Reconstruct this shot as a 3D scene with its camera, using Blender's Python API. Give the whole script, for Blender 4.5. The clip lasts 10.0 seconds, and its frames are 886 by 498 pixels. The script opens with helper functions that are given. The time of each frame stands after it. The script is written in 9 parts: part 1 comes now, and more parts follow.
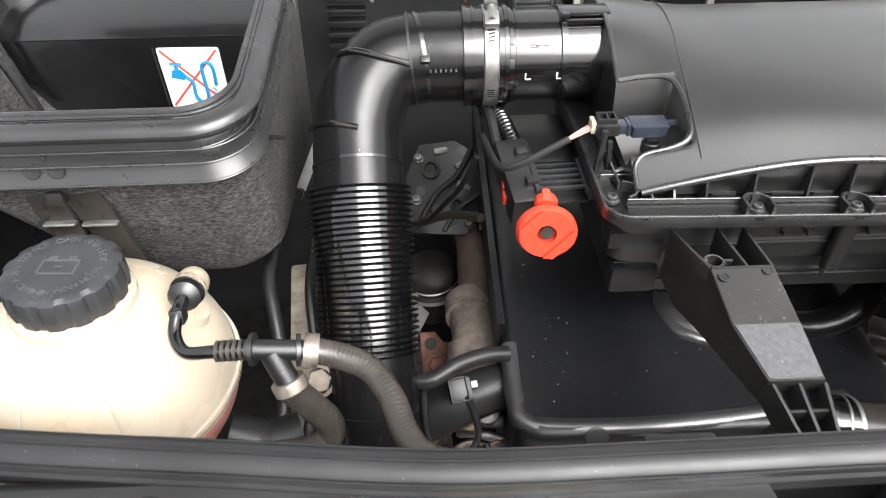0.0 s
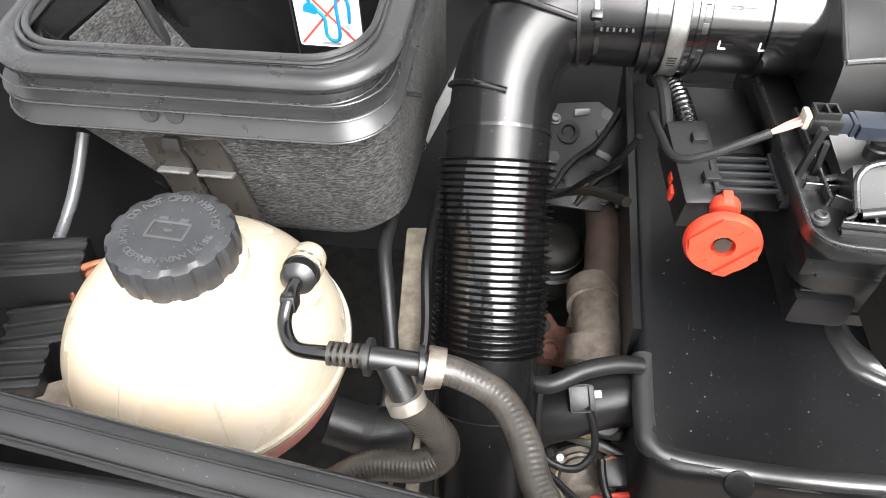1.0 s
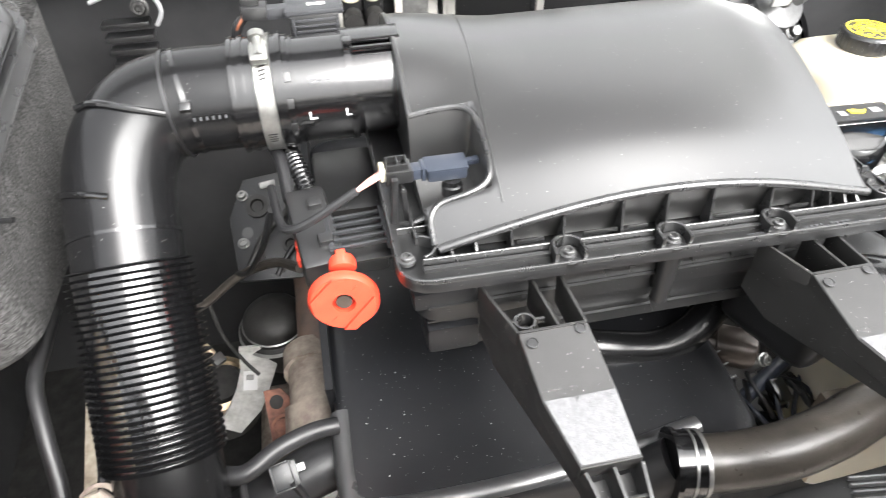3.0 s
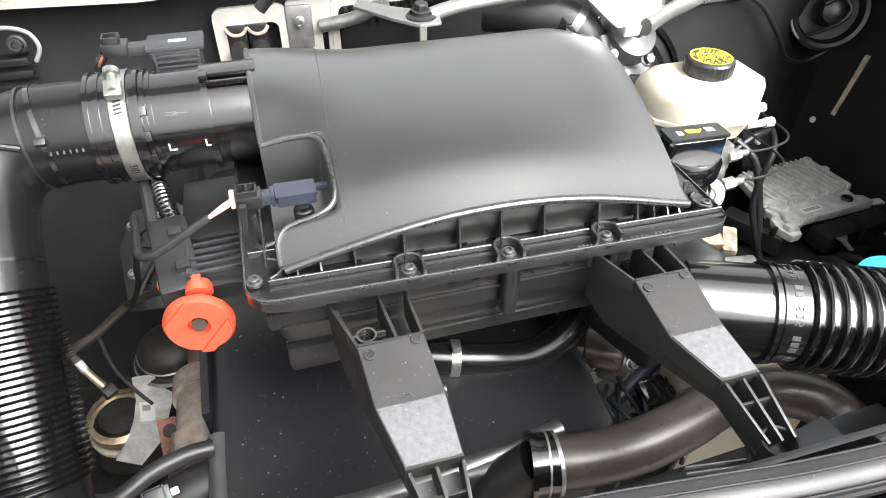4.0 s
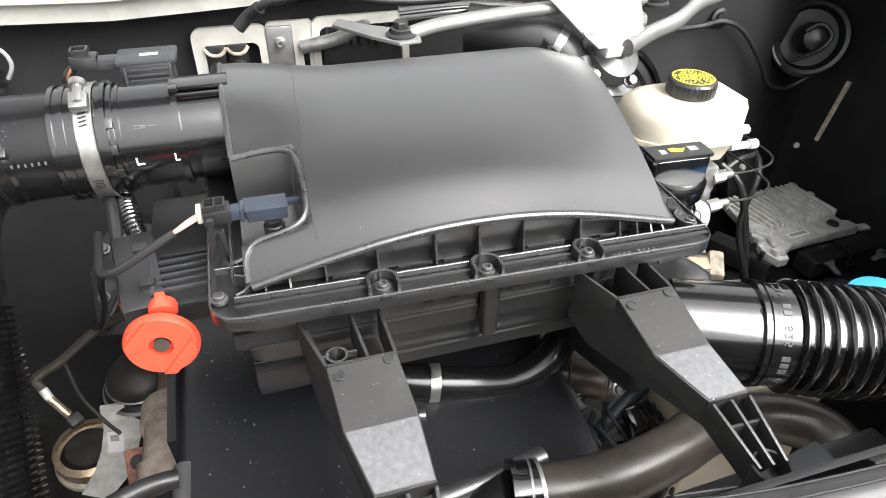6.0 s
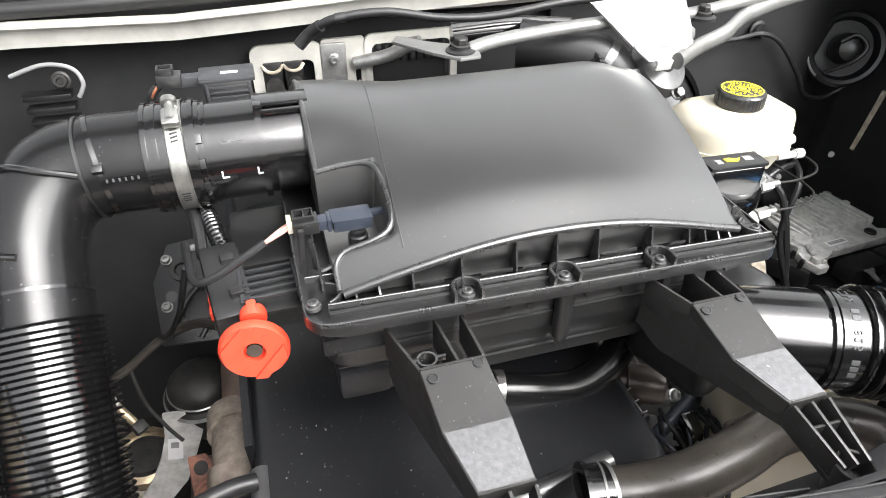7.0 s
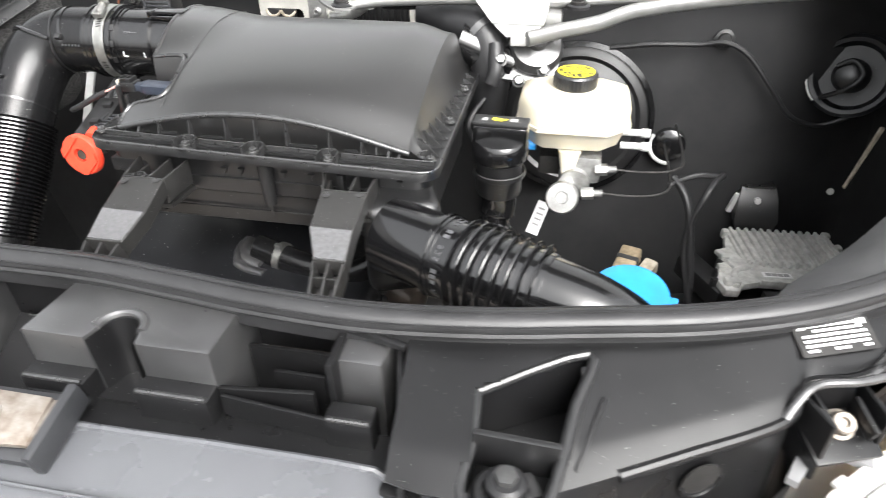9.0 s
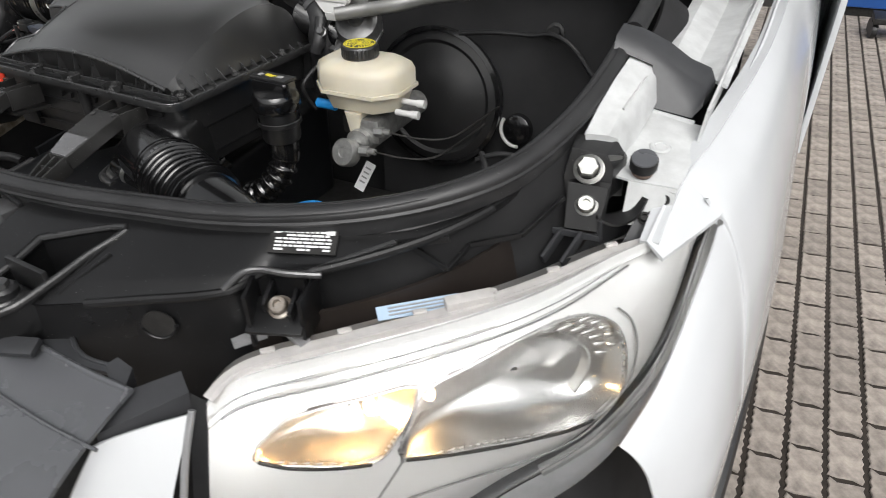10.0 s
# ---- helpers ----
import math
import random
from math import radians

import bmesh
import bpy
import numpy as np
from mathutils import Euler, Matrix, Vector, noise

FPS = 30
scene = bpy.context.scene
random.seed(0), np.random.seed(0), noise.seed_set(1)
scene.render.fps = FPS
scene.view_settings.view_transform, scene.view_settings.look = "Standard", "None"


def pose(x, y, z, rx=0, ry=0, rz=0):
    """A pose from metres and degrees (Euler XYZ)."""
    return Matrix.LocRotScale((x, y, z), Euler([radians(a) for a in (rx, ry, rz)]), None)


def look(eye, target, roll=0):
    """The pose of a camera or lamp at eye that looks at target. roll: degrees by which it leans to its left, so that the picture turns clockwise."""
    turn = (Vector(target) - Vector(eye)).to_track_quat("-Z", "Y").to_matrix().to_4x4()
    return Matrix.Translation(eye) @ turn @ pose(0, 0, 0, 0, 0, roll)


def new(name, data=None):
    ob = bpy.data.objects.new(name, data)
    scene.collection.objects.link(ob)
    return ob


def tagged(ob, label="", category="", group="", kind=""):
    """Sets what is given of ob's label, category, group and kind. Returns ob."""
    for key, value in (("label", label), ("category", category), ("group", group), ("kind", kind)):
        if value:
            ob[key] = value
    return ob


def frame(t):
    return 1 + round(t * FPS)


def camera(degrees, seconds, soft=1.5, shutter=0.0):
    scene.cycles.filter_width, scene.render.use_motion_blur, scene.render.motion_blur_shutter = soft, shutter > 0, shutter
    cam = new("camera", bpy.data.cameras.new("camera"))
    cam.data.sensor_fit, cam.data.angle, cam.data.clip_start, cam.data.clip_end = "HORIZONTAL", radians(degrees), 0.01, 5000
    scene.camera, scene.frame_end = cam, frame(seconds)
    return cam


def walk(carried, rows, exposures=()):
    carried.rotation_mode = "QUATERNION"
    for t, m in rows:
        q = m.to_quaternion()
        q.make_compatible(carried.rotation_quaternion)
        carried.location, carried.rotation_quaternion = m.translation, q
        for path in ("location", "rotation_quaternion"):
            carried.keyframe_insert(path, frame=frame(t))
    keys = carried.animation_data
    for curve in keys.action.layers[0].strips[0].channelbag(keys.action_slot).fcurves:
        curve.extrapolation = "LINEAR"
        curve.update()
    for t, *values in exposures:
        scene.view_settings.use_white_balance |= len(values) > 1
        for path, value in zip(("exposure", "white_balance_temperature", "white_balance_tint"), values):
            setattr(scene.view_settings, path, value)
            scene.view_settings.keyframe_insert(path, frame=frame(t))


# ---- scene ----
LENS = 69.3
cam = camera(LENS, 10.0, soft=0.9, shutter=0.15)
PATH = [
    (0.0, (0.024, 0.038, 1.625), (0.063, 1.562, 0.33), -1.0),
    (0.2, (0.004, 0.079, 1.611), (0.061, 1.621, 0.339), -0.8),
    (0.5, (-0.005, 0.114, 1.611), (-0.048, 1.577, 0.248), -0.1),
    (0.7, (-0.015, 0.126, 1.608), (-0.172, 1.517, 0.179), -0.8),
    (1.0, (-0.016, 0.126, 1.605), (-0.263, 1.494, 0.167), -2.1),
    (1.5, (-0.027, 0.125, 1.604), (-0.303, 1.512, 0.19), -2.4),
    (2.0, (-0.009, 0.134, 1.596), (-0.286, 1.577, 0.239), -2.5),
    (2.2, (-0.003, 0.138, 1.599), (-0.184, 1.585, 0.231), -2.4),
    (2.5, (0.037, 0.136, 1.61), (0.024, 1.594, 0.242), -2.1),
    (2.7, (0.075, 0.136, 1.614), (0.190, 1.601, 0.257), -1.5),
    (3.0, (0.139, 0.131, 1.623), (0.423, 1.591, 0.286), -1.1),
    (3.2, (0.172, 0.125, 1.631), (0.555, 1.561, 0.292), -0.5),
    (4.3, (0.222, 0.073, 1.64), (0.668, 1.556, 0.375), 0.5),
    (4.5, (0.229, 0.069, 1.64), (0.68, 1.552, 0.377), 0.6),
    (5.0, (0.228, 0.072, 1.636), (0.683, 1.555, 0.373), 0.6),
    (6.3, (0.226, 0.103, 1.614), (0.716, 1.646, 0.44), 1.1),
    (6.5, (0.217, 0.111, 1.613), (0.689, 1.666, 0.448), 0.4),
    (6.8, (0.181, 0.108, 1.620), (0.652, 1.661, 0.452), 0.4),
    (7.0, (0.167, 0.09, 1.626), (0.632, 1.643, 0.454), 0.2),
    (7.2, (0.161, 0.061, 1.634), (0.628, 1.610, 0.458), 0.2),
    (7.5, (0.182, 0.006, 1.641), (0.581, 1.575, 0.467), 0.5),
    (7.6, (0.196, -0.013, 1.647), (0.535, 1.570, 0.472), 0.4),
    (7.8, (0.241, -0.068, 1.660), (0.523, 1.526, 0.485), 0.0),
    (8.0, (0.295, -0.123, 1.671), (0.484, 1.474, 0.482), 0.0),
    (8.2, (0.355, -0.160, 1.667), (0.440, 1.450, 0.484), -0.3),
    (8.5, (0.456, -0.192, 1.655), (0.369, 1.416, 0.468), -0.5),
    (8.7, (0.546, -0.184, 1.633), (0.336, 1.419, 0.456), -0.7),
    (9.0, (0.725, -0.153, 1.624), (0.396, 1.454, 0.48), -1.0),
    (9.2, (0.849, -0.161, 1.624), (0.517, 1.459, 0.500), -0.7),
    (9.5, (1.04, -0.176, 1.622), (0.516, 1.391, 0.494), -1.1),
    (9.7, (1.162, -0.175, 1.623), (0.496, 1.362, 0.529), -1.3),
    (10.0, (1.31, -0.13, 1.617), (0.545, 1.338, 0.495), -1.5),
]
EXPOSURES = [(0.0, 1.90), (0.5, 2.12), (2.2, 2.40), (2.55, 2.38), (3.0, 2.80), (3.4, 2.75), (4.3, 2.45), (7.2, 2.3), (8.0, 2.65), (8.5, 2.4), (9.0, 2.3), (9.5, 1.75), (9.8, 0.9), (10.0, 0.65)]
walk(cam, [(t, look(e, g, r)) for t, e, g, r in PATH], EXPOSURES)

# ---- light: an overcast yard under an open bonnet ----
world = bpy.data.worlds.new("overcast_sky")
scene.world = world
world.use_nodes = True
wn = world.node_tree.nodes
sky = wn.new("ShaderNodeTexSky")
sky.sky_type = "NISHITA"
sky.sun_disc = False
sky.sun_elevation = radians(52)
sky.sun_rotation = radians(145)
sky.air_density, sky.dust_density, sky.ozone_density = 1.6, 6.0, 1.0
grey = wn.new("ShaderNodeHueSaturation")
grey.inputs["Saturation"].default_value = 0.12
world.node_tree.links.new(sky.outputs[0], grey.inputs["Color"])
world.node_tree.links.new(grey.outputs[0], wn["Background"].inputs["Color"])
wn["Background"].inputs["Strength"].default_value = 0.09
sun = new("sun", bpy.data.lights.new("sun", "SUN"))
sun.data.energy, sun.data.angle, sun.data.color = 1.25, radians(50), (1.0, 0.99, 0.98)
sun.matrix_world = look((2.2, -2.4, 4.2), (0.3, 0.5, 1.2))


# ---- materials ----
def mat(name, base, rough=0.5, metal=0.0, var=0.25, scale=40.0, bump=0.15, grain=900.0, dust=0.0, dust_scale=900.0,
        coat=0.0, trans=0.0, sss=0.0, emit=None, spec=0.5, tint=None, rvar=0.12, bdist=0.0006, stretch=None, fibre=0.0):
    """A surface with blotches, fine grain in relief and, where asked, pale specks of dust."""
    m = bpy.data.materials.new(name)
    m.use_nodes = True
    nt = m.node_tree
    b = nt.nodes["Principled BSDF"]
    def node(kind, **kw):
        n = nt.nodes.new(kind)
        for k, v in kw.items():
            n.inputs[k].default_value = v
        return n
    co = node("ShaderNodeTexCoord")
    big = node("ShaderNodeTexNoise", Scale=scale, Detail=5.0, Roughness=0.6)
    fine = node("ShaderNodeTexNoise", Scale=grain, Detail=2.0)
    for n in (big, fine):
        nt.links.new(co.outputs["Object"], n.inputs["Vector"])
    if stretch:
        mp = node("ShaderNodeMapping", Scale=stretch)
        nt.links.new(co.outputs["Object"], mp.inputs["Vector"])
        nt.links.new(mp.outputs["Vector"], fine.inputs["Vector"])
    other = tint or tuple(c * (1 - var) for c in base)
    lift = tuple(min(1, c * (1 + var * 0.6)) for c in base)
    ramp = node("ShaderNodeValToRGB")
    ramp.color_ramp.elements[0].position, ramp.color_ramp.elements[1].position = 0.32, 0.68
    ramp.color_ramp.elements[0].color, ramp.color_ramp.elements[1].color = (*other, 1), (*lift, 1)
    nt.links.new(big.outputs["Fac"], ramp.inputs["Fac"])
    colour = ramp.outputs["Color"]
    if fibre:
        fr = node("ShaderNodeMapRange")
        fr.inputs["From Min"].default_value, fr.inputs["From Max"].default_value = 0.36, 0.66
        fr.inputs["To Min"].default_value, fr.inputs["To Max"].default_value = 1 - fibre, 1 + fibre
        nt.links.new(fine.outputs["Fac"], fr.inputs["Value"])
        hs = node("ShaderNodeHueSaturation")
        nt.links.new(fr.outputs["Result"], hs.inputs["Value"])
        nt.links.new(colour, hs.inputs["Color"])
        colour = hs.outputs["Color"]
    rr = node("ShaderNodeMapRange")
    rr.inputs["To Min"].default_value, rr.inputs["To Max"].default_value = max(0.02, rough - rvar), min(1, rough + rvar)
    mid = node("ShaderNodeTexNoise", Scale=scale * 2.3, Detail=6.0)
    nt.links.new(co.outputs["Object"], mid.inputs["Vector"])
    nt.links.new(mid.outputs["Fac"], rr.inputs["Value"])
    rough_out = rr.outputs["Result"]
    if dust > 0:
        vo = node("ShaderNodeTexVoronoi", Scale=dust_scale)
        vo.inputs["Randomness"].default_value = 1.0
        nt.links.new(co.outputs["Object"], vo.inputs["Vector"])
        sepc = node("ShaderNodeSeparateColor")
        nt.links.new(vo.outputs["Color"], sepc.inputs["Color"])
        small = node("ShaderNodeMath")
        small.operation = "LESS_THAN"
        small.inputs[1].default_value = 0.26
        nt.links.new(vo.outputs["Distance"], small.inputs[0])
        few = node("ShaderNodeMath")
        few.operation = "GREATER_THAN"
        few.inputs[1].default_value = 1 - dust
        nt.links.new(sepc.outputs["Red"], few.inputs[0])
        both = node("ShaderNodeMath")
        both.operation = "MULTIPLY"
        nt.links.new(small.outputs[0], both.inputs[0])
        nt.links.new(few.outputs[0], both.inputs[1])
        mix = node("ShaderNodeMix")
        mix.data_type = "RGBA"
        nt.links.new(both.outputs[0], mix.inputs["Factor"])
        nt.links.new(colour, mix.inputs["A"])
        mix.inputs["B"].default_value = (0.26, 0.255, 0.25, 1)
        colour = mix.outputs["Result"]
    nt.links.new(colour, b.inputs["Base Color"])
    nt.links.new(rough_out, b.inputs["Roughness"])
    b.inputs["Metallic"].default_value = metal
    b.inputs["Specular IOR Level"].default_value = spec
    b.inputs["Coat Weight"].default_value = coat
    b.inputs["Coat Roughness"].default_value = 0.08
    b.inputs["Transmission Weight"].default_value = trans
    if sss:
        b.inputs["Subsurface Weight"].default_value = sss
        b.inputs["Subsurface Radius"].default_value = (0.02, 0.016, 0.01)
        b.inputs["Subsurface Scale"].default_value = 0.6
    if emit:
        b.inputs["Emission Color"].default_value = (*emit[0], 1)
        b.inputs["Emission Strength"].default_value = emit[1]
    if bump:
        bm_ = node("ShaderNodeBump", Strength=bump, Distance=bdist)
        nt.links.new(fine.outputs["Fac"], bm_.inputs["Height"])
        nt.links.new(bm_.outputs["Normal"], b.inputs["Normal"])
    return m


M_LID = mat("grained_black_plastic", (0.0085, 0.0083, 0.0083), 0.30, coat=1.0, grain=1500, bump=0.06, dust=0.010, var=0.2, scale=14, rvar=0.05, spec=1.0)
M_LID.node_tree.nodes["Principled BSDF"].inputs["Coat IOR"].default_value = 1.68
M_LID.node_tree.nodes["Principled BSDF"].inputs["Coat Roughness"].default_value = 0.36
M_BODY = mat("matt_black_plastic", (0.0085, 0.0085, 0.009), 0.38, grain=1200, bump=0.10, dust=0.012, var=0.3, scale=25, spec=0.9)
M_GLOSS = mat("glossy_black_plastic", (0.006, 0.006, 0.0065), 0.17, bump=0.05, var=0.3, scale=18, rvar=0.07, spec=0.8, coat=0.5, grain=500)
M_ELBOW = mat("satin_black_duct_plastic", (0.008, 0.008, 0.0085), 0.24, bump=0.06, var=0.3, scale=18, rvar=0.06, spec=0.42, coat=0.0, grain=700, dust=0.012, dust_scale=700)
M_CORR = mat("ribbed_black_hose_plastic", (0.006, 0.006, 0.0065), 0.15, bump=0.05, var=0.2, rvar=0.06, spec=0.9, coat=0.5)
M_COVER = mat("engine_cover_plastic", (0.0085, 0.009, 0.0105), 0.40, grain=1600, bump=0.15, dust=0.02, dust_scale=800, var=0.3, scale=10, spec=0.6)
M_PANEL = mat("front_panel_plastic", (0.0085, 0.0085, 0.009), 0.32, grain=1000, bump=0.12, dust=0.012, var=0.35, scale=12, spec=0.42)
M_SEAL = mat("satin_seal_rubber", (0.024, 0.024, 0.025), 0.40, grain=700, bump=0.15, var=0.3, scale=20, spec=0.5, dust=0.008)
M_PAPERB = mat("pale_blue_paper", (0.40, 0.52, 0.66), 0.5, var=0.05, bump=0.0)
M_CAN = mat("bronze_brown_can", (0.060, 0.048, 0.040), 0.32, metal=0.3, var=0.35, scale=40, bump=0.2, grain=400)
M_RUBBER = mat("black_rubber", (0.016, 0.016, 0.017), 0.42, grain=700, bump=0.25, var=0.3, scale=20, spec=0.45)
M_TRIM = mat("dark_grey_clip_plastic", (0.032, 0.033, 0.036), 0.40, grain=900, bump=0.2, var=0.15)
M_TINT = mat("pale_tinted_plastic", (0.62, 0.60, 0.58), 0.2, bump=0.0, var=0.15, trans=0.25)
M_HOSE = mat("dusty_rubber_hose", (0.05, 0.044, 0.038), 0.32, grain=500, bump=0.3, var=0.35, scale=50)
M_LINER = mat("bay_liner_felt", (0.024, 0.024, 0.025), 0.65, grain=800, bump=0.4, var=0.35, scale=8, spec=0.25)
M_FELT = mat("grey_felt", (0.058, 0.057, 0.056), 0.95, grain=520, bump=1.0, dust=0.05, dust_scale=650, var=0.35, scale=60, bdist=0.003, stretch=(0.40, 0.40, 1.7), fibre=0.75)
M_DARK = mat("dark_engine_metal", (0.03, 0.029, 0.028), 0.55, metal=0.4, var=0.5, scale=40, bump=0.3, grain=300)
M_TANK = mat("cream_tank_plastic", (0.55, 0.495, 0.405), 0.28, var=0.10, scale=7, bump=0.05, sss=0.6, tint=(0.56, 0.47, 0.35))
M_TANKLOW = mat("tank_bottom_with_pink_coolant", (0.62, 0.26, 0.22), 0.35, var=0.2, scale=12, bump=0.05, sss=0.4)
M_RESV = mat("ivory_reservoir_plastic", (0.56, 0.52, 0.42), 0.38, var=0.08, scale=14, bump=0.05, sss=0.4)
M_ORANGE = mat("orange_plastic", (0.78, 0.060, 0.028), 0.46, var=0.16, scale=90, bump=0.15)
M_BLUE = mat("blue_plastic", (0.02, 0.25, 0.62), 0.35, var=0.15, scale=40, bump=0.05)
M_YELLOW = mat("yellow_print", (0.72, 0.62, 0.05), 0.5, var=0.1, bump=0.0)
M_WHITEP = mat("white_print", (0.78, 0.78, 0.78), 0.5, var=0.05, bump=0.0)
M_RED = mat("red_print", (0.70, 0.06, 0.04), 0.5, var=0.1, bump=0.0)
M_BLUEPR = mat("blue_print", (0.008, 0.23, 0.48), 0.5, var=0.1, bump=0.0)
M_GRIT = mat("pale_grit", (0.45, 0.44, 0.42), 0.5, var=0.3, bump=0.0)
M_GREYPR = mat("grey_print", (0.30, 0.30, 0.30), 0.5, var=0.1, bump=0.0)
M_ZINC = mat("zinc_plated_steel", (0.42, 0.42, 0.40), 0.35, metal=0.9, var=0.25, scale=70, bump=0.15, grain=400)
M_ALU = mat("cast_aluminium", (0.38, 0.38, 0.37), 0.42, metal=0.8, var=0.3, scale=60, bump=0.4, grain=400)
M_PAINTG = mat("silver_painted_steel", (0.21, 0.21, 0.205), 0.40, metal=0.5, var=0.15, scale=30, bump=0.1)
M_WHITE = mat("white_body_paint", (0.57, 0.585, 0.60), 0.22, var=0.04, scale=6, bump=0.03, grain=200, coat=0.6, rvar=0.05)
M_WHITEG = mat("grubby_white_paint", (0.55, 0.56, 0.56), 0.34, var=0.18, scale=26, bump=0.1)
M_CREAM = mat("cream_painted_steel", (0.40, 0.39, 0.36), 0.42, var=0.2, scale=24, bump=0.12, grain=300)
M_WPLAST = mat("white_plastic", (0.52, 0.52, 0.51), 0.4, var=0.05, scale=20, bump=0.05)
M_GREY = mat("grey_bumper_plastic", (0.090, 0.093, 0.100), 0.27, grain=900, bump=0.12, var=0.1, scale=8, spec=0.75)
M_SKIRT = mat("satin_grey_liner_edge", (0.12, 0.12, 0.122), 0.36, grain=900, bump=0.1, var=0.25, scale=10, spec=0.6)
M_RUST = mat("rusty_iron", (0.22, 0.10, 0.07), 0.8, var=0.5, scale=60, bump=0.7, grain=250, tint=(0.10, 0.05, 0.04))
M_RISER = mat("heat_stained_brown_pipe", (0.16, 0.105, 0.08), 0.6, metal=0.3, var=0.4, scale=30, bump=0.4, grain=300, tint=(0.11, 0.085, 0.075))
M_MANI = mat("heat_stained_casting", (0.25, 0.22, 0.185), 0.7, metal=0.3, var=0.4, scale=70, bump=0.6, grain=250, tint=(0.17, 0.13, 0.11))
M_BEIGE = mat("dirty_beige_metal", (0.40, 0.36, 0.29), 0.65, var=0.4, scale=50, bump=0.4, grain=250, tint=(0.2, 0.17, 0.13))
M_BRASS = mat("brass", (0.55, 0.44, 0.30), 0.42, metal=0.8, var=0.3, scale=90)
M_LATCH = mat("worn_latch_steel", (0.30, 0.275, 0.245), 0.5, metal=0.7, var=0.4, scale=55, bump=0.4, grain=350, tint=(0.17, 0.13, 0.10))
# Wet gloss over a grey base that paints in the sky's reflection.
M_WET = mat("rain_wet_sheen_plastic", (0.12, 0.12, 0.124), 0.20, var=0.18, scale=220, bump=0.25, grain=600, spec=0.9, coat=0.6, rvar=0.12, bdist=0.0008)
M_TRIMG = mat("mid_grey_trim_plastic", (0.22, 0.22, 0.225), 0.4, grain=900, bump=0.1, var=0.12)
# Lit copy of the black plastic: sky sheen lifted into the base colour.
M_BLOCK = mat("sky_sheen_black_plastic", (0.040, 0.040, 0.041), 0.32, grain=1000, bump=0.12, dust=0.010, var=0.35, scale=16, spec=0.8, coat=0.8)
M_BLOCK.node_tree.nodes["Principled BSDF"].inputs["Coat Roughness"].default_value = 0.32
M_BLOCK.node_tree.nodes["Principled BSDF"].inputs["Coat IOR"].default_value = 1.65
M_ECU = mat("pale_cast_aluminium", (0.55, 0.55, 0.53), 0.5, metal=0.25, var=0.3, scale=60, bump=0.4, grain=400)
M_RIM = mat("satin_rubber_rim", (0.030, 0.030, 0.031), 0.30, grain=700, bump=0.12, var=0.35, scale=14, spec=0.8)
M_CAP = mat("slate_grey_cap_plastic", (0.034, 0.035, 0.038), 0.40, grain=600, bump=0.2, var=0.3, scale=40, dust=0.02)
M_EMBOSS = mat("embossed_cap_plastic", (0.075, 0.076, 0.08), 0.45, bump=0.1, var=0.15)
M_STRAP = mat("grey_brown_strap_plastic", (0.026, 0.023, 0.020), 0.30, bump=0.1, var=0.2, dust=0.01)
M_STICK = mat("yellow_label", (0.82, 0.60, 0.14), 0.5, var=0.08, bump=0.0)
M_STICKIN = mat("pale_yellow_label", (0.74, 0.66, 0.36), 0.5, var=0.1, bump=0.0)
M_CHROME = mat("lamp_reflector_chrome", (0.60, 0.595, 0.585), 0.24, metal=0.95, var=0.05, scale=20, bump=0.0, rvar=0.06)
M_LAMPIN = mat("lamp_bezel_silver", (0.55, 0.545, 0.535), 0.34, metal=0.45, var=0.02, scale=4, bump=0.0, rvar=0.03)
# Chrome with a warm base: the bulb's glow is partly put into the colour.
M_WARMREF = mat("warm_glow_reflector_chrome", (0.70, 0.64, 0.55), 0.22, metal=0.9, var=0.06, scale=60, bump=0.1, grain=200)
M_AMBER = mat("lit_indicator_bulb", (1.0, 0.7, 0.4), 0.3, bump=0.0, emit=((1.0, 0.60, 0.24), 70.0))
M_BROWN = mat("brown_tinted_plastic", (0.020, 0.016, 0.014), 0.4, var=0.2, bump=0.05)
M_SLATE = mat("blue_grey_plastic", (0.030, 0.036, 0.050), 0.34, var=0.15, bump=0.1)
M_COPPER = mat("copper_wire", (0.35, 0.13, 0.07), 0.4, metal=0.4, var=0.2)
M_PINK = mat("pink_wire", (0.55, 0.28, 0.24), 0.5, var=0.2)
M_CONT = mat("blue_container_paint", (0.02, 0.09, 0.33), 0.45, var=0.2, scale=5, bump=0.1)


def glass(name, rough=0.02):
    m = bpy.data.materials.new(name)
    m.use_nodes = True
    b = m.node_tree.nodes["Principled BSDF"]
    b.inputs["Base Color"].default_value = (0.97, 0.98, 0.98, 1)
    b.inputs["Transmission Weight"].default_value = 1.0
    b.inputs["Roughness"].default_value = rough
    b.inputs["IOR"].default_value = 1.25
    return m


M_GLASS = glass("clear_lamp_lens")


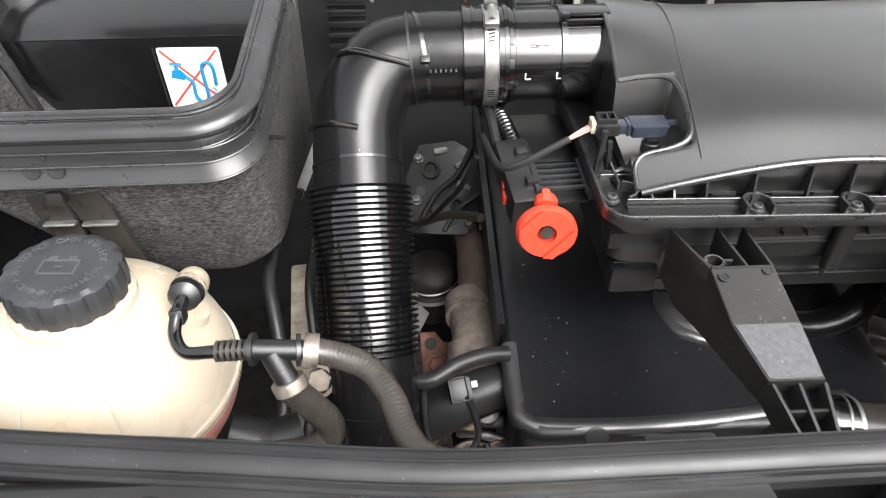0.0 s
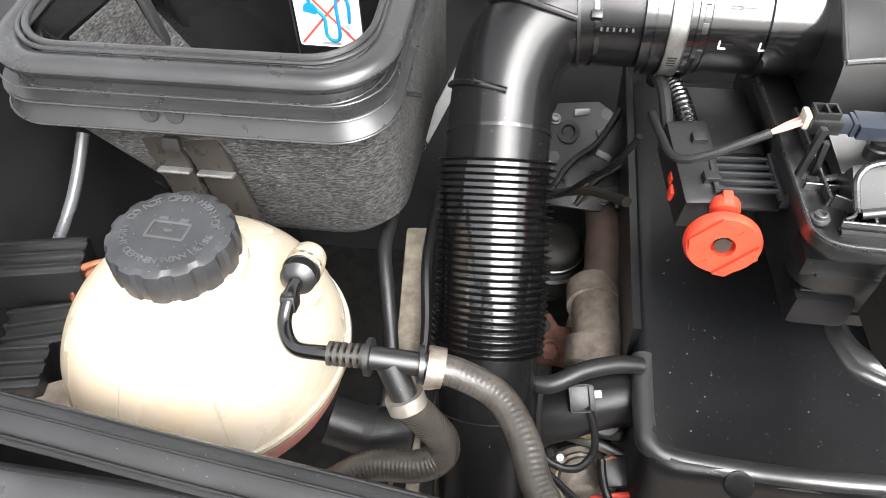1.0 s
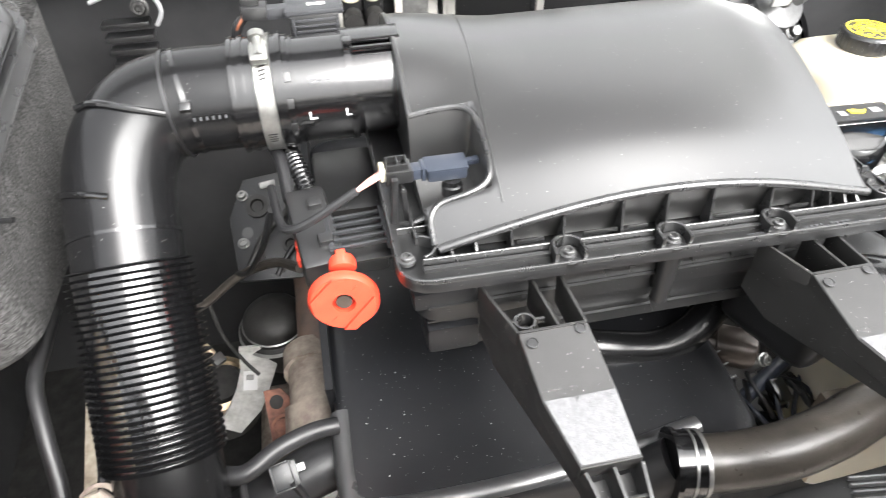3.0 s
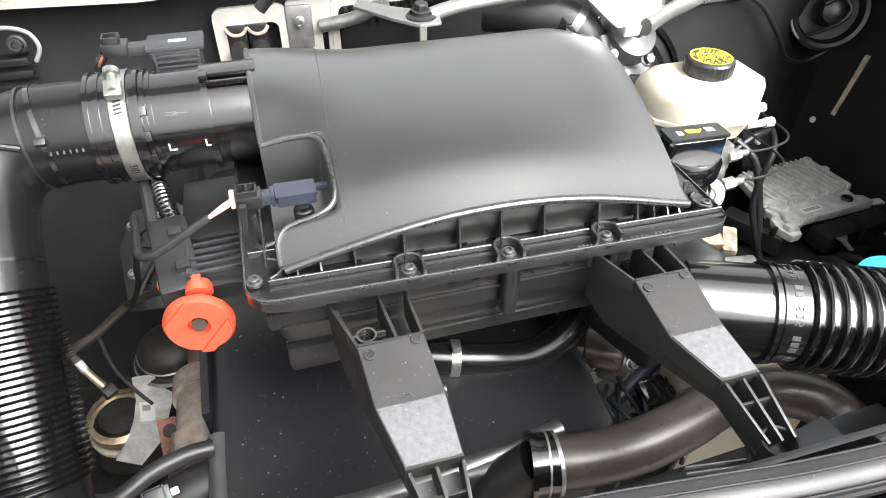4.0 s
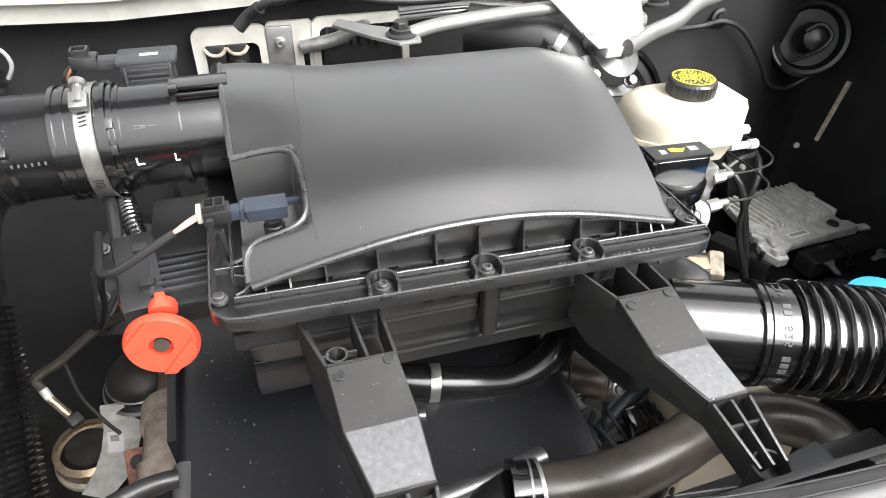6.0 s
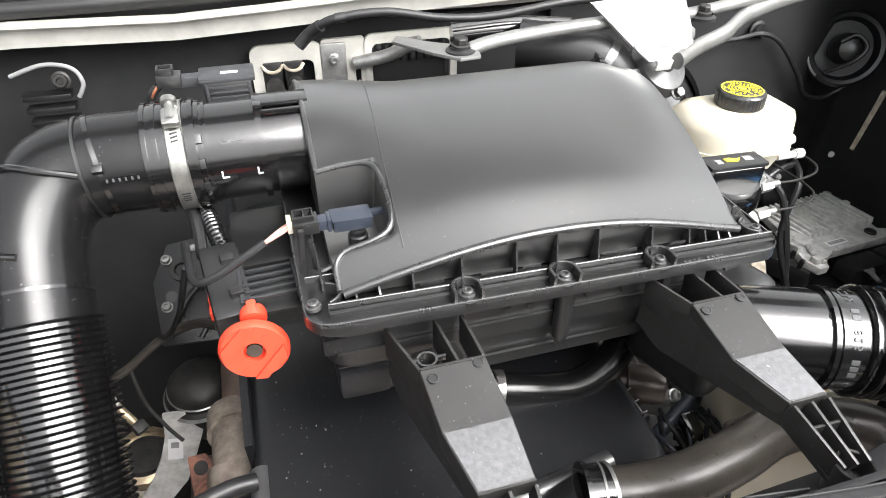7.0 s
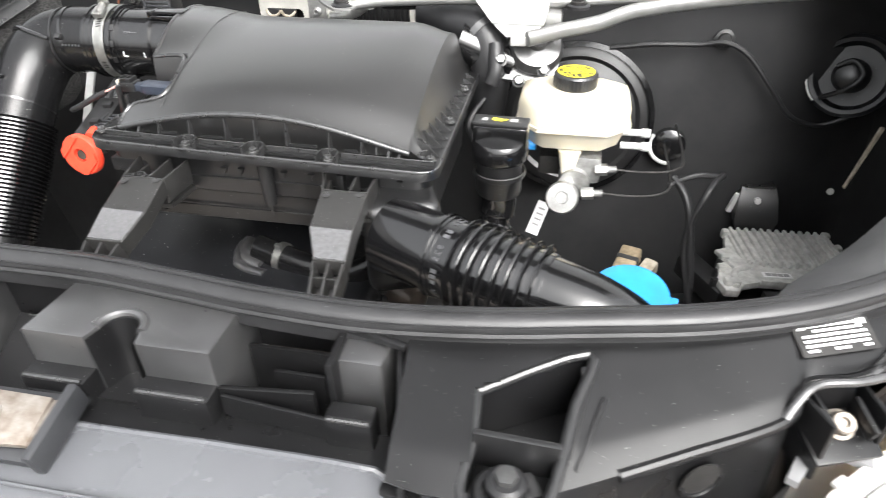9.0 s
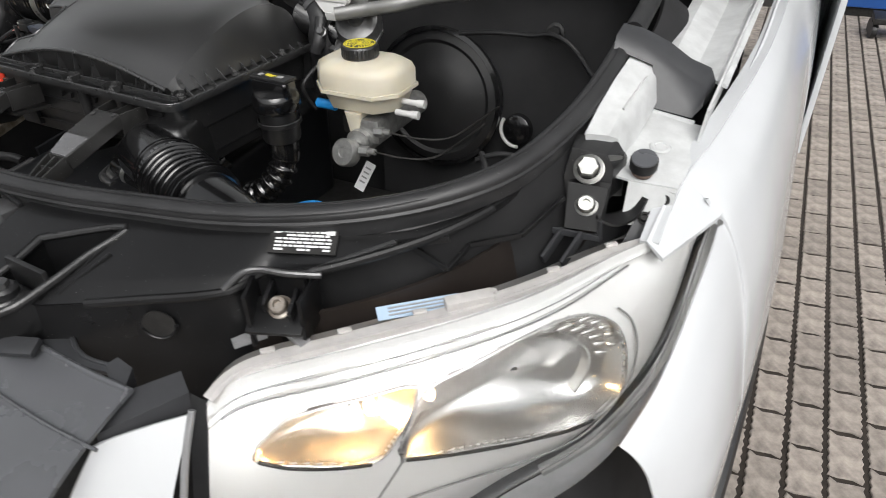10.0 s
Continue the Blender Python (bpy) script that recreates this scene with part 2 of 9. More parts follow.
def paver_mat():
    m = mat("concrete_paver", (0.36, 0.315, 0.275), 0.85, var=0.25, scale=18, bump=0.5, grain=160, tint=(0.17, 0.15, 0.135))
    nt = m.node_tree
    b = nt.nodes["Principled BSDF"]
    src = b.inputs["Base Color"].links[0].from_socket
    info = nt.nodes.new("ShaderNodeObjectInfo")
    geo = nt.nodes.new("ShaderNodeNewGeometry")
    add = nt.nodes.new("ShaderNodeMath")
    add.operation = "ADD"
    nt.links.new(info.outputs["Random"], add.inputs[0])
    nt.links.new(geo.outputs["Random Per Island"], add.inputs[1])
    half = nt.nodes.new("ShaderNodeMapRange")
    half.inputs["From Max"].default_value = 2.0
    half.inputs["To Min"].default_value, half.inputs["To Max"].default_value = 0.7, 1.25
    nt.links.new(add.outputs[0], half.inputs["Value"])
    hsv = nt.nodes.new("ShaderNodeHueSaturation")
    nt.links.new(half.outputs[0], hsv.inputs["Value"])
    nt.links.new(src, hsv.inputs["Color"])
    nt.links.new(hsv.outputs[0], b.inputs["Base Color"])
    return m


# Black plastic with a lifted base: edge highlights put into the colour.
M_EDGE = mat("edge_highlight_plastic", (0.024, 0.024, 0.0245), 0.30, grain=1200, bump=0.10, var=0.35, scale=60, spec=0.9, coat=0.7)
M_EDGE.node_tree.nodes["Principled BSDF"].inputs["Coat Roughness"].default_value = 0.22
M_ARM = mat("dry_black_plastic", (0.020, 0.0195, 0.019), 0.42, grain=1200, bump=0.10, dust=0.03, dust_scale=700, var=0.3, scale=25, spec=0.8)
M_SCREW = mat("dull_black_screw", (0.16, 0.16, 0.16), 0.35, metal=0.8, var=0.2, scale=90, bump=0.1)
M_DROP = glass("rain_drop", 0.03)
M_PAVER = paver_mat()
M_JOINT = mat("dark_joint_sand", (0.030, 0.023, 0.018), 0.95, var=0.4, scale=30, bump=0.6, grain=200)


# ---- building helpers ----
def thing(name, at, label, category, group="", kind=""):
    ob = new(name)
    ob.location = at
    ob.empty_display_size = 0.05
    return tagged(ob, label, category, group, kind)


def part(name, bm, material, parent=None, label="", smooth=35):
    """Links a bmesh (in world coordinates) as one mesh, under a thing or a part."""
    if isinstance(bm, bpy.types.Mesh):
        me = bm
    else:
        me = bpy.data.meshes.new(name)
        bmesh.ops.recalc_face_normals(bm, faces=bm.faces)
        bm.to_mesh(me)
        bm.free()
    if smooth:
        me.shade_smooth()
        me.set_sharp_from_angle(angle=radians(smooth))
    me.materials.append(material)
    ob = new(name, me)
    if parent is not None:
        ob.parent = parent
        if parent.type == "EMPTY":
            ob.matrix_parent_inverse = Matrix.Translation(-Vector(parent.location))
    if label:
        ob["label"] = label
    return ob


def solo(name, bm, material, label, category, group="", kind="", smooth=35):
    return tagged(part(name, bm, material, None, "", smooth), label, category, group, kind)


def box(size, m=None, bevel=0.0, seg=2, taper=None, bm=None):
    """A bevelled box of that size, centred, placed by the matrix m. taper: (sx, sy) of its top."""
    out = bm or bmesh.new()
    one = bmesh.new()
    bmesh.ops.create_cube(one, size=1.0)
    for v in one.verts:
        k = taper if taper and v.co.z > 0 else (1, 1)
        v.co = Vector((v.co.x * size[0] * k[0], v.co.y * size[1] * k[1], v.co.z * size[2]))
    if bevel:
        bmesh.ops.bevel(one, geom=list(one.edges), offset=bevel, segments=seg, profile=0.6, affect="EDGES")
    if m is not None:
        one.transform(m if isinstance(m, Matrix) else Matrix.Translation(m))
    me = bpy.data.meshes.new("tmp")
    one.to_mesh(me)
    one.free()
    out.from_mesh(me)
    bpy.data.meshes.remove(me)
    return out


def span(a, b, w, h, bevel=0.0, up=(0, 0, 1), bm=None, over=0.0):
    """A bar from a to b, w wide and h high."""
    a, b = Vector(a), Vector(b)
    d = b - a
    x = d.normalized()
    y = Vector(up).cross(x).normalized()
    z = x.cross(y)
    r = Matrix((x, y, z)).transposed().to_4x4()
    return box((d.length + over, w, h), Matrix.Translation((a + b) / 2) @ r, bevel, bm=bm)


def smooth_path(pts, n=8):
    """A smooth line through the points."""
    p = [Vector(q) for q in pts]
    if len(p) < 3:
        return p
    out = []
    for i in range(len(p) - 1):
        a, b, c, d = p[max(i - 1, 0)], p[i], p[i + 1], p[min(i + 2, len(p) - 1)]
        for k in range(n):
            t = k / n
            out.append(0.5 * (2 * b + (c - a) * t + (2 * a - 5 * b + 4 * c - d) * t * t + (3 * b - a - 3 * c + d) * t ** 3))
    return out + [p[-1]]


def sweep(path, outline, closed=True, caps=True, scale=None, up=None, bm=None):
    """Carries a closed outline of (across, above) points along a path. scale: a factor for each path point."""
    bm = bm or bmesh.new()
    path = [Vector(q) for q in path]
    n = len(path)
    tang = [(path[min(i + 1, n - 1)] - path[max(i - 1, 0)]).normalized() for i in range(n)]
    ref = Vector(up) if up else (Vector((0, 0, 1)) if abs(tang[0].z) < 0.9 else Vector((1, 0, 0)))
    rings = []
    nrm = None
    for i in range(n):
        t = tang[i]
        base = ref if (up or nrm is None) else nrm
        nrm = (base - t * base.dot(t)).normalized()
        side = t.cross(nrm)
        k = scale[i] if scale else 1.0
        rings.append([bm.verts.new(path[i] + side * (a * k) + nrm * (b * k)) for a, b in outline])
    m = len(outline)
    for i in range(n - 1):
        for j in range(m if closed else m - 1):
            bm.faces.new((rings[i][j], rings[i][(j + 1) % m], rings[i + 1][(j + 1) % m], rings[i + 1][j]))
    if caps and closed:
        bm.faces.new(rings[0])
        bm.faces.new(list(reversed(rings[-1])))
    return bm


def ring(r, seg=24):
    return [(r * math.cos(2 * math.pi * i / seg), r * math.sin(2 * math.pi * i / seg)) for i in range(seg)]


def tube(pts, r, seg=16, n=8, scale=None, bm=None, straight=False):
    p = [Vector(q) for q in pts] if straight else smooth_path(pts, n)
    return sweep(p, ring(r, seg), scale=scale, bm=bm)


def along(pts, n):
    """n points at even steps along a smooth line."""
    p = smooth_path(pts, 24)
    d = [0.0]
    for a, b in zip(p, p[1:]):
        d.append(d[-1] + (b - a).length)
    out, j = [], 0
    for i in range(n):
        s = d[-1] * i / (n - 1)
        while j < len(d) - 2 and d[j + 1] < s:
            j += 1
        k = (s - d[j]) / max(1e-9, d[j + 1] - d[j])
        out.append(p[j].lerp(p[j + 1], min(1, k)))
    return out


def axis(at, way, spin=0.0):
    """A pose at a place whose z runs along way."""
    return Matrix.Translation(at) @ Vector(way).to_track_quat("Z", "Y").to_matrix().to_4x4() @ pose(0, 0, 0, 0, 0, spin)


def lathe(profile, m=None, seg=32, bm=None, wob=None):
    """Turns (radius, height) points round z. wob: factor for the radius by angle and step."""
    bm = bm or bmesh.new()
    rows = []
    for k, (r, h) in enumerate(profile):
        if r < 1e-6:
            rows.append([bm.verts.new((0, 0, h))])
        else:
            rows.append([bm.verts.new((r * (wob(a, k) if wob else 1) * math.cos(a), r * (wob(a, k) if wob else 1) * math.sin(a), h))
                         for a in (2 * math.pi * i / seg for i in range(seg))])
    made = [v for row in rows for v in row]
    for a, b in zip(rows, rows[1:]):
        if len(a) == len(b) == 1:
            continue
        for i in range(seg):
            j = (i + 1) % seg
            if len(a) == 1:
                bm.faces.new((a[0], b[i], b[j]))
            elif len(b) == 1:
                bm.faces.new((a[i], a[j], b[0]))
            else:
                bm.faces.new((a[i], a[j], b[j], b[i]))
    if m is not None:
        for v in made:
            v.co = m @ v.co
    return bm


def plate(poly, thick, m=None, bevel=0.0, bm=None):
    """An upright prism over a polygon of (x, y) points: z from 0 to thick, placed by m."""
    out = bm or bmesh.new()
    one = bmesh.new()
    low = [one.verts.new((x, y, 0)) for x, y in poly]
    face = one.faces.new(low)
    top = bmesh.ops.extrude_face_region(one, geom=[face])
    for v in top["geom"]:
        if isinstance(v, bmesh.types.BMVert):
            v.co.z += thick
    if bevel:
        bmesh.ops.bevel(one, geom=[e for e in one.edges], offset=bevel, segments=2, profile=0.6, affect="EDGES")
    bmesh.ops.recalc_face_normals(one, faces=one.faces)
    if m is not None:
        one.transform(m)
    me = bpy.data.meshes.new("tmp")
    one.to_mesh(me)
    one.free()
    out.from_mesh(me)
    bpy.data.meshes.remove(me)
    return out


def rounded(x0, y0, x1, y1, r, seg=5):
    out = []
    for cx, cy, a0 in ((x1 - r, y1 - r, 0), (x0 + r, y1 - r, 90), (x0 + r, y0 + r, 180), (x1 - r, y0 + r, 270)):
        for i in range(seg + 1):
            a = radians(a0 + 90 * i / seg)
            out.append((cx + r * math.cos(a), cy + r * math.sin(a)))
    return out


def loft(rings_, caps=True, closed=True, bm=None):
    """Joins rings of points, each of the same count."""
    bm = bm or bmesh.new()
    rows = [[bm.verts.new(Vector(p)) for p in r] for r in rings_]
    n = len(rows[0])
    for a, b in zip(rows, rows[1:]):
        for i in range(n if closed else n - 1):
            j = (i + 1) % n
            bm.faces.new((a[i], a[j], b[j], b[i]))
    if caps:
        bm.faces.new(list(reversed(rows[0])))
        bm.faces.new(rows[-1])
    return bm


def grid(nx, ny, f, thick=0.0):
    """A sheet of nx by ny cells, f(u, v) giving its points; thick: the depth of its back below."""
    bm = bmesh.new()
    rows = [[bm.verts.new(Vector(f(i / nx, j / ny))) for i in range(nx + 1)] for j in range(ny + 1)]
    for j in range(ny):
        for i in range(nx):
            bm.faces.new((rows[j][i], rows[j][i + 1], rows[j + 1][i + 1], rows[j + 1][i]))
    if thick:
        bmesh.ops.recalc_face_normals(bm, faces=bm.faces)
        bmesh.ops.solidify(bm, geom=list(bm.faces), thickness=thick)
    return bm


def letters(text, size, m, material, parent, depth=0.0004, name="lettering"):
    c = bpy.data.curves.new("tmp_text", "FONT")
    c.body, c.size, c.extrude, c.align_x, c.align_y = text, size, depth, "CENTER", "CENTER"
    ob = bpy.data.objects.new("tmp_text", c)
    me = bpy.data.meshes.new_from_object(ob)
    bpy.data.objects.remove(ob)
    me.transform(m)
    return part(name, me, material, parent, smooth=0)


def lerp_table(table, x):
    """A smooth curve through the table's points."""
    n = len(table)
    for i in range(n - 1):
        (a, fa), (b, fb) = table[i], table[i + 1]
        if x <= b or i == n - 2:
            h = b - a
            k = min(1.0, max(0.0, (x - a) / h))
            p, q = table[max(i - 1, 0)], table[min(i + 2, n - 1)]
            ma = (fb - p[1]) / (b - p[0]) * h
            mb = (q[1] - fa) / (q[0] - a) * h
            return (2 * k ** 3 - 3 * k ** 2 + 1) * fa + (k ** 3 - 2 * k ** 2 + k) * ma + (3 * k ** 2 - 2 * k ** 3) * fb + (k ** 3 - k ** 2) * mb


def bolt(at, way, r, material=None, name="bolt", parent=None, label="", socket=True):
    """A flanged hexagon bolt head."""
    bm = lathe([(r * 1.35, 0), (r * 1.35, r * 0.25), (r * 1.05, r * 0.4)], axis(at, way), 20)
    lathe([(r, r * 0.3), (r, r * 1.1), (r * 0.86, r * 1.25), (r * 0.5, r * 1.25), (r * 0.42, r * 0.8), (0, r * 0.8)] if socket else
          [(r, r * 0.3), (r, r * 1.1), (r * 0.86, r * 1.25), (0, r * 1.25)], axis(at, way), 6 if not socket else 12, bm=bm)
    return part(name, bm, material or M_ZINC, parent, label)


def part_specks(name, parent, spots, height, size):
    """Pale grains of grit and dried drops lying on a surface."""
    vs_, fs_ = [], []
    for x, y in spots:
        r_, b0, z = size * random.choice((0.7, 0.9, 1.0, 1.7)), len(vs_), height(x, y)
        vs_ += [(x + r_ * math.cos(a * math.pi / 3), y + r_ * math.sin(a * math.pi / 3), z) for a in range(6)] + [(x, y, z + 0.8 * r_)]
        fs_ += [(b0 + a, b0 + (a + 1) % 6, b0 + 6) for a in range(6)]
    me_ = bpy.data.meshes.new(name)
    me_.from_pydata(vs_, [], fs_)
    me_.materials.append(M_GRIT)
    ob = tagged(new(name, me_), kind="stuff")
    ob.parent = parent
    if parent.type == "EMPTY":
        ob.matrix_parent_inverse = Matrix.Translation(-Vector(parent.location))
    return ob


# ---- the bay: floor, walls, bulkhead ----
bay_floor = solo("bay_floor", box((2.0, 1.1, 0.02), (0.35, 0.62, 0.62)), M_DARK, "oily dark undertray below the engine", "undertray", kind="structure")
wall_left = solo("bay_wall_left", grid(10, 10, lambda u, v: (-0.50 - 0.05 * math.sin(v * 3.0) + 0.03 * (1 - u), 0.22 + 0.85 * u, 0.62 + (0.70 + 0.10 * u) * v), 0.02),
                 M_LINER, "black lined inner wing of the engine bay", "inner wing", kind="structure")


WALL = along([(0.60, 0.99, 1.385), (0.90, 0.985, 1.39), (1.06, 0.975, 1.395), (1.12, 0.945, 1.40), (1.155, 0.88, 1.395), (1.165, 0.80, 1.375), (1.16, 0.70, 1.355),
              (1.155, 0.60, 1.335), (1.143, 0.51, 1.315), (1.115, 0.43, 1.298), (1.07, 0.37, 1.288), (1.01, 0.325, 1.28), (0.94, 0.29, 1.276)], 73)


def smoothstep(a, b, x):
    k = min(1, max(0, (x - a) / (b - a)))
    return k * k * (3 - 2 * k)


def right_wall(u, v):
    """The liner: along the bulkhead, round the corner in a bow and forward below the seal, wider at the foot."""
    i = round(u * 72)
    p = WALL[i]
    out = min(1.0, max(0.0, (i - 14) / 16)) * min(1.0, (72 - i) / 14)
    w = (1 - v) ** 1.3
    deep = (1 - v ** 7) * smoothstep(0.62, 0.80, p.y) * smoothstep(1.02, 1.12, p.x)
    return (p.x + 0.16 * w * out * (1 - deep) + 0.16 * deep, p.y - 0.05 * w * (1 - deep) + 0.095 * deep * smoothstep(0.86, 0.94, p.y), 0.62 + (p.z - 0.62) * v)


wall_right = solo("bay_wall_right", grid(72, 24, right_wall, 0.008), M_LINER, "black felt liner of the inner wing", "inner wing", kind="structure")

# bulkhead with a recess for the pedals' side plate
bulkhead = solo("bulkhead", grid(40, 14, lambda u, v: (-0.55 + 1.82 * u, 1.05 + 0.07 * smoothstep(0.86, 0.93, u) - 0.03 * v + 0.004 * math.sin(u * 40) * v, 0.62 + 0.74 * v), 0.015),
                M_LINER, "black felt lining of the bulkhead", "bulkhead", kind="structure")
# the cowl: painted flange with a rubber seal and the black scuttle tray above it
cowl = solo("cowl_flange", sweep([(-0.6, 0.955, 1.383), (-0.1, 0.955, 1.386), (0.08, 0.952, 1.381), (0.2, 0.95, 1.386), (0.32, 0.95, 1.392), (0.75, 0.95, 1.405), (1.1, 0.93, 1.41)],
            [(-0.005, -0.012), (0.005, -0.012), (0.007, 0.012), (0.02, 0.014), (0.02, 0.017), (-0.005, 0.017)]), M_CREAM,
            "white painted cowl flange above the bulkhead", "cowl", kind="structure")
seal_rear = solo("cowl_seal", sweep(smooth_path([(-0.6, 0.96, 1.412), (0.1, 0.96, 1.416), (0.5, 0.95, 1.43), (1.1, 0.93, 1.44)], 12), ring(0.010, 12)),
                 M_RUBBER, "black rubber seal along the cowl", "seal", kind="structure")
tray = solo("scuttle_tray", grid(30, 6, lambda u, v: (-0.65 + 1.95 * u, 0.97 + 0.35 * v, 1.405 + 0.03 * u + 0.12 * v), 0.01), M_BODY,
            "black plastic scuttle tray under the windscreen", "scuttle", kind="structure")

solo("scuttle_front", grid(30, 4, lambda u, v: (-0.65 + 1.80 * u, 0.972 + 0.003 * v, 1.425 + 0.025 * u - 0.062 * v), 0.004), M_BODY, "black plastic front wall of the scuttle", "scuttle", kind="structure")

# the rubber seal round the bay's opening
SEAL = [(-0.50, 0.93, 1.425), (-0.52, 0.76, 1.392), (-0.52, 0.60, 1.36), (-0.50, 0.42, 1.325), (-0.44, 0.315, 1.305), (-0.34, 0.275, 1.292), (-0.24, 0.262, 1.288), (-0.10, 0.248, 1.288), (0.03, 0.236, 1.288),
        (0.16, 0.236, 1.288), (0.26, 0.238, 1.287), (0.335, 0.238, 1.286), (0.42, 0.230, 1.285), (0.49, 0.222, 1.285), (0.585, 0.218, 1.285), (0.68, 0.226, 1.286), (0.76, 0.239, 1.288),
        (0.85, 0.255, 1.291), (0.93, 0.280, 1.295), (1.0, 0.315, 1.300), (1.06, 0.36, 1.308), (1.105, 0.42, 1.318), (1.132, 0.50, 1.335), (1.145, 0.59, 1.355), (1.148, 0.70, 1.378)]
seal_path = along(SEAL, 140)
seal_front = thing("bonnet_seal", (0.3, 0.24, 1.27), "dull black rubber seal round the bonnet opening", "seal", kind="structure")
part("seal_tube", sweep(seal_path, [(0.0125 * math.cos(a), 0.010 * math.sin(a) + 0.002) for a in (2 * math.pi * i / 18 for i in range(18))], up=(0, 0, 1)), M_SEAL, seal_front)
part("seal_foot", sweep(seal_path, [(-0.009, -0.022), (0.008, -0.022), (0.010, -0.008), (0.009, -0.003), (-0.008, -0.005)], up=(0, 0, 1)), M_SEAL, seal_front)
part("seal_lip", sweep(seal_path, [(0.009, -0.002), (0.0125, -0.006), (0.0135, -0.003), (0.010, 0.003)], up=(0, 0, 1)), M_SEAL, seal_front)
for dx, dz in ((0.0125, 0.0065), (0.0005, 0.0122), (-0.0085, 0.0095)):
    part("seal_line", sweep([p + Vector((0, -dx, dz)) for p in seal_path], ring(0.0009, 6)), M_RUBBER, seal_front)
part("upper_seal", sweep(smooth_path([(1.15, 0.715, 1.384), (1.15, 0.78, 1.395), (1.145, 0.86, 1.41), (1.12, 0.93, 1.425)], 8), ring(0.013, 14)), M_RUBBER, seal_front)


# ---- air filter housing ----
def fl(x, y):
    """Height of the flange's gutter."""
    return 1.2965 - 0.025 * (x - 0.38)


FRONT = 0.4745
ARC = [(0.199, 1.3095), (0.22, 1.3150), (0.26, 1.3240), (0.30, 1.3315), (0.34, 1.3362), (0.38, 1.3372), (0.42, 1.3350), (0.46, 1.3292), (0.50, 1.3200), (0.54, 1.3092), (0.562, 1.3035)]
CREST = [(0.4745, 0.0), (0.52, 0.0215), (0.58, 0.0385), (0.64, 0.0465), (0.69, 0.0450), (0.725, 0.0360), (0.755, 0.0175), (0.775, -0.012)]


def dome(x, y, cut=1.0):
    """Height of the lid's bulge, with the collar at the duct and the sensor's pocket."""
    flat = smoothstep(0.475, 0.70, y)
    arc = lerp_table(ARC, x)
    top = arc + (1.339 - arc) * flat + lerp_table(CREST, y) - 0.012 * smoothstep(0.50, 0.566, x) ** 2 * flat
    top += 0.011 * smoothstep(0.31, 0.205, x) * smoothstep(0.575, 0.645, y) * smoothstep(0.765, 0.715, y)
    pocket = cut * smoothstep(0.2515, 0.2455, x) * smoothstep(0.5035, 0.5115, y) * smoothstep(0.578, 0.570, y)
    return top + (1.3165 + 0.1 * (y - 0.55) - top) * pocket


housing = thing("air_filter_housing", (0.38, 0.62, 1.14), "large black plastic air filter housing with domed lid", "air filter")
NX, NY = 120, 110
bm = bmesh.new()
rows = []
for j in range(NY + 1):
    y = FRONT + (0.775 - FRONT) * j / NY
    xr = 0.560 + 0.006 * smoothstep(0.48, 0.7, y)
    row = []
    for i in range(NX + 1):
        x = 0.199 + (xr - 0.199) * i / NX
        row.append(bm.verts.new((x, y, dome(x, y))))
    rows.append(row)
for j in range(NY):
    for i in range(NX):
        bm.faces.new((rows[j][i], rows[j][i + 1], rows[j + 1][i + 1], rows[j + 1][i]))
rim = [rows[0][i] for i in range(NX + 1)] + [rows[j][NX] for j in range(1, NY + 1)] + [rows[NY][i] for i in range(NX - 1, -1, -1)] + [rows[j][0] for j in range(NY - 1, 0, -1)]
foot = []
for v in rim:
    x, y, z = v.co
    foot.append(bm.verts.new((x + (0.014 if x > 0.555 else 0), y + (0.008 if y > 0.77 else 0.006 if y < FRONT + 0.001 else 0), min(z - 0.004, fl(x, y) + 0.002))))
for i in range(len(rim)):
    k = (i + 1) % len(rim)
    bm.faces.new((rim[i], rim[k], foot[k], foot[i]))
lid = part("lid", bm, M_LID, housing, "satin grained black lid", smooth=42)
# The bright line on the lid's lip is painted by the paler edge plastic.
part("edge_bead", tube([(x, FRONT - 0.0005, dome(x, FRONT) - 0.0016) for x in (0.203 + 0.0119 * i for i in range(31))], 0.0036, 12, 2), M_EDGE, lid, "lid edge, painted paler as its highlight")
# raised rim of the sensor pocket and the left shoulder
bead_ = [(0.2005, 0.5790), (0.222, 0.5790), (0.240, 0.5765), (0.2490, 0.5680), (0.2520, 0.551), (0.2528, 0.53), (0.2510, 0.5155), (0.245, 0.5075), (0.232, 0.5045), (0.214, 0.5040), (0.206, 0.5015), (0.2012, 0.495), (0.2005, 0.484), (0.2005, 0.477)]
part("pocket_bead", tube([(x, y, dome(x + 0.002, y, 0.0) - 0.0012) for x, y in bead_], 0.0026, 10, 6), M_EDGE, lid)
part("collar_bead", tube([(0.2005, y, dome(0.203, y, 0.0) - 0.001) for y in (0.579, 0.60, 0.62, 0.64, 0.66, 0.69, 0.72, 0.75)], 0.0024, 10, 4), M_LID, lid)
part("mould_seam", tube([(0.2665 - 0.012 * smoothstep(0.76, 0.48, y), y, dome(0.26, y, 0.0) + 0.0002) for y in (0.49 + 0.025 * k for k in range(11))], 0.0005, 6, 2), M_LID, lid)
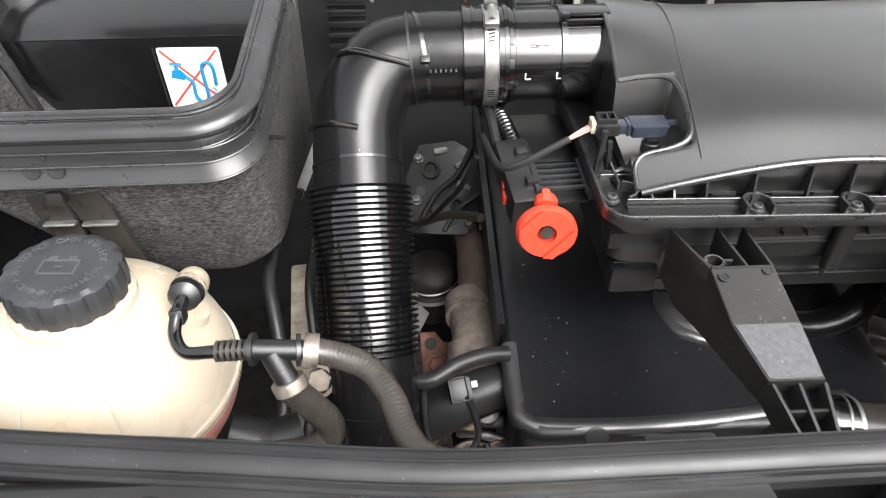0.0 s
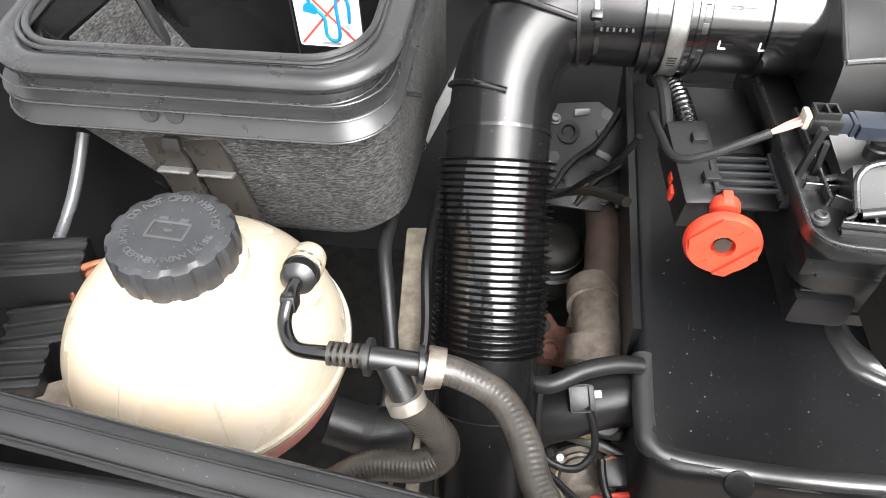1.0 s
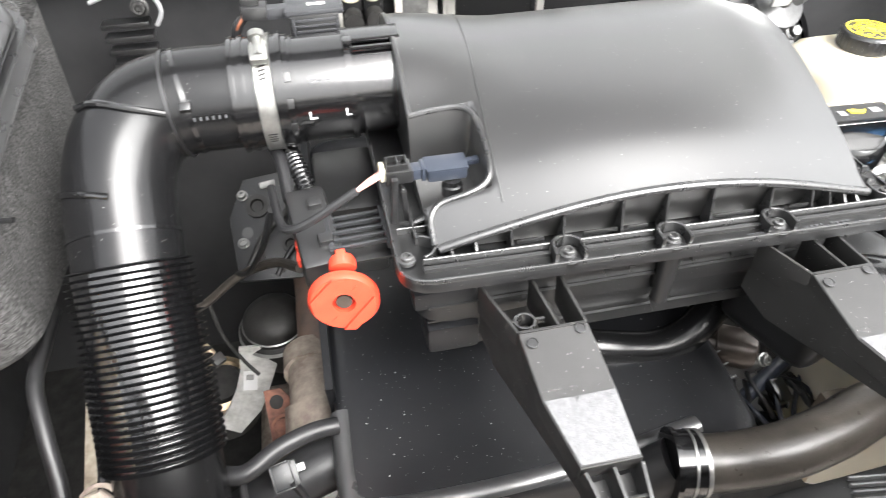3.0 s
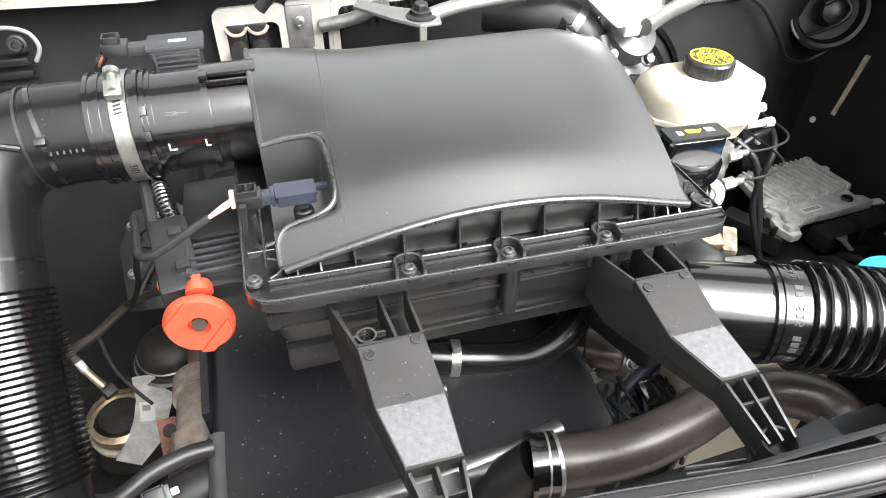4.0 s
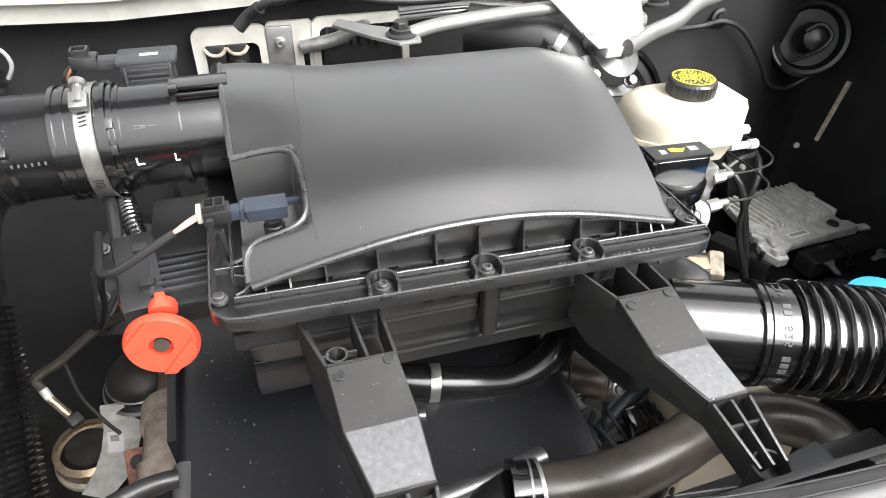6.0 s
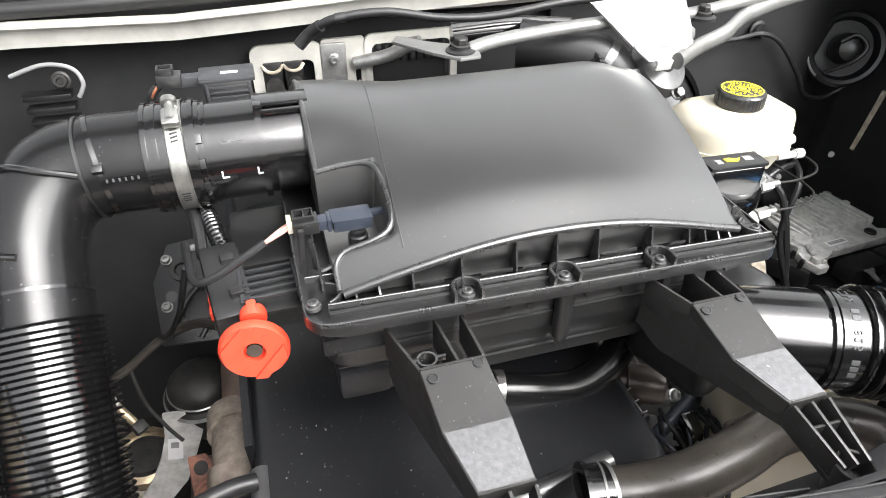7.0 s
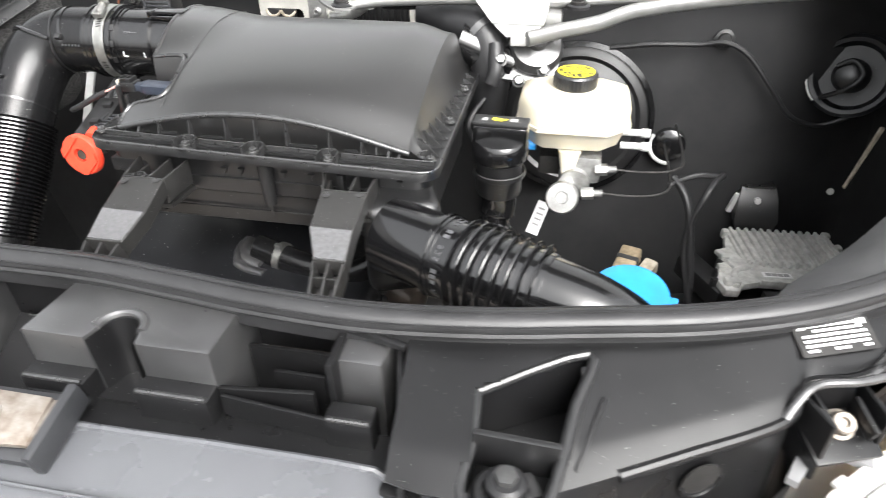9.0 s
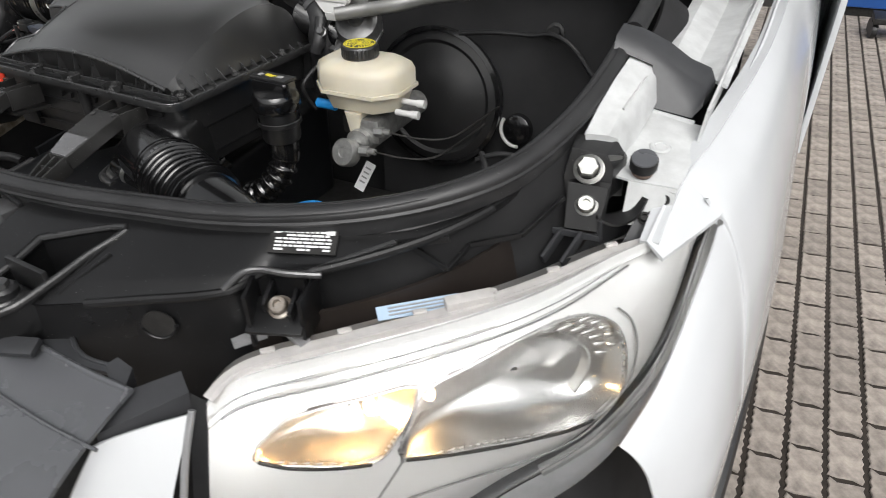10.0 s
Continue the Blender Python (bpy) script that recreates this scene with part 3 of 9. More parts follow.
# flange: a floor, a raised outer edge and an inner ridge that bends round the screws
def flange_ring(out_, in_, z0, z1, bm=None):
    bm = bm or bmesh.new()
    a = rounded(0.170 - out_, 0.4475 - out_, 0.596 + out_, 0.79 + out_, 0.024 + out_)
    b = rounded(0.170 + in_, 0.4475 + in_, 0.596 - in_, 0.79 - in_, 0.018)
    rings_ = [[(x, y, fl(x, y) + z) for x, y in p] for p, z in ((a, z0), (a, z1 - 0.0012), ([(x * 0.996 + 0.383 * 0.004, y * 0.996 + 0.617 * 0.004) for x, y in a], z1), (b, z1), (b, z0))]
    return loft(rings_ + [rings_[0]], caps=False, bm=bm)


flange = part("flange", flange_ring(0.0, 0.03, -0.0095, 0.0), M_BODY, housing)
part("flange_floor", plate(rounded(0.176, 0.452, 0.589, 0.78, 0.02), 0.002, Matrix(((1, 0, 0, 0), (0, 1, 0, 0), (-0.025, 0.0, 1, fl(0, 0) - 0.002), (0, 0, 0, 1)))), M_BODY, flange)
part("outer_lip", flange_ring(0.0, 0.0022, -0.001, 0.0028), M_EDGE, flange, "outer lip, painted paler as its highlight")
SCREWS = (0.297, 0.381, 0.470)
RY, SY = 0.4655, 0.4570


def upright(line, z0, z1, w, bm=None):
    """A thin wall on the flange along a line of (x, y)."""
    return sweep([Vector((x, y, fl(x, y))) for x, y in line], [(-w / 2, z0), (w / 2, z0), (w / 2, z1 - 0.0004), (w / 4, z1), (-w / 4, z1), (-w / 2, z1 - 0.0004)], up=(0, 0, 1), bm=bm)


for a, b in zip((0.189,) + tuple(x + 0.0128 for x in SCREWS), tuple(x - 0.0128 for x in SCREWS) + (0.590,)):
    part("front_ridge", upright([(a, RY), (b, RY)], -0.001, 0.0085, 0.0022), M_EDGE, flange)
    part("ridge_step", upright([(a, RY - 0.0042), (b, RY - 0.0042)], -0.001, 0.0035, 0.0040), M_BODY, flange)
for x in SCREWS:
    u = [(x - 0.0112, SY - 0.007)] + [(x + 0.0112 * math.cos(radians(a)), SY + 0.0025 + 0.0105 * math.sin(radians(a))) for a in range(180, -1, -15)] + [(x + 0.0112, SY - 0.007)]
    part("screw_boss", upright(u, -0.001, 0.0105, 0.0026), M_EDGE, flange)
    part("boss_floor", lathe([(0.0105, -0.002), (0.0105, 0.0014), (0.0085, 0.0022), (0, 0.0022)], Matrix.Translation((x, SY, fl(x, SY))), 24), M_BODY, flange)
curl = [(0.1905, 0.4905), (0.1985, 0.4865), (0.2010, 0.479), (0.1975, 0.471), (0.1905, 0.4665)]
part("corner_curl", upright([(p.x, p.y) for p in smooth_path([(x, y, 0) for x, y in curl], 5)], -0.001, 0.010, 0.0022), M_EDGE, flange)
part("corner_wall", upright([(0.189, 0.4905), (0.189, 0.60)], -0.001, 0.0075, 0.0022), M_EDGE, flange)
part("corner_wall", upright([(0.176, 0.5060), (0.199, 0.5060)], -0.001, 0.0060, 0.0018), M_EDGE, flange)
part("corner_curl", upright([(p.x, p.y) for p in smooth_path([(0.577, 0.4905, 0), (0.571, 0.485, 0), (0.571, 0.474, 0), (0.578, 0.468, 0)], 5)], -0.001, 0.0095, 0.0022), M_EDGE, flange)
for x, y in tuple((x, SY) for x in SCREWS) + ((0.1785, 0.4725), (0.583, 0.478), (0.585, 0.588), (0.585, 0.70)):
    m = Matrix.Translation((x, y, fl(x, y) + 0.0008))
    part("screw", lathe([(0.0064, 0.0005), (0.0064, 0.0030), (0.0045, 0.0036), (0.0045, 0.0062), (0.0036, 0.0068), (0.0026, 0.0068), (0.0022, 0.0045), (0, 0.0045)], m, 16), M_SCREW, flange, "flanged torx screw")
# stiffening ribs of the lid
for x in (0.212, 0.230, 0.257, 0.297, 0.343, 0.379, 0.417, 0.468, 0.506, 0.523, 0.537, 0.549):
    h = dome(x, FRONT) - fl(x, FRONT) - 0.003
    part("rib", plate([(0.006, 0), (-0.0075, 0), (-0.0075, 0.006), (-0.0022, h * 0.86), (-0.0018, h), (0.006, h)], 0.0016,
                      Matrix(((0, 0, 1, x - 0.0008), (1, 0, 0, FRONT), (0, 1, 0, fl(x, 0.47)), (0, 0, 0, 1)))), M_EDGE, lid)
for a, b in ((0.311, 0.341), (0.347, 0.366), (0.419, 0.455), (0.485, 0.503), (0.26, 0.283)):
    part("clip_tongue", box((b - a - 0.003, 0.0012, 0.0035), ((a + b) / 2, RY + 0.0035, fl(a, 0.47) + 0.0095)), M_BODY, lid)
for k in range(12):
    y = 0.492 + 0.0235 * k
    h = 0.022 - 0.0008 * k
    part("rib", plate([(0.018, 0), (-0.004, 0), (-0.008, h), (-0.003, h)], 0.0020, Matrix(((1, 0, 0, 0.573), (0, 0, 1, y), (0, 1, 0, fl(0.575, y)), (0, 0, 0, 1)))), M_EDGE, lid)
for k in range(5):
    part("moulded_character", box((0.0022, 0.0036, 0.0006), (0.444 + 0.0036 * k, 0.4525, fl(0.45, 0.45) + 0.0004)), M_EMBOSS, flange)
for k in range(9):
    if k != 4:
        part("moulded_character", box((0.0026, 0.0026, 0.0006), (0.494 + 0.0046 * k, 0.4535, fl(0.51, 0.45) + 0.0004)), M_EMBOSS, flange)
# lower shell, stepped
def shell(x0, y0, x1, y1, z0, top, r=0.02, bm=None):
    p = rounded(x0, y0, x1, y1, r)
    q = rounded(x0 + 0.008, y0 + 0.008, x1 - 0.008, y1 - 0.008, r)
    return loft([[(x, y, z0) for x, y in q], [(x, y, z0 + 0.004) for x, y in rounded(x0 + 0.003, y0 + 0.003, x1 - 0.003, y1 - 0.003, r)],
                 [(x, y, (top if top else fl(x, y) - 0.009)) for x, y in p]], bm=bm)


shell_ = part("lower_shell", shell(0.181, 0.4665, 0.584, 0.77, 1.232, None), M_BODY, housing)
part("shell_step", shell(0.192, 0.476, 0.578, 0.76, 1.186, 1.238), M_BODY, housing)
part("shell_sump", shell(0.40, 0.492, 0.572, 0.75, 1.168, 1.19, 0.04), M_BODY, housing)
part("shell_corner", box((0.045, 0.045, 0.030), (0.213, 0.492, 1.210), 0.006), M_COVER, shell_)
part("shell_corner", box((0.050, 0.030, 0.018), (0.206, 0.482, 1.262), 0.003), M_COVER, shell_)
for x in (0.335, 0.356, 0.41, 0.444, 0.55):
    part("shell_rib", plate([(-0.0035, 0.0), (0.0035, 0.0), (0.0, -0.008)], 0.005, Matrix(((1, 0, 0, x), (0, 0, 1, 0.462), (0, 1, 0, 1.272), (0, 0, 0, 1)))), M_BODY, shell_)
part("drain_spout", lathe([(0.0075, -0.024), (0.0085, 0.02), (0.0085, 0.03)], Matrix.Translation((0.388, 0.463, 1.252)), 16), M_BODY, shell_)
part("spout_web", plate([(0, 0), (0.008, 0), (0, -0.02)], 0.0016, Matrix(((-1, 0, 0, 0.388), (0, 0, 1, 0.464), (0, 1, 0, 1.229), (0, 0, 0, 1)))), M_BODY, shell_)
part("shell_gusset", box((0.008, 0.014, 0.040), (0.482, 0.462, 1.258), 0.0015), M_BODY, shell_)
for z in (1.2560, 1.2325, 1.209):
    part("shell_seam", sweep([(0.192, 0.4662 if z > 1.24 else 0.474, z), (0.580, 0.4662 if z > 1.24 else 0.474, z)], [(-0.0015, -0.0008), (0.0015, -0.0008), (0.0015, 0.0008), (-0.0015, 0.0008)]), M_BODY, shell_)


def strut(head, mid, low, end, props=True):
    """A support arm: an open head with three webs, two bent plates and an open ladder foot with a round end.
    head, mid, low: left and right x, y and z of the plates' edges; end: the foot's place."""
    (ha, hb, hy, hz), (ma, mb_, my, mz), (la, lb_, ly, lz) = head, mid, low
    ex, ey, ez = end
    arm = part("support_arm", loft([[(a, y, z), (b, y, z), (b, y + 0.003, z - 0.020), (a, y + 0.003, z - 0.020)] for a, b, y, z in (head, mid, low)]), M_ARM, housing, "black ribbed support arm")
    bev = arm.modifiers.new("soft_edge", "BEVEL")
    bev.width, bev.segments = 0.0010, 2
    wet = loft([[(ma + 0.0012, my - 0.0006, mz + 0.0010), (mb_ - 0.0012, my - 0.0006, mz + 0.0010), (mb_ - 0.0012, my - 0.0006, mz), (ma + 0.0012, my - 0.0006, mz)],
                [(la + 0.0012, ly + 0.0008, lz + 0.0010), (lb_ - 0.0012, ly + 0.0008, lz + 0.0010), (lb_ - 0.0012, ly + 0.0008, lz), (la + 0.0012, ly + 0.0008, lz)]])
    # The film is wet; its pale colour stands in for reflected sky.
    part("rain_film", wet, M_WET, arm, "rain-wet patch with sky reflection painted pale")
    # beads of rain at the film's upper edge and over the plate
    rnd = random.Random(round(ha * 1000))
    drops = bmesh.new()
    for k in range(90):
        u, v = rnd.random(), (rnd.random() ** 2.2) * 1.25 - 0.25
        a, b, y, z = [p_ + (q_ - p_) * v for p_, q_ in zip(mid, low)] if v > 0 else [p_ + (q_ - p_) * -v * 0.5 for p_, q_ in zip(mid, head)]
        r_ = rnd.choice((0.0004, 0.0006, 0.0008, 0.0012))
        lathe([(r_, 0.0), (r_ * 0.8, r_ * 0.4), (r_ * 0.4, r_ * 0.6), (0, r_ * 0.65)], Matrix.Translation((a + 0.002 + (b - a - 0.004) * u, y, z + 0.0010)) @ pose(0, 0, 0, 14), 7, bm=drops)
    part("rain_drop_film", drops, M_DROP, arm, "small drops of rain")
    hm = (ha + hb) / 2 + 0.005
    for x0, x1 in ((ha - 0.013, ha + 0.0008), (hm - 0.004, hm), (hb - 0.002, hb - 0.0008)):
        part("arm_web", span((x0, 0.4585, 1.266), (x1, hy, hz - 0.015), 0.0026, 0.030, 0.0007), M_ARM, arm)
    part("web_bar", span((ha + 0.001, hy + 0.0006, hz - 0.0055), (hb - 0.001, hy + 0.0006, hz - 0.0055), 0.0026, 0.012, 0.0007), M_ARM, arm)
    part("arm_floor", span(((ha + hb) / 2 - 0.004, 0.464, 1.240), ((ha + hb) / 2, hy, hz - 0.036), hb - ha, 0.005), M_ARM, arm)
    part("gate_mark", lathe([(0.0042, 0.0), (0.0042, 0.0006), (0.0034, 0.0007), (0.0032, 0.0002), (0.0, 0.0002)], axis((ha + 0.008, hy - 0.009, hz - 0.0012), (0, -0.2, 1)), 20), M_EDGE, arm)
    part("gate_mark", lathe([(0.0042, 0.0), (0.0042, 0.0006), (0.0034, 0.0007), (0.0032, 0.0002), (0.0, 0.0002)], axis((hb - 0.007, hy - 0.004, hz - 0.0002), (0, -0.2, 1)), 20), M_EDGE, arm)
    for k in range(3):
        x0 = la + 0.0013 + (lb_ - la - 0.0026) * k / 2
        x1 = ex - 0.011 + 0.011 * k
        part("arm_web", span((x0, ly, lz - 0.011), (x1, ey, ez - 0.009), 0.0026, 0.024, 0.0007), M_ARM, arm)
    for v in (0.0, 0.42):
        xa, xb, yy, zz = la + (ex - 0.011 - la) * v, lb_ + (ex + 0.011 - lb_) * v, ly + (ey - ly) * v, lz + (ez - lz) * v
        part("web_bar", span((xa, yy, zz - 0.006), (xb, yy, zz - 0.006), 0.0024, 0.012, 0.0006), M_ARM, arm)
    part("arm_floor", span(((la + lb_) / 2, ly, lz - 0.022), (ex, ey, ez - 0.018), (lb_ - la) * 0.82, 0.004), M_ARM, arm)
    part("arm_foot", lathe([(0.0140, -0.030), (0.0140, 0.0), (0.0130, 0.0012), (0.0118, 0.0), (0.0118, -0.016), (0.006, -0.016), (0.005, -0.012), (0, -0.012)], Matrix.Translation((ex, ey - 0.003, ez)), 24), M_ARM, arm)
    # a web standing down to the engine on the arm's left
    part("arm_prop", loft([[(ha - 0.010 + d, 0.462, 1.268), (ha + 0.001 + d, hy, hz - 0.008), (ma + 0.001 + d, my, mz - 0.008), (la + 0.001 + d, ly, lz - 0.008), (la + 0.001 + d, ly - 0.004, lz - 0.024), (ma - 0.004 + d, my + 0.030, mz - 0.042), (ha - 0.008 + d, 0.430, 1.219), (ha - 0.012 + d, 0.462, 1.226)] for d in (0.0, 0.0035)]), M_ARM, arm)
    return arm


arm_a = strut((0.2435, 0.2945, 0.4045, 1.2840), (0.2465, 0.2980, 0.3565, 1.2705), (0.2565, 0.2970, 0.3115, 1.2625), (0.2800, 0.262, 1.2440))
ringm = Matrix.Translation((0.2535, 0.4190, 1.2790))
part("arm_ring", lathe([(0.0080, -0.012), (0.0080, 0.0), (0.0062, 0.0), (0.0062, -0.012)], ringm, 24), M_EDGE, arm_a)
for d in ((-0.008, 0, 0), (0.009, 0, 0), (0.002, -0.009, 0)):
    v = Vector(d)
    part("ring_spoke", span(ringm @ (v.normalized() * 0.007 + Vector((0, 0, -0.002))), ringm @ (v.normalized() * 0.0145 + Vector((0, 0, -0.002))), 0.0018, 0.005), M_EDGE, arm_a)
arm_b = strut((0.4765, 0.5275, 0.4135, 1.2830), (0.4805, 0.5280, 0.3600, 1.2700), (0.4990, 0.5325, 0.3180, 1.2620), (0.5205, 0.272, 1.2445))

# the little pressure sensor in the pocket of the lid, with plug and lead
sensor = thing("pressure_sensor", (0.215, 0.537, 1.317), "blue-grey sensor plugged into the filter lid", "sensor")
SYY = 0.5385
part("sensor_body", box((0.032, 0.0175, 0.012), pose(0.2215, SYY, 1.3345, 5, 2, 2), 0.0022), M_SLATE, sensor, "blue-grey sensor body")
part("body_rim", box((0.0335, 0.0188, 0.0022), pose(0.2215, SYY, 1.3395, 5, 2, 2), 0.0008), M_SLATE, sensor)
part("sensor_base", lathe([(0.0085, -0.010), (0.0085, 0.001), (0.0068, 0.002), (0.0068, 0.006), (0, 0.006)], Matrix.Translation((0.2255, SYY - 0.006, 1.3215)), 20), M_BODY, sensor)
part("sensor_nipple", box((0.012, 0.006, 0.005), pose(0.2430, SYY + 0.003, 1.3365, 0, 0, 6), 0.0015), M_SLATE, sensor)
part("sensor_neck", box((0.019, 0.0125, 0.0095), (0.198, SYY, 1.3355), 0.002), M_SLATE, sensor)
part("neck_collar", box((0.0035, 0.0150, 0.0115), (0.2030, SYY, 1.3355), 0.001), M_SLATE, sensor)
plug = part("plug", box((0.021, 0.0175, 0.0115), pose(0.1840, SYY, 1.3365, 0, 0, 2), 0.0014), M_BODY, sensor, "black cable plug")
for dx, dy, w, d_ in ((-0.0075, 0, 0.0016, 0.013), (0.0075, 0, 0.0016, 0.013), (0, 0.0062, 0.0165, 0.0016), (0, -0.0062, 0.0165, 0.0016), (0.0005, 0, 0.0016, 0.012)):
    part("plug_latch", box((w, d_, 0.0055), (0.1830 + dx, SYY + dy, 1.3448), 0.0005), M_BODY, plug)
part("plug_clip", box((0.0042, 0.0125, 0.0115), (0.1715, SYY, 1.3385), 0.0012), M_RESV, plug, "ivory plug seal")
for k, m_ in enumerate((M_PINK, M_WPLAST, M_PINK)):
    part("wire", tube([(0.170, SYY - 0.004 + 0.0035 * k, 1.3365), (0.160, SYY - 0.006 + 0.0028 * k, 1.3325), (0.147, SYY - 0.0065, 1.3265)], 0.0013, 6, 4), m_, sensor)
part("lead", tube([(0.151, 0.5330, 1.328), (0.135, 0.5300, 1.3205), (0.112, 0.5270, 1.309), (0.098, 0.5290, 1.3025), (0.089, 0.5400, 1.298), (0.084, 0.57, 1.295), (0.08, 0.60, 1.294)], 0.0036, 10), M_RUBBER, sensor)
part("sensor_post", box((0.0050, 0.0055, 0.052), pose(0.1775, 0.522, 1.316, 0, 4, 0), 0.001), M_BODY, sensor)
part("sensor_post", box((0.0045, 0.0055, 0.036), pose(0.1865, 0.524, 1.312, 0, -4, 0), 0.001), M_BODY, sensor)
part("pocket_tube", tube([(0.183, 0.519, 1.3005), (0.189, 0.5155, 1.303), (0.200, 0.5165, 1.306), (0.212, 0.520, 1.309)], 0.0028, 8), M_EDGE, sensor)
part_specks("dust_specks", lid, [(random.uniform(0.26, 0.545), 0.48 + 0.27 * random.random() ** 1.6) for k in range(140)], dome, 0.00030)


# ---- intake duct: elbow, clamp, meter, ribbed hose ----
duct = thing("intake_duct", (0.02, 0.62, 1.20), "glossy black intake elbow with steel hose clamp", "intake duct")
DY, DZ, DR = 0.6695, 1.3475, 0.0458
ER = 0.0450
elbow_line = [(0.085, DY, DZ), (0.05, DY, DZ), (0.018, DY, DZ - 0.0005), (-0.012, 0.664, 1.342), (-0.034, 0.648, 1.326), (-0.0445, 0.626, 1.303), (-0.0465, 0.604, 1.281), (-0.0460, 0.585, 1.263), (-0.0455, 0.570, 1.249)]
elbow = part("elbow", tube(elbow_line, ER, 48, 10), M_ELBOW, duct, smooth=60)
part("collar", tube([(0.064, DY, DZ), (0.068, DY, DZ), (0.104, DY, DZ)], 0.0490, 44, straight=True), M_GLOSS, duct)
for x, r_ in ((0.0645, 0.0504), (0.0730, 0.0504), (0.1045, 0.0508)):
    part("collar_bead", tube([(x - 0.0018, DY, DZ), (x + 0.0018, DY, DZ)], r_, 44, straight=True), M_GLOSS, duct)
clamp = part("hose_clamp", sweep([(0.0830, DY, DZ), (0.0960, DY, DZ)], ring(0.0504, 56)), M_ZINC, duct, "bright worm-drive hose clamp")
for x in (0.0826, 0.0964):
    part("clamp_edge", lathe([(0.0504, -0.0006), (0.0511, 0.0), (0.0504, 0.0006)], axis((x, DY, DZ), (1, 0, 0)), 56), M_ZINC, clamp)
ca = radians(118)
cm_ = Matrix.Translation((0.0895, DY + 0.0520 * math.cos(ca), DZ + 0.0520 * math.sin(ca))) @ pose(0, 0, 0, math.degrees(ca) - 90, 0, 0)
part("clamp_housing", box((0.0145, 0.017, 0.0075), cm_ @ Matrix.Translation((0, -0.001, 0.0035)), 0.002), M_ZINC, clamp)
part("clamp_screw", lathe([(0.0042, -0.012), (0.0042, 0.004), (0.0068, 0.0045), (0.0068, 0.0100), (0.0050, 0.0112), (0.0012, 0.0112), (0.0012, 0.0095), (0.0, 0.0095)], cm_ @ Matrix.Translation((0, 0.008, 0.0052)) @ pose(0, 0, 0, -90, 0, 0), 14), M_ZINC, clamp)
for k in range(4):
    a = radians(128 + 4.0 * k)
    part("clamp_slot", box((0.0065, 0.0014, 0.0006), Matrix.Translation((0.0895, DY + 0.0506 * math.cos(a), DZ + 0.0506 * math.sin(a))) @ pose(0, 0, 0, math.degrees(a) - 90, 0, 0) @ pose(0, 0, 0, 0, 0, 12)), M_DARK, clamp)
for k in range(4):
    a = radians(196 + 3.4 * k)
    part("stamped_mark", box((0.0075 - 0.0012 * (k % 2), 0.0012, 0.0005), Matrix.Translation((0.0895, DY + 0.0506 * math.cos(a), DZ + 0.0506 * math.sin(a))) @ pose(0, 0, 0, math.degrees(a) - 90, 0, 0)), M_DARK, clamp)
meter = part("air_meter", tube([(0.104, DY, DZ), (0.163, DY, DZ)], DR, 48, straight=True), M_GLOSS, duct, "glossy air mass meter tube")
for x, w, r_ in ((0.1090, 0.0035, 0.0482), (0.1145, 0.0024, 0.0472), (0.1605, 0.0055, 0.0488)):
    part("meter_ring", tube([(x - w / 2, DY, DZ), (x + w / 2, DY, DZ)], r_, 48, straight=True), M_GLOSS, meter)
for deg in (140, 166, 192):
    a = radians(deg)
    part("ring_tab", box((0.0075, 0.0085, 0.0020), Matrix.Translation((0.1075, DY + 0.0486 * math.cos(a), DZ + 0.0486 * math.sin(a))) @ pose(0, 0, 0, deg - 90, 0, 0), 0.0008), M_BODY, meter)
part("meter_tail", tube([(0.163, DY, DZ), (0.206, DY, DZ)], 0.0448, 48, straight=True), M_GLOSS, meter)
part("meter_bracket", box((0.046, 0.0045, 0.0055), (0.1835, DY - 0.022, DZ + 0.0422), 0.0016), M_GLOSS, meter)
part("meter_bracket", box((0.046, 0.024, 0.0050), (0.1835, DY - 0.005, DZ + 0.0467), 0.0016), M_GLOSS, meter)
part("bracket_edge", box((0.0075, 0.012, 0.010), (0.1615, DY - 0.018, DZ + 0.0457), 0.0016), M_GLOSS, meter)
HY, HZ = 0.7215, 1.3870
head = part("meter_head", box((0.044, 0.030, 0.026), (0.138, HY - 0.004, HZ + 0.000), 0.002), M_BODY, meter, "flat sensor head with cooling ribs")
part("head_lid", box((0.052, 0.036, 0.0060), (0.1385, HY, HZ + 0.0140), 0.0025), M_TRIM, head)
part("head_label", box((0.016, 0.006, 0.0004), (0.141, HY - 0.004, HZ + 0.0173)), M_WPLAST, head)
for k in range(4):
    part("head_rib", box((0.036, 0.0022, 0.0022), (0.139, HY - 0.0195, HZ + 0.0085 - 0.0050 * k), 0.0005), M_TRIM, head)
for x in (0.1195, 0.1575):
    part("head_rib", box((0.0025, 0.0024, 0.022), (x, HY - 0.0195, HZ + 0.001), 0.0005), M_TRIM, head)
mplug = part("meter_plug", box((0.022, 0.018, 0.012), pose(0.0865, HY - 0.002, HZ + 0.0150, 0, 4, 0), 0.0016), M_BODY, meter, "black plug with copper wires")
for dx, dy, w, d_ in ((-0.0065, 0, 0.0016, 0.014), (0.0065, 0, 0.0016, 0.014), (0, 0.0062, 0.0150, 0.0016), (0, -0.0062, 0.0150, 0.0016)):
    part("plug_latch", box((w, d_, 0.0050), (0.0845 + dx, HY - 0.002 + dy, HZ + 0.0245), 0.0005), M_BODY, mplug)
part("plug_neck", box((0.022, 0.0135, 0.0100), (0.1060, HY - 0.001, HZ + 0.0120), 0.0018), M_TRIM, mplug)
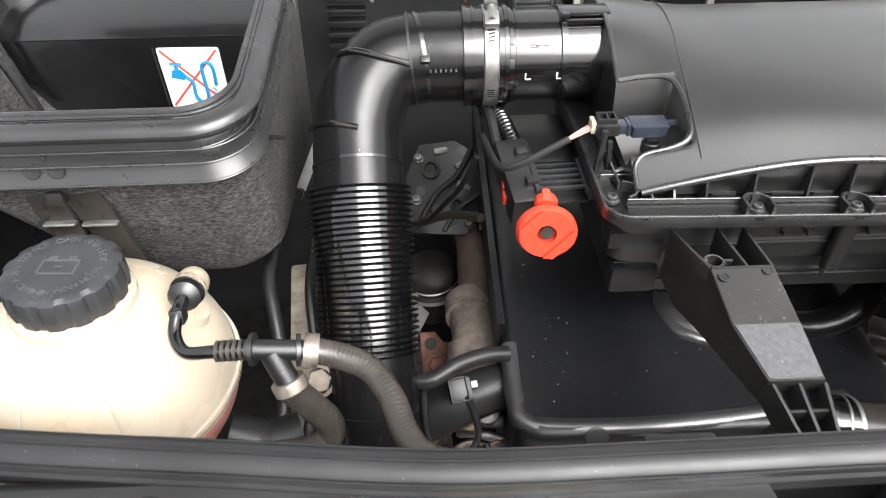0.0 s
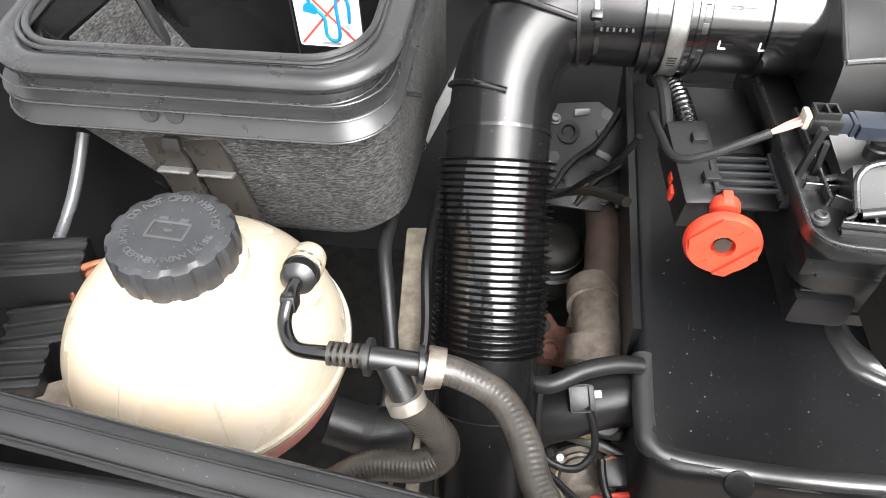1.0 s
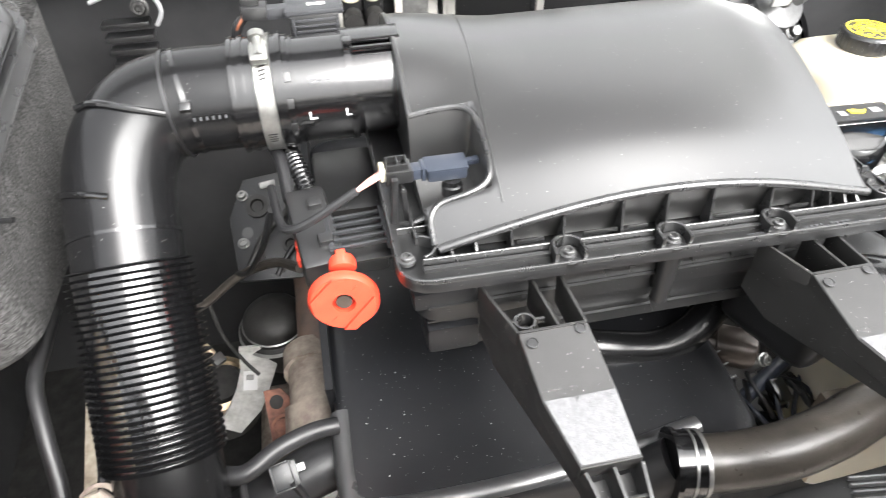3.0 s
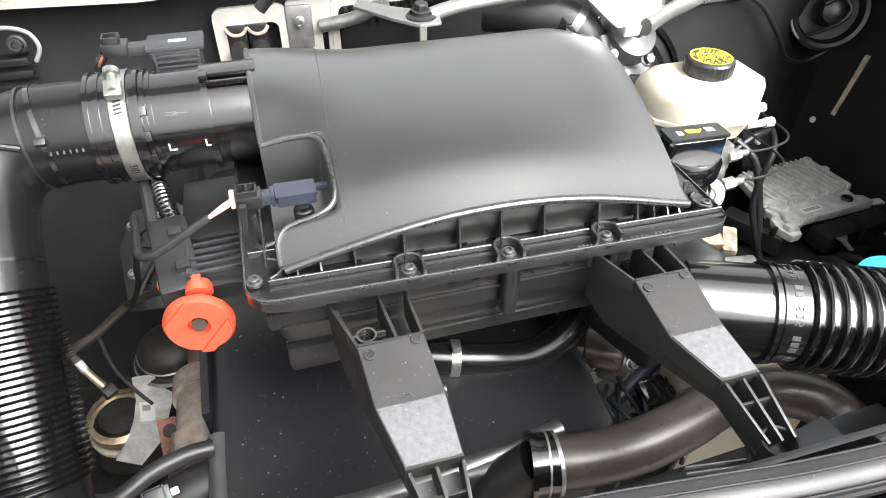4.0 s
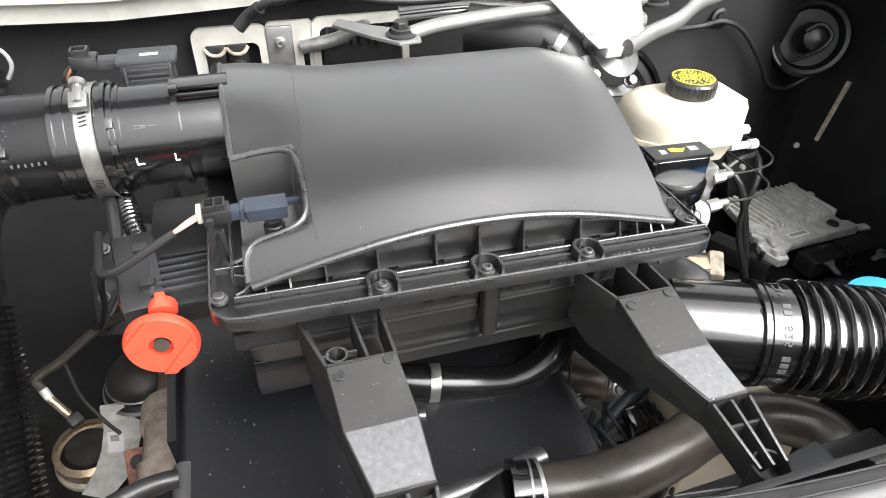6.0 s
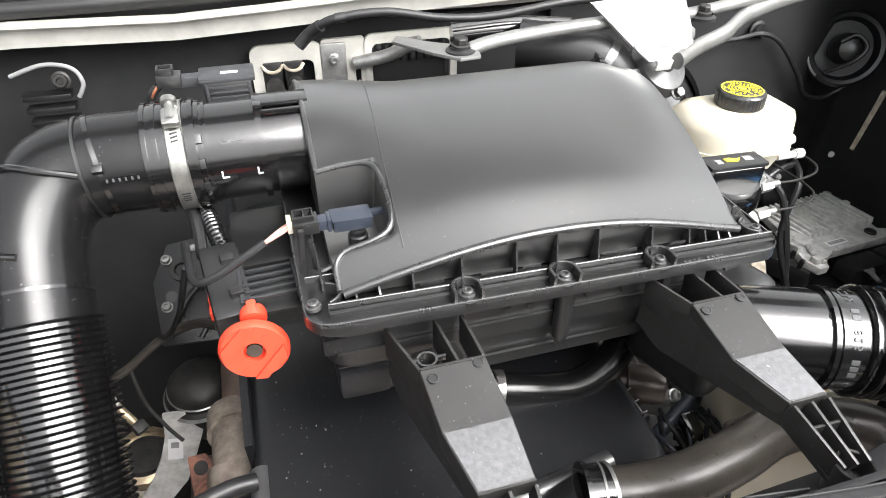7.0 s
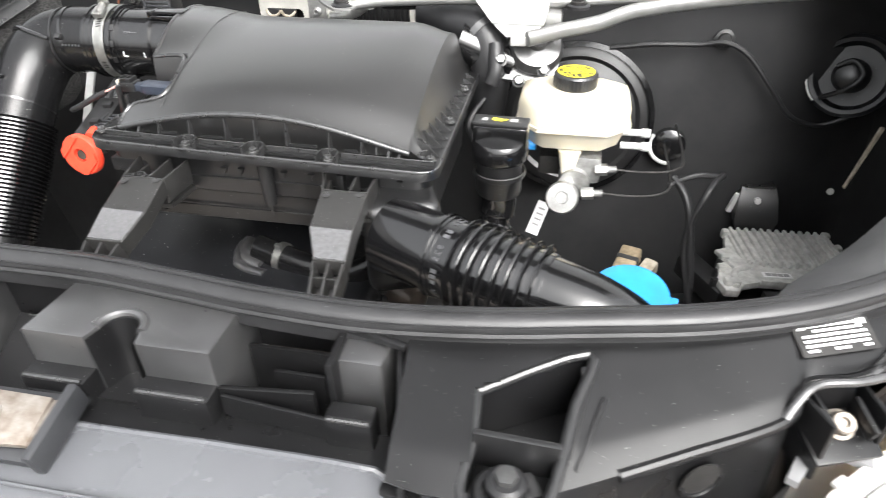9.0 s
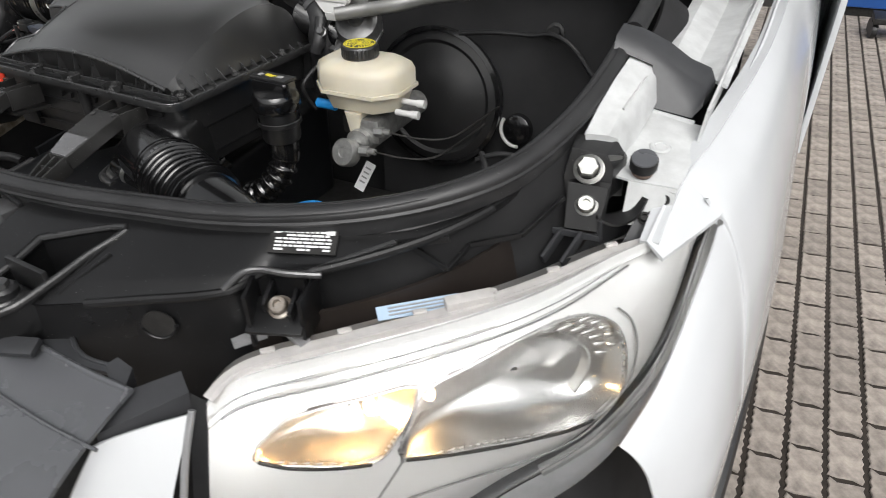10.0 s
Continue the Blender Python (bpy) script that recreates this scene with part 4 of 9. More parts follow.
part("plug_lead", tube([(0.076, HY - 0.004, HZ + 0.010), (0.068, HY - 0.004, HZ + 0.000), (0.064, HY + 0.004, HZ - 0.025), (0.054, HY + 0.04, HZ - 0.05)], 0.0040, 10), M_RUBBER, mplug)
for k in range(3):
    part("plug_wire", tube([(0.0765, HY - 0.008 + 0.003 * k, HZ + 0.012), (0.0715, HY - 0.009 + 0.003 * k, HZ + 0.006), (0.0675, HY - 0.006 + 0.001 * k, HZ - 0.001)], 0.0013, 6), M_COPPER, mplug)
# moulded arrow, brackets and a row of raised characters
def duct_mark(x, deg, w, h, r=0.0459, name="moulding", mtl=None, parent=None):
    a = radians(deg)
    part(name, box((w, h, 0.0010), Matrix.Translation((x, DY + r * math.cos(a), DZ + r * math.sin(a))) @ pose(0, 0, 0, deg - 90, 0, 0)), mtl or M_EMBOSS, parent or meter)


duct_mark(0.1385, 146, 0.013, 0.0008)
duct_mark(0.1300, 147.4, 0.0075, 0.0008)
duct_mark(0.1300, 144.6, 0.0075, 0.0008)
duct_mark(0.1345, 146, 0.0010, 0.0032)
for x in (0.1255, 0.1565):
    duct_mark(x, 186, 0.0058, 0.0013, mtl=M_WHITEP)
    duct_mark(x - 0.0026, 182, 0.0013, 0.0062, mtl=M_WHITEP)
for k in range(6):
    duct_mark(0.030 + 0.0050 * k, 172, 0.0036, 0.0055, ER + 0.0001, "moulded_character", M_GLOSS, elbow)
    duct_mark(0.030 + 0.0050 * k, 172, 0.0016, 0.0030, ER + 0.0006, "moulded_character", M_EMBOSS, elbow)
# strap pegs and straps round the elbow
ep = along(elbow_line, 60)
def hoop(i, r, w, h, parent, material, lean=0.0):
    t = (ep[i + 1] - ep[i - 1]).normalized()
    m = axis(ep[i], t) @ pose(0, 0, 0, 0, lean, 0)
    bm_ = lathe([(r, -w / 2), (r + h, -w / 2), (r + h, w / 2), (r, w / 2), (r, -w / 2)], m, 44)
    return part("strap", bm_, material, parent)


hoop(16, ER + 0.0001, 0.0040, 0.0013, elbow, M_GLOSS, 6)
hoop(18, ER + 0.0001, 0.0026, 0.0016, elbow, M_BODY, -4)
hoop(52, ER + 0.0001, 0.0030, 0.0009, elbow, M_GLOSS)
part("strap_buckle", box((0.0085, 0.0060, 0.0060), pose(-0.0360, 0.5700, 1.2965, 45, 0, 0), 0.001), M_BODY, elbow)
part("strap_buckle", box((0.0090, 0.0070, 0.0070), pose(0.0250, 0.6270, 1.3640, 40, 0, 0), 0.001), M_BODY, elbow)
def on_skin(points, lift):
    """Moves points out to the elbow's skin."""
    out = []
    for p in points:
        p = Vector(p)
        c = min(ep, key=lambda q: (q - p).length)
        out.append(c + (p - c).normalized() * (ER + lift))
    return out


part("peg", tube(on_skin([(-0.0560, 0.6480, 1.3570), (-0.040, 0.640, 1.3630), (-0.018, 0.630, 1.3660), (0.0100, 0.6180, 1.3640)], 0.0018), 0.0030, 10, 6), M_GLOSS, elbow)
part("peg", tube(on_skin([(-0.0900, 0.6150, 1.3000), (-0.080, 0.598, 1.3140), (-0.064, 0.5850, 1.3220), (-0.0405, 0.5765, 1.3230)], 0.0016), 0.0028, 10), M_GLOSS, elbow)
part("mould_seam", tube([tuple(p + Vector((0.0, -0.0260, 0.0330))) for p in ep[26:58:3]], 0.0006, 6, 2), M_GLOSS, elbow)

ribs_line = along([(-0.0453, 0.5725, 1.2540), (-0.0440, 0.547, 1.225), (-0.0415, 0.508, 1.183), (-0.0395, 0.459, 1.128)], 29 * 8 + 1)
ribs_scale = [(0.0462 + 0.0064 * max(0.0, math.sin(2 * math.pi * (i / 8.0))) ** 0.6 - (0.0020 * i / 232)) / 0.0462 for i in range(len(ribs_line))]
part("ribbed_hose", sweep(ribs_line, ring(0.0462, 44), scale=ribs_scale), M_CORR, duct, "black ribbed flexible intake hose", smooth=60)
part("hose_cuff", tube([(-0.0397, 0.463, 1.132), (-0.0385, 0.44, 1.106), (-0.0375, 0.42, 1.083)], 0.0450, 36), M_ELBOW, duct)
part("cuff_seam", lathe([(0.0450, -0.0006), (0.0459, 0), (0.0450, 0.0006)], axis((-0.0377, 0.425, 1.089), (0, -0.66, -0.75)), 36), M_BODY, duct)
part("hose_tail", tube([(-0.0383, 0.436, 1.102), (-0.036, 0.39, 1.045), (-0.034, 0.345, 0.985), (-0.033, 0.32, 0.90), (-0.03, 0.31, 0.78)], 0.0435, 36), M_ELBOW, duct)

# ---- coolant expansion tank ----
TC, TR = Vector((-0.250, 0.391, 1.194)), 0.105
tank = thing("expansion_tank", (TC.x, TC.y, TC.z - 0.10), "round cream plastic coolant expansion tank, partly filled", "coolant tank")
prof = [(TR * math.cos(radians(a)), TR * 0.96 * math.sin(radians(a))) for a in range(0, 86, 5)] + [(0.0, TR * 0.96)]
upper = part("upper_shell", lathe(prof, Matrix.Translation(TC), 72), M_TANK, tank, "yellowed cream upper half")
low = [(TR * math.cos(radians(a)), -TR * 0.86 * math.sin(radians(a))) for a in range(0, 90, 6)] + [(0, -TR * 0.86)]
part("lower_shell", lathe(list(reversed(low)), Matrix.Translation(TC), 72), M_TANKLOW, tank, "lower half with pink coolant behind")
part("weld_seam", lathe([(TR - 0.002, -0.005), (TR + 0.0028, -0.005), (TR + 0.0034, -0.001), (TR + 0.0028, 0.003), (TR - 0.002, 0.003)], Matrix.Translation(TC), 72), M_TANK, tank)
part("seam_line", lathe([(TR + 0.0031, -0.0022), (TR + 0.0037, -0.0014), (TR + 0.0031, -0.0006)], Matrix.Translation(TC), 72), M_BROWN, tank)
for az in (-98, -58):
    rib_pts = []
    for e in range(8, 52, 5):
        a, b = radians(az), radians(e)
        rib_pts.append(TC + Vector(((TR + 0.0004) * math.cos(a) * math.cos(b), (TR + 0.0004) * math.sin(a) * math.cos(b), TR * 0.96 * math.sin(b))))
    part("shell_rib", tube(rib_pts, 0.0010, 8, 3, scale=[min(1, 0.3 + 3 * min(i, 24 - i) / 24) for i in range(25)]), M_TANK, upper)
CAPW = Vector((0.06, 0.0, 0.99)).normalized()
cap_at = TC + CAPW * 0.094
part("filler_neck", lathe([(0.044, -0.02), (0.044, 0.004), (0.041, 0.008), (0.036, 0.008)], axis(cap_at, CAPW), 40), M_TANK, tank)
def knurl(a, k):
    return 1.0 + (0.045 * (1 if math.cos(14 * a) > -0.55 else 0) if 1 <= k <= 4 else 0)


cap = part("screw_cap", lathe([(0.038, 0.006), (0.0392, 0.008), (0.0400, 0.014), (0.0397, 0.027), (0.0385, 0.031), (0.0355, 0.0335), (0.026, 0.0342), (0.0, 0.0342)], axis(cap_at, CAPW, 8), 112, wob=knurl),
           M_CAP, tank, "slate grey knurled screw cap", smooth=28)
cap_m = axis(cap_at + CAPW * 0.0344, CAPW)
flat = Vector((1, 0, 0)) - CAPW * CAPW.x
flat.normalize()
cap_m = Matrix.Translation(cap_at + CAPW * 0.0345) @ Matrix((flat, CAPW.cross(flat), CAPW)).transposed().to_4x4()
for k, ch in enumerate("DO NOT OPEN WHEN HOT"):
    if ch != " ":
        a = 168 - 8.2 * k
        letters(ch, 0.0075, cap_m @ pose(0.0285 * math.cos(radians(a)), 0.0285 * math.sin(radians(a)), 0, 0, 0, a - 90), M_EMBOSS, cap)
for k, ch in enumerate("NICHT OEFFNEN WENN HEISS"):
    if ch != " ":
        a = 190 + 7.1 * k
        letters(ch, 0.0065, cap_m @ pose(0.0285 * math.cos(radians(a)), 0.0285 * math.sin(radians(a)), 0, 0, 0, a + 90), M_EMBOSS, cap)
for w, h, x, y in ((0.026, 0.0016, 0, -0.009), (0.026, 0.0016, 0, 0.005), (0.0016, 0.014, -0.0125, -0.002), (0.0016, 0.014, 0.0125, -0.002), (0.006, 0.003, -0.007, 0.008), (0.006, 0.003, 0.007, 0.008), (0.005, 0.002, 0.0, -0.002)):
    part("cap_symbol", box((w, h, 0.001), cap_m @ Matrix.Translation((x, y, 0))), M_EMBOSS, cap)
# vent connection on the shoulder
NW = Vector((0.10, -0.93, 0.35)).normalized()
np_ = Vector((-0.162, 0.410, 1.284))
part("vent_stub", lathe([(0.0, -0.010), (0.008, -0.009), (0.0120, -0.003), (0.0130, 0.006), (0.0130, 0.020)], axis(np_, NW), 28), M_TANK, tank)
part("vent_shoulder", lathe([(0.030, -0.03), (0.024, -0.008), (0.014, 0.008), (0.0, 0.012)], axis((-0.172, 0.408, 1.256), (0.75, 0.1, 0.65)), 28), M_TANK, tank)
part("side_outlet", tube([TC + Vector((0.09, -0.02, -0.06)), TC + Vector((0.125, -0.02, -0.072)), TC + Vector((0.15, -0.01, -0.075))], 0.020, 24), M_RUBBER, tank, "black rubber coolant outlet hose")
part("outlet_clip", tube([TC + Vector((0.118, -0.02, -0.071)), TC + Vector((0.126, -0.02, -0.0725))], 0.0215, 24, straight=True), M_DARK, tank)

def braided(pts, r):
    """A hose whose braid shows through as slanting ridges."""
    p = along(pts, 360)
    b = sweep(p, ring(r, 28))
    b.verts.ensure_lookup_table()
    for i in range(360):
        for k in range(28):
            v = b.verts[i * 28 + k]
            a = 2 * math.pi * k / 28
            w = 0.5 * math.sin(i * 1.45 + 2 * a) + 0.5 * math.sin(i * 1.45 - 2 * a)
            v.co = p[i] + (v.co - p[i]) * (1 + 0.016 * w)
    return b


vent = thing("vent_hose", (-0.10, 0.33, 1.25), "grey-black coolant vent hose with quick couplings", "hose")
part("coupling", lathe([(0.0118, 0.012), (0.0130, 0.013), (0.0130, 0.016), (0.0105, 0.0175), (0.0105, 0.025), (0.0118, 0.026), (0.0118, 0.029), (0.008, 0.032), (0.0, 0.034)], axis(np_, NW), 28), M_BODY, vent, "black quick coupling")
part("coupling_key", box((0.010, 0.012, 0.014), axis(np_ + NW * 0.030 + Vector((0.0, -0.016, -0.002)), NW), 0.002), M_BODY, vent)
n0 = np_ + NW * 0.034
line = [n0, n0 + Vector((0.0, -0.012, 0.000)), n0 + Vector((0.0, -0.028, -0.008)), Vector((-0.148, 0.336, 1.286)), Vector((-0.128, 0.331, 1.291)), Vector((-0.103, 0.332, 1.291))]
part("thin_pipe", tube(line, 0.0047, 16), M_GLOSS, vent, "thin black plastic pipe")
for k in range(6):
    p = Vector((-0.124, 0.3312, 1.2912)).lerp(Vector((-0.104, 0.332, 1.291)), k / 5)
    part("pipe_bead", tube([p, p + Vector((0.0022, 0, 0))], 0.0074, 16, straight=True), M_HOSE, vent)
part("tee", tube([(-0.102, 0.332, 1.291), (-0.064, 0.334, 1.286)], 0.0072, 16, straight=True), M_BODY, vent, "black tee piece")
part("tee_flange", tube([(-0.101, 0.332, 1.291), (-0.098, 0.332, 1.291)], 0.0115, 20, straight=True), M_BODY, vent)
part("tee_branch", tube([(-0.088, 0.332, 1.288), (-0.078, 0.322, 1.268)], 0.0085, 16, straight=True), M_BODY, vent)
part("tee_flange", tube([(-0.071, 0.3335, 1.287), (-0.068, 0.334, 1.2865)], 0.0115, 20, straight=True), M_BODY, vent)
part("spring_clip", tube([(-0.066, 0.334, 1.286), (-0.056, 0.3345, 1.284)], 0.0122, 20, straight=True), M_LATCH, vent, "pale metal clip")
part("spring_clip", tube([(-0.0785, 0.3225, 1.269), (-0.0755, 0.319, 1.262)], 0.0122, 20, straight=True), M_LATCH, vent, "pale metal clip")
part("long_hose", braided([(-0.064, 0.334, 1.286), (-0.045, 0.334, 1.280), (-0.022, 0.326, 1.274), (-0.006, 0.305, 1.268), (0.004, 0.280, 1.262), (0.018, 0.262, 1.262), (0.045, 0.254, 1.264), (0.10, 0.251, 1.266), (0.172, 0.250, 1.268)], 0.0092), M_HOSE, vent, "dusty rubber hose")
for k in range(5):
    part("hose_print", box((0.003, 0.0012, 0.009), (0.10 + 0.004 * k, 0.2425, 1.271), 0), M_GREYPR, vent)
part("hose_end_clip", box((0.045, 0.014, 0.016), (0.172, 0.252, 1.276), 0.003), M_BODY, vent)
part("branch_hose", braided([(-0.082, 0.326, 1.262), (-0.076, 0.327, 1.248), (-0.066, 0.327, 1.230), (-0.057, 0.326, 1.212), (-0.058, 0.320, 1.200), (-0.073, 0.314, 1.194), (-0.103, 0.312, 1.190), (-0.126, 0.303, 1.18), (-0.15, 0.29, 1.16), (-0.16, 0.28, 1.10)], 0.0108), M_HOSE, vent, "dusty ribbed rubber hose")

# ---- felt-covered intake box with open top ----
tub = thing("intake_box", (-0.27, 0.62, 1.19), "felt-covered black water-drain box, open on top", "box")
def rimz(y):
    return 1.372 + 0.17 * (y - 0.54)


def tub_ring(x0, y0, x1, y1, dz, r=0.045):
    return [(x, y, rimz(y) + dz) for x, y in rounded(x0, y0, x1, y1, r, 8)]


def tub_flat(x0, y0, x1, y1, z, r=0.05):
    return [(x, y, z) for x, y in rounded(x0, y0, x1, y1, r, 8)]


tx0, tx1, ty0, ty1 = -0.425, -0.128, 0.498, 0.86
part("felt_cover", loft([tub_flat(-0.30, 0.525, -0.135, 0.83, 1.195), tub_flat(-0.315, 0.515, -0.125, 0.84, 1.21), tub_ring(tx0, ty0, tx1 + 0.004, ty1, -0.031)], caps=False), M_FELT, tub, "grey needle-felt cover")
inner = part("inner_shell", loft([tub_flat(-0.36, 0.56, -0.165, 0.72, 1.215), tub_flat(-0.38, 0.545, -0.155, 0.735, 1.235), tub_ring(tx0 + 0.012, ty0 + 0.026, tx1 - 0.014, 0.755, -0.002), tub_ring(tx0 + 0.004, ty0 + 0.016, tx1 - 0.006, 0.765, 0.0)], caps=False), M_GLOSS, tub, "glossy black inside")
part("back_wall", box((0.28, 0.006, 0.165), (-0.285, 0.688, 1.288), 0.002), M_GLOSS, inner)
part("back_shelf", box((0.27, 0.085, 0.006), pose(-0.285, 0.725, 1.384, 22, 0, 0), 0.002), M_GLOSS, inner)
part("wall_seam", box((0.0012, 0.002, 0.15), (-0.255, 0.6845, 1.285)), M_DARK, inner)
part("foam_patch", box((0.004, 0.095, 0.075), pose(-0.393, 0.612, 1.318, 0, -12, 0), 0.0015), M_FELT, inner, "grey foam patch")
part("wall_ridge", box((0.008, 0.012, 0.150), pose(-0.388, 0.668, 1.305, 0, -10, 0), 0.003), M_RIM, inner)
part("inner_floor", plate(rounded(-0.385, 0.54, -0.15, 0.74, 0.04), 0.004, Matrix.Translation((0, 0, 1.214))), M_GLOSS, tub)
# layered rubber rim
for dz0, dz1, o0, o1, m_ in ((-0.0315, -0.021, 0.006, 0.004, M_RIM), (-0.021, -0.0185, 0.0095, 0.0095, M_RIM), (-0.0185, -0.0065, 0.0, -0.002, M_RIM)):
    part("rim_band", loft([tub_ring(tx0 - o0, ty0 - o0, tx1 + o0, 0.80, dz0), tub_ring(tx0 - o0, ty0 - o0, tx1 + o0, 0.80, (dz0 + dz1) / 2), tub_ring(tx0 - o1, ty0 - o1, tx1 + o1, 0.80, dz1), tub_ring(tx0 + 0.004, ty0 + 0.014, tx1 - 0.006, 0.766, dz1)], caps=False), m_, tub)
lip = tub_ring(tx0 - 0.003, ty0 + 0.007, tx1 + 0.000, 0.772, -0.001)
part("rim_lip", sweep([Vector(p) for p in lip] + [Vector(lip[0])], [(0.012 * math.cos(a), 0.0085 * math.sin(a)) for a in (2 * math.pi * i / 14 for i in range(14))], caps=False, up=(0, 0, 1)), M_RIM, tub, "rubber rim lip")
lip2 = tub_ring(tx0 + 0.008, ty0 + 0.019, tx1 - 0.010, 0.762, 0.0075)
part("rim_bead", sweep([Vector(p) for p in lip2] + [Vector(lip2[0])], ring(0.0030, 10), caps=False, up=(0, 0, 1)), M_RIM, tub)
lip3 = tub_ring(tx0 + 0.004, ty0 + 0.0145, tx1 - 0.006, 0.766, 0.0070)
part("rim_bead", sweep([Vector(p) for p in lip3] + [Vector(lip3[0])], ring(0.0020, 8), caps=False, up=(0, 0, 1)), M_RIM, tub)
def skirt(dz, o, dip):
    """The flared skirt's line: it sags towards the clip at the front."""
    return [(x, y, z - dip * max(0.0, 1 - abs(x + 0.285) / 0.13) * (y < 0.52)) for x, y, z in tub_ring(tx0 - o, ty0 - o, tx1 + o, 0.80, dz)]


part("rim_skirt", loft([skirt(-0.0215, 0.004, 0.0), skirt(-0.029, 0.0075, 0.003), skirt(-0.0365, 0.0115, 0.008), skirt(-0.0380, 0.0105, 0.008), skirt(-0.0300, 0.003, 0.0)], caps=False), M_RIM, tub, "thin flared skirt under the rim")
for dz, o, dip, r_ in ((-0.0368, 0.0117, 0.008, 0.0010), (-0.0205, 0.0098, 0.0, 0.0009), (-0.0085, 0.0088, 0.0, 0.0008), (-0.0140, 0.0010, 0.0, 0.0007)):
    e_ = [Vector(p) for p in skirt(dz, o, dip)]
    part("rim_edge", sweep(e_ + e_[:1], ring(r_, 6), caps=False, up=(0, 0, 1)), M_EDGE, tub)
for x in (-0.300, -0.280):
    part("date_stamp", lathe([(0.0070, -0.002), (0.0070, 0.0004), (0.0062, 0.0005), (0.006, 0.0001), (0.0, 0.0001)], axis((x, 0.4898, 1.3385), (0, -1, 0.25)), 20), M_RIM, tub)
part("clip_strap", box((0.032, 0.006, 0.125), pose(-0.263, 0.498, 1.268, -9, -17, 0), 0.002), M_STRAP, tub, "grey-brown moulded strap")
part("clip_strap", box((0.030, 0.006, 0.125), pose(-0.299, 0.498, 1.268, -9, -17, 0), 0.002), M_STRAP, tub, "grey-brown moulded strap")
part("clip_ridge", box((0.031, 0.008, 0.003), pose(-0.265, 0.4935, 1.281, -9), 0.0015), M_ALU, tub)
part("clip_ridge", box((0.028, 0.008, 0.003), pose(-0.300, 0.4935, 1.282, -9), 0.0015), M_ALU, tub)
part("clip_hook", box((0.014, 0.006, 0.012), pose(-0.292, 0.492, 1.310, -9), 0.002), M_DARK, tub)
part("side_peg", tube([(-0.124, 0.57, 1.318), (-0.108, 0.568, 1.318)], 0.0022, 8, straight=True), M_BODY, tub)

# warning label on the inside wall: no hosing down
label_m = pose(-0.2195, 0.6838, 1.3262, 90, 0, -2) @ Matrix.Diagonal((0.81, 0.75, 1, 1))
warn = thing("warning_label", (-0.2145, 0.684, 1.30), "white no-hosing label with red cross, stuck inside the box", "label")
part("paper", plate(rounded(-0.040, -0.045, 0.040, 0.045, 0.004), 0.0006, label_m), M_WHITEP, warn)
def ink(a, b, w, m_):
    (x0, y0), (x1, y1) = a, b
    part("print", span(label_m @ Vector((x0, y0, 0.0009)), label_m @ Vector((x1, y1, 0.0009)), w, 0.0005, up=(0, -1, 0.2)), m_, warn)


ink((-0.036, 0.041), (0.036, -0.041), 0.0022, M_RED)
ink((0.036, 0.041), (-0.036, -0.041), 0.0022, M_RED)
part("print", tube([label_m @ Vector(p) for p in ((-0.012, 0.004, 0.001), (-0.004, -0.006, 0.001), (-0.004, -0.028, 0.001), (0.004, -0.036, 0.001), (0.012, -0.028, 0.001), (0.012, 0.012, 0.001), (0.016, 0.022, 0.001), (0.024, 0.022, 0.001), (0.027, 0.012, 0.001), (0.026, -0.01, 0.001))], 0.0018, 8, 6), M_BLUEPR, warn)
part("print", plate([(-0.030, 0.002), (-0.014, -0.002), (-0.011, 0.006), (-0.016, 0.013), (-0.027, 0.012)], 0.0008, label_m @ Matrix.Translation((0, 0, 0.0004))), M_BLUEPR, warn)
ink((-0.021, 0.012), (-0.020, 0.022), 0.004, M_BLUEPR)
ink((-0.028, 0.022), (-0.013, 0.021), 0.003, M_BLUEPR)
for k in range(7):
    ink((0.021 + 0.0018 * (k % 3), -0.014 - 0.002 * k), (0.0215 + 0.0018 * (k % 3), -0.016 - 0.002 * k), 0.0012, M_BLUEPR)
ink((-0.012, -0.040), (0.012, -0.040), 0.0018, M_GREYPR)


# ---- right half of the bay ----
hose = thing("clean_air_hose", (0.65, 0.38, 1.15), "black ribbed clean-air hose with smooth ends", "hose")
HD = Vector((0.922, -0.387, -0.012)).normalized()
H0 = Vector((0.600, 0.4075, 1.2200))
part("hose_neck", tube([H0 - HD * 0.060, H0 - HD * 0.02, H0 + HD * 0.012], 0.0440, 40, straight=True), M_GLOSS, hose, "glossy hose neck")
for d, w, r_ in ((0.0125, 0.004, 0.0478), (0.0185, 0.003, 0.0470)):
    part("neck_ring", tube([H0 + HD * (d - w / 2), H0 + HD * (d + w / 2)], r_, 44, straight=True), M_GLOSS, hose)
part("hose_band", tube([H0 + HD * 0.012, H0 + HD * 0.040], 0.0455, 40, straight=True), M_GLOSS, hose)
hside = Vector((0, 0, 1)).cross(HD).normalized()
hup = HD.cross(hside)
for k, ch in enumerate("A ___ 528 __ 24"):
    a = radians(196 - 8.2 * k)
    q = hside * math.cos(a) * 1.0 + hup * math.sin(a)
    along_ = q.cross(HD) * -1
    if ch == "_":
        part("moulded_bar", box((0.0042, 0.0068, 0.0009), Matrix.Translation(H0 + HD * 0.029 + q * 0.0456) @ Matrix((along_, -HD, q)).transposed().to_4x4()), M_EMBOSS, hose)
    elif ch != " ":
        letters(ch, 0.0095, Matrix.Translation(H0 + HD * 0.029 + q * 0.0456) @ Matrix((along_, -HD, q)).transposed().to_4x4(), M_EMBOSS, hose, 0.0005, "moulded_character")
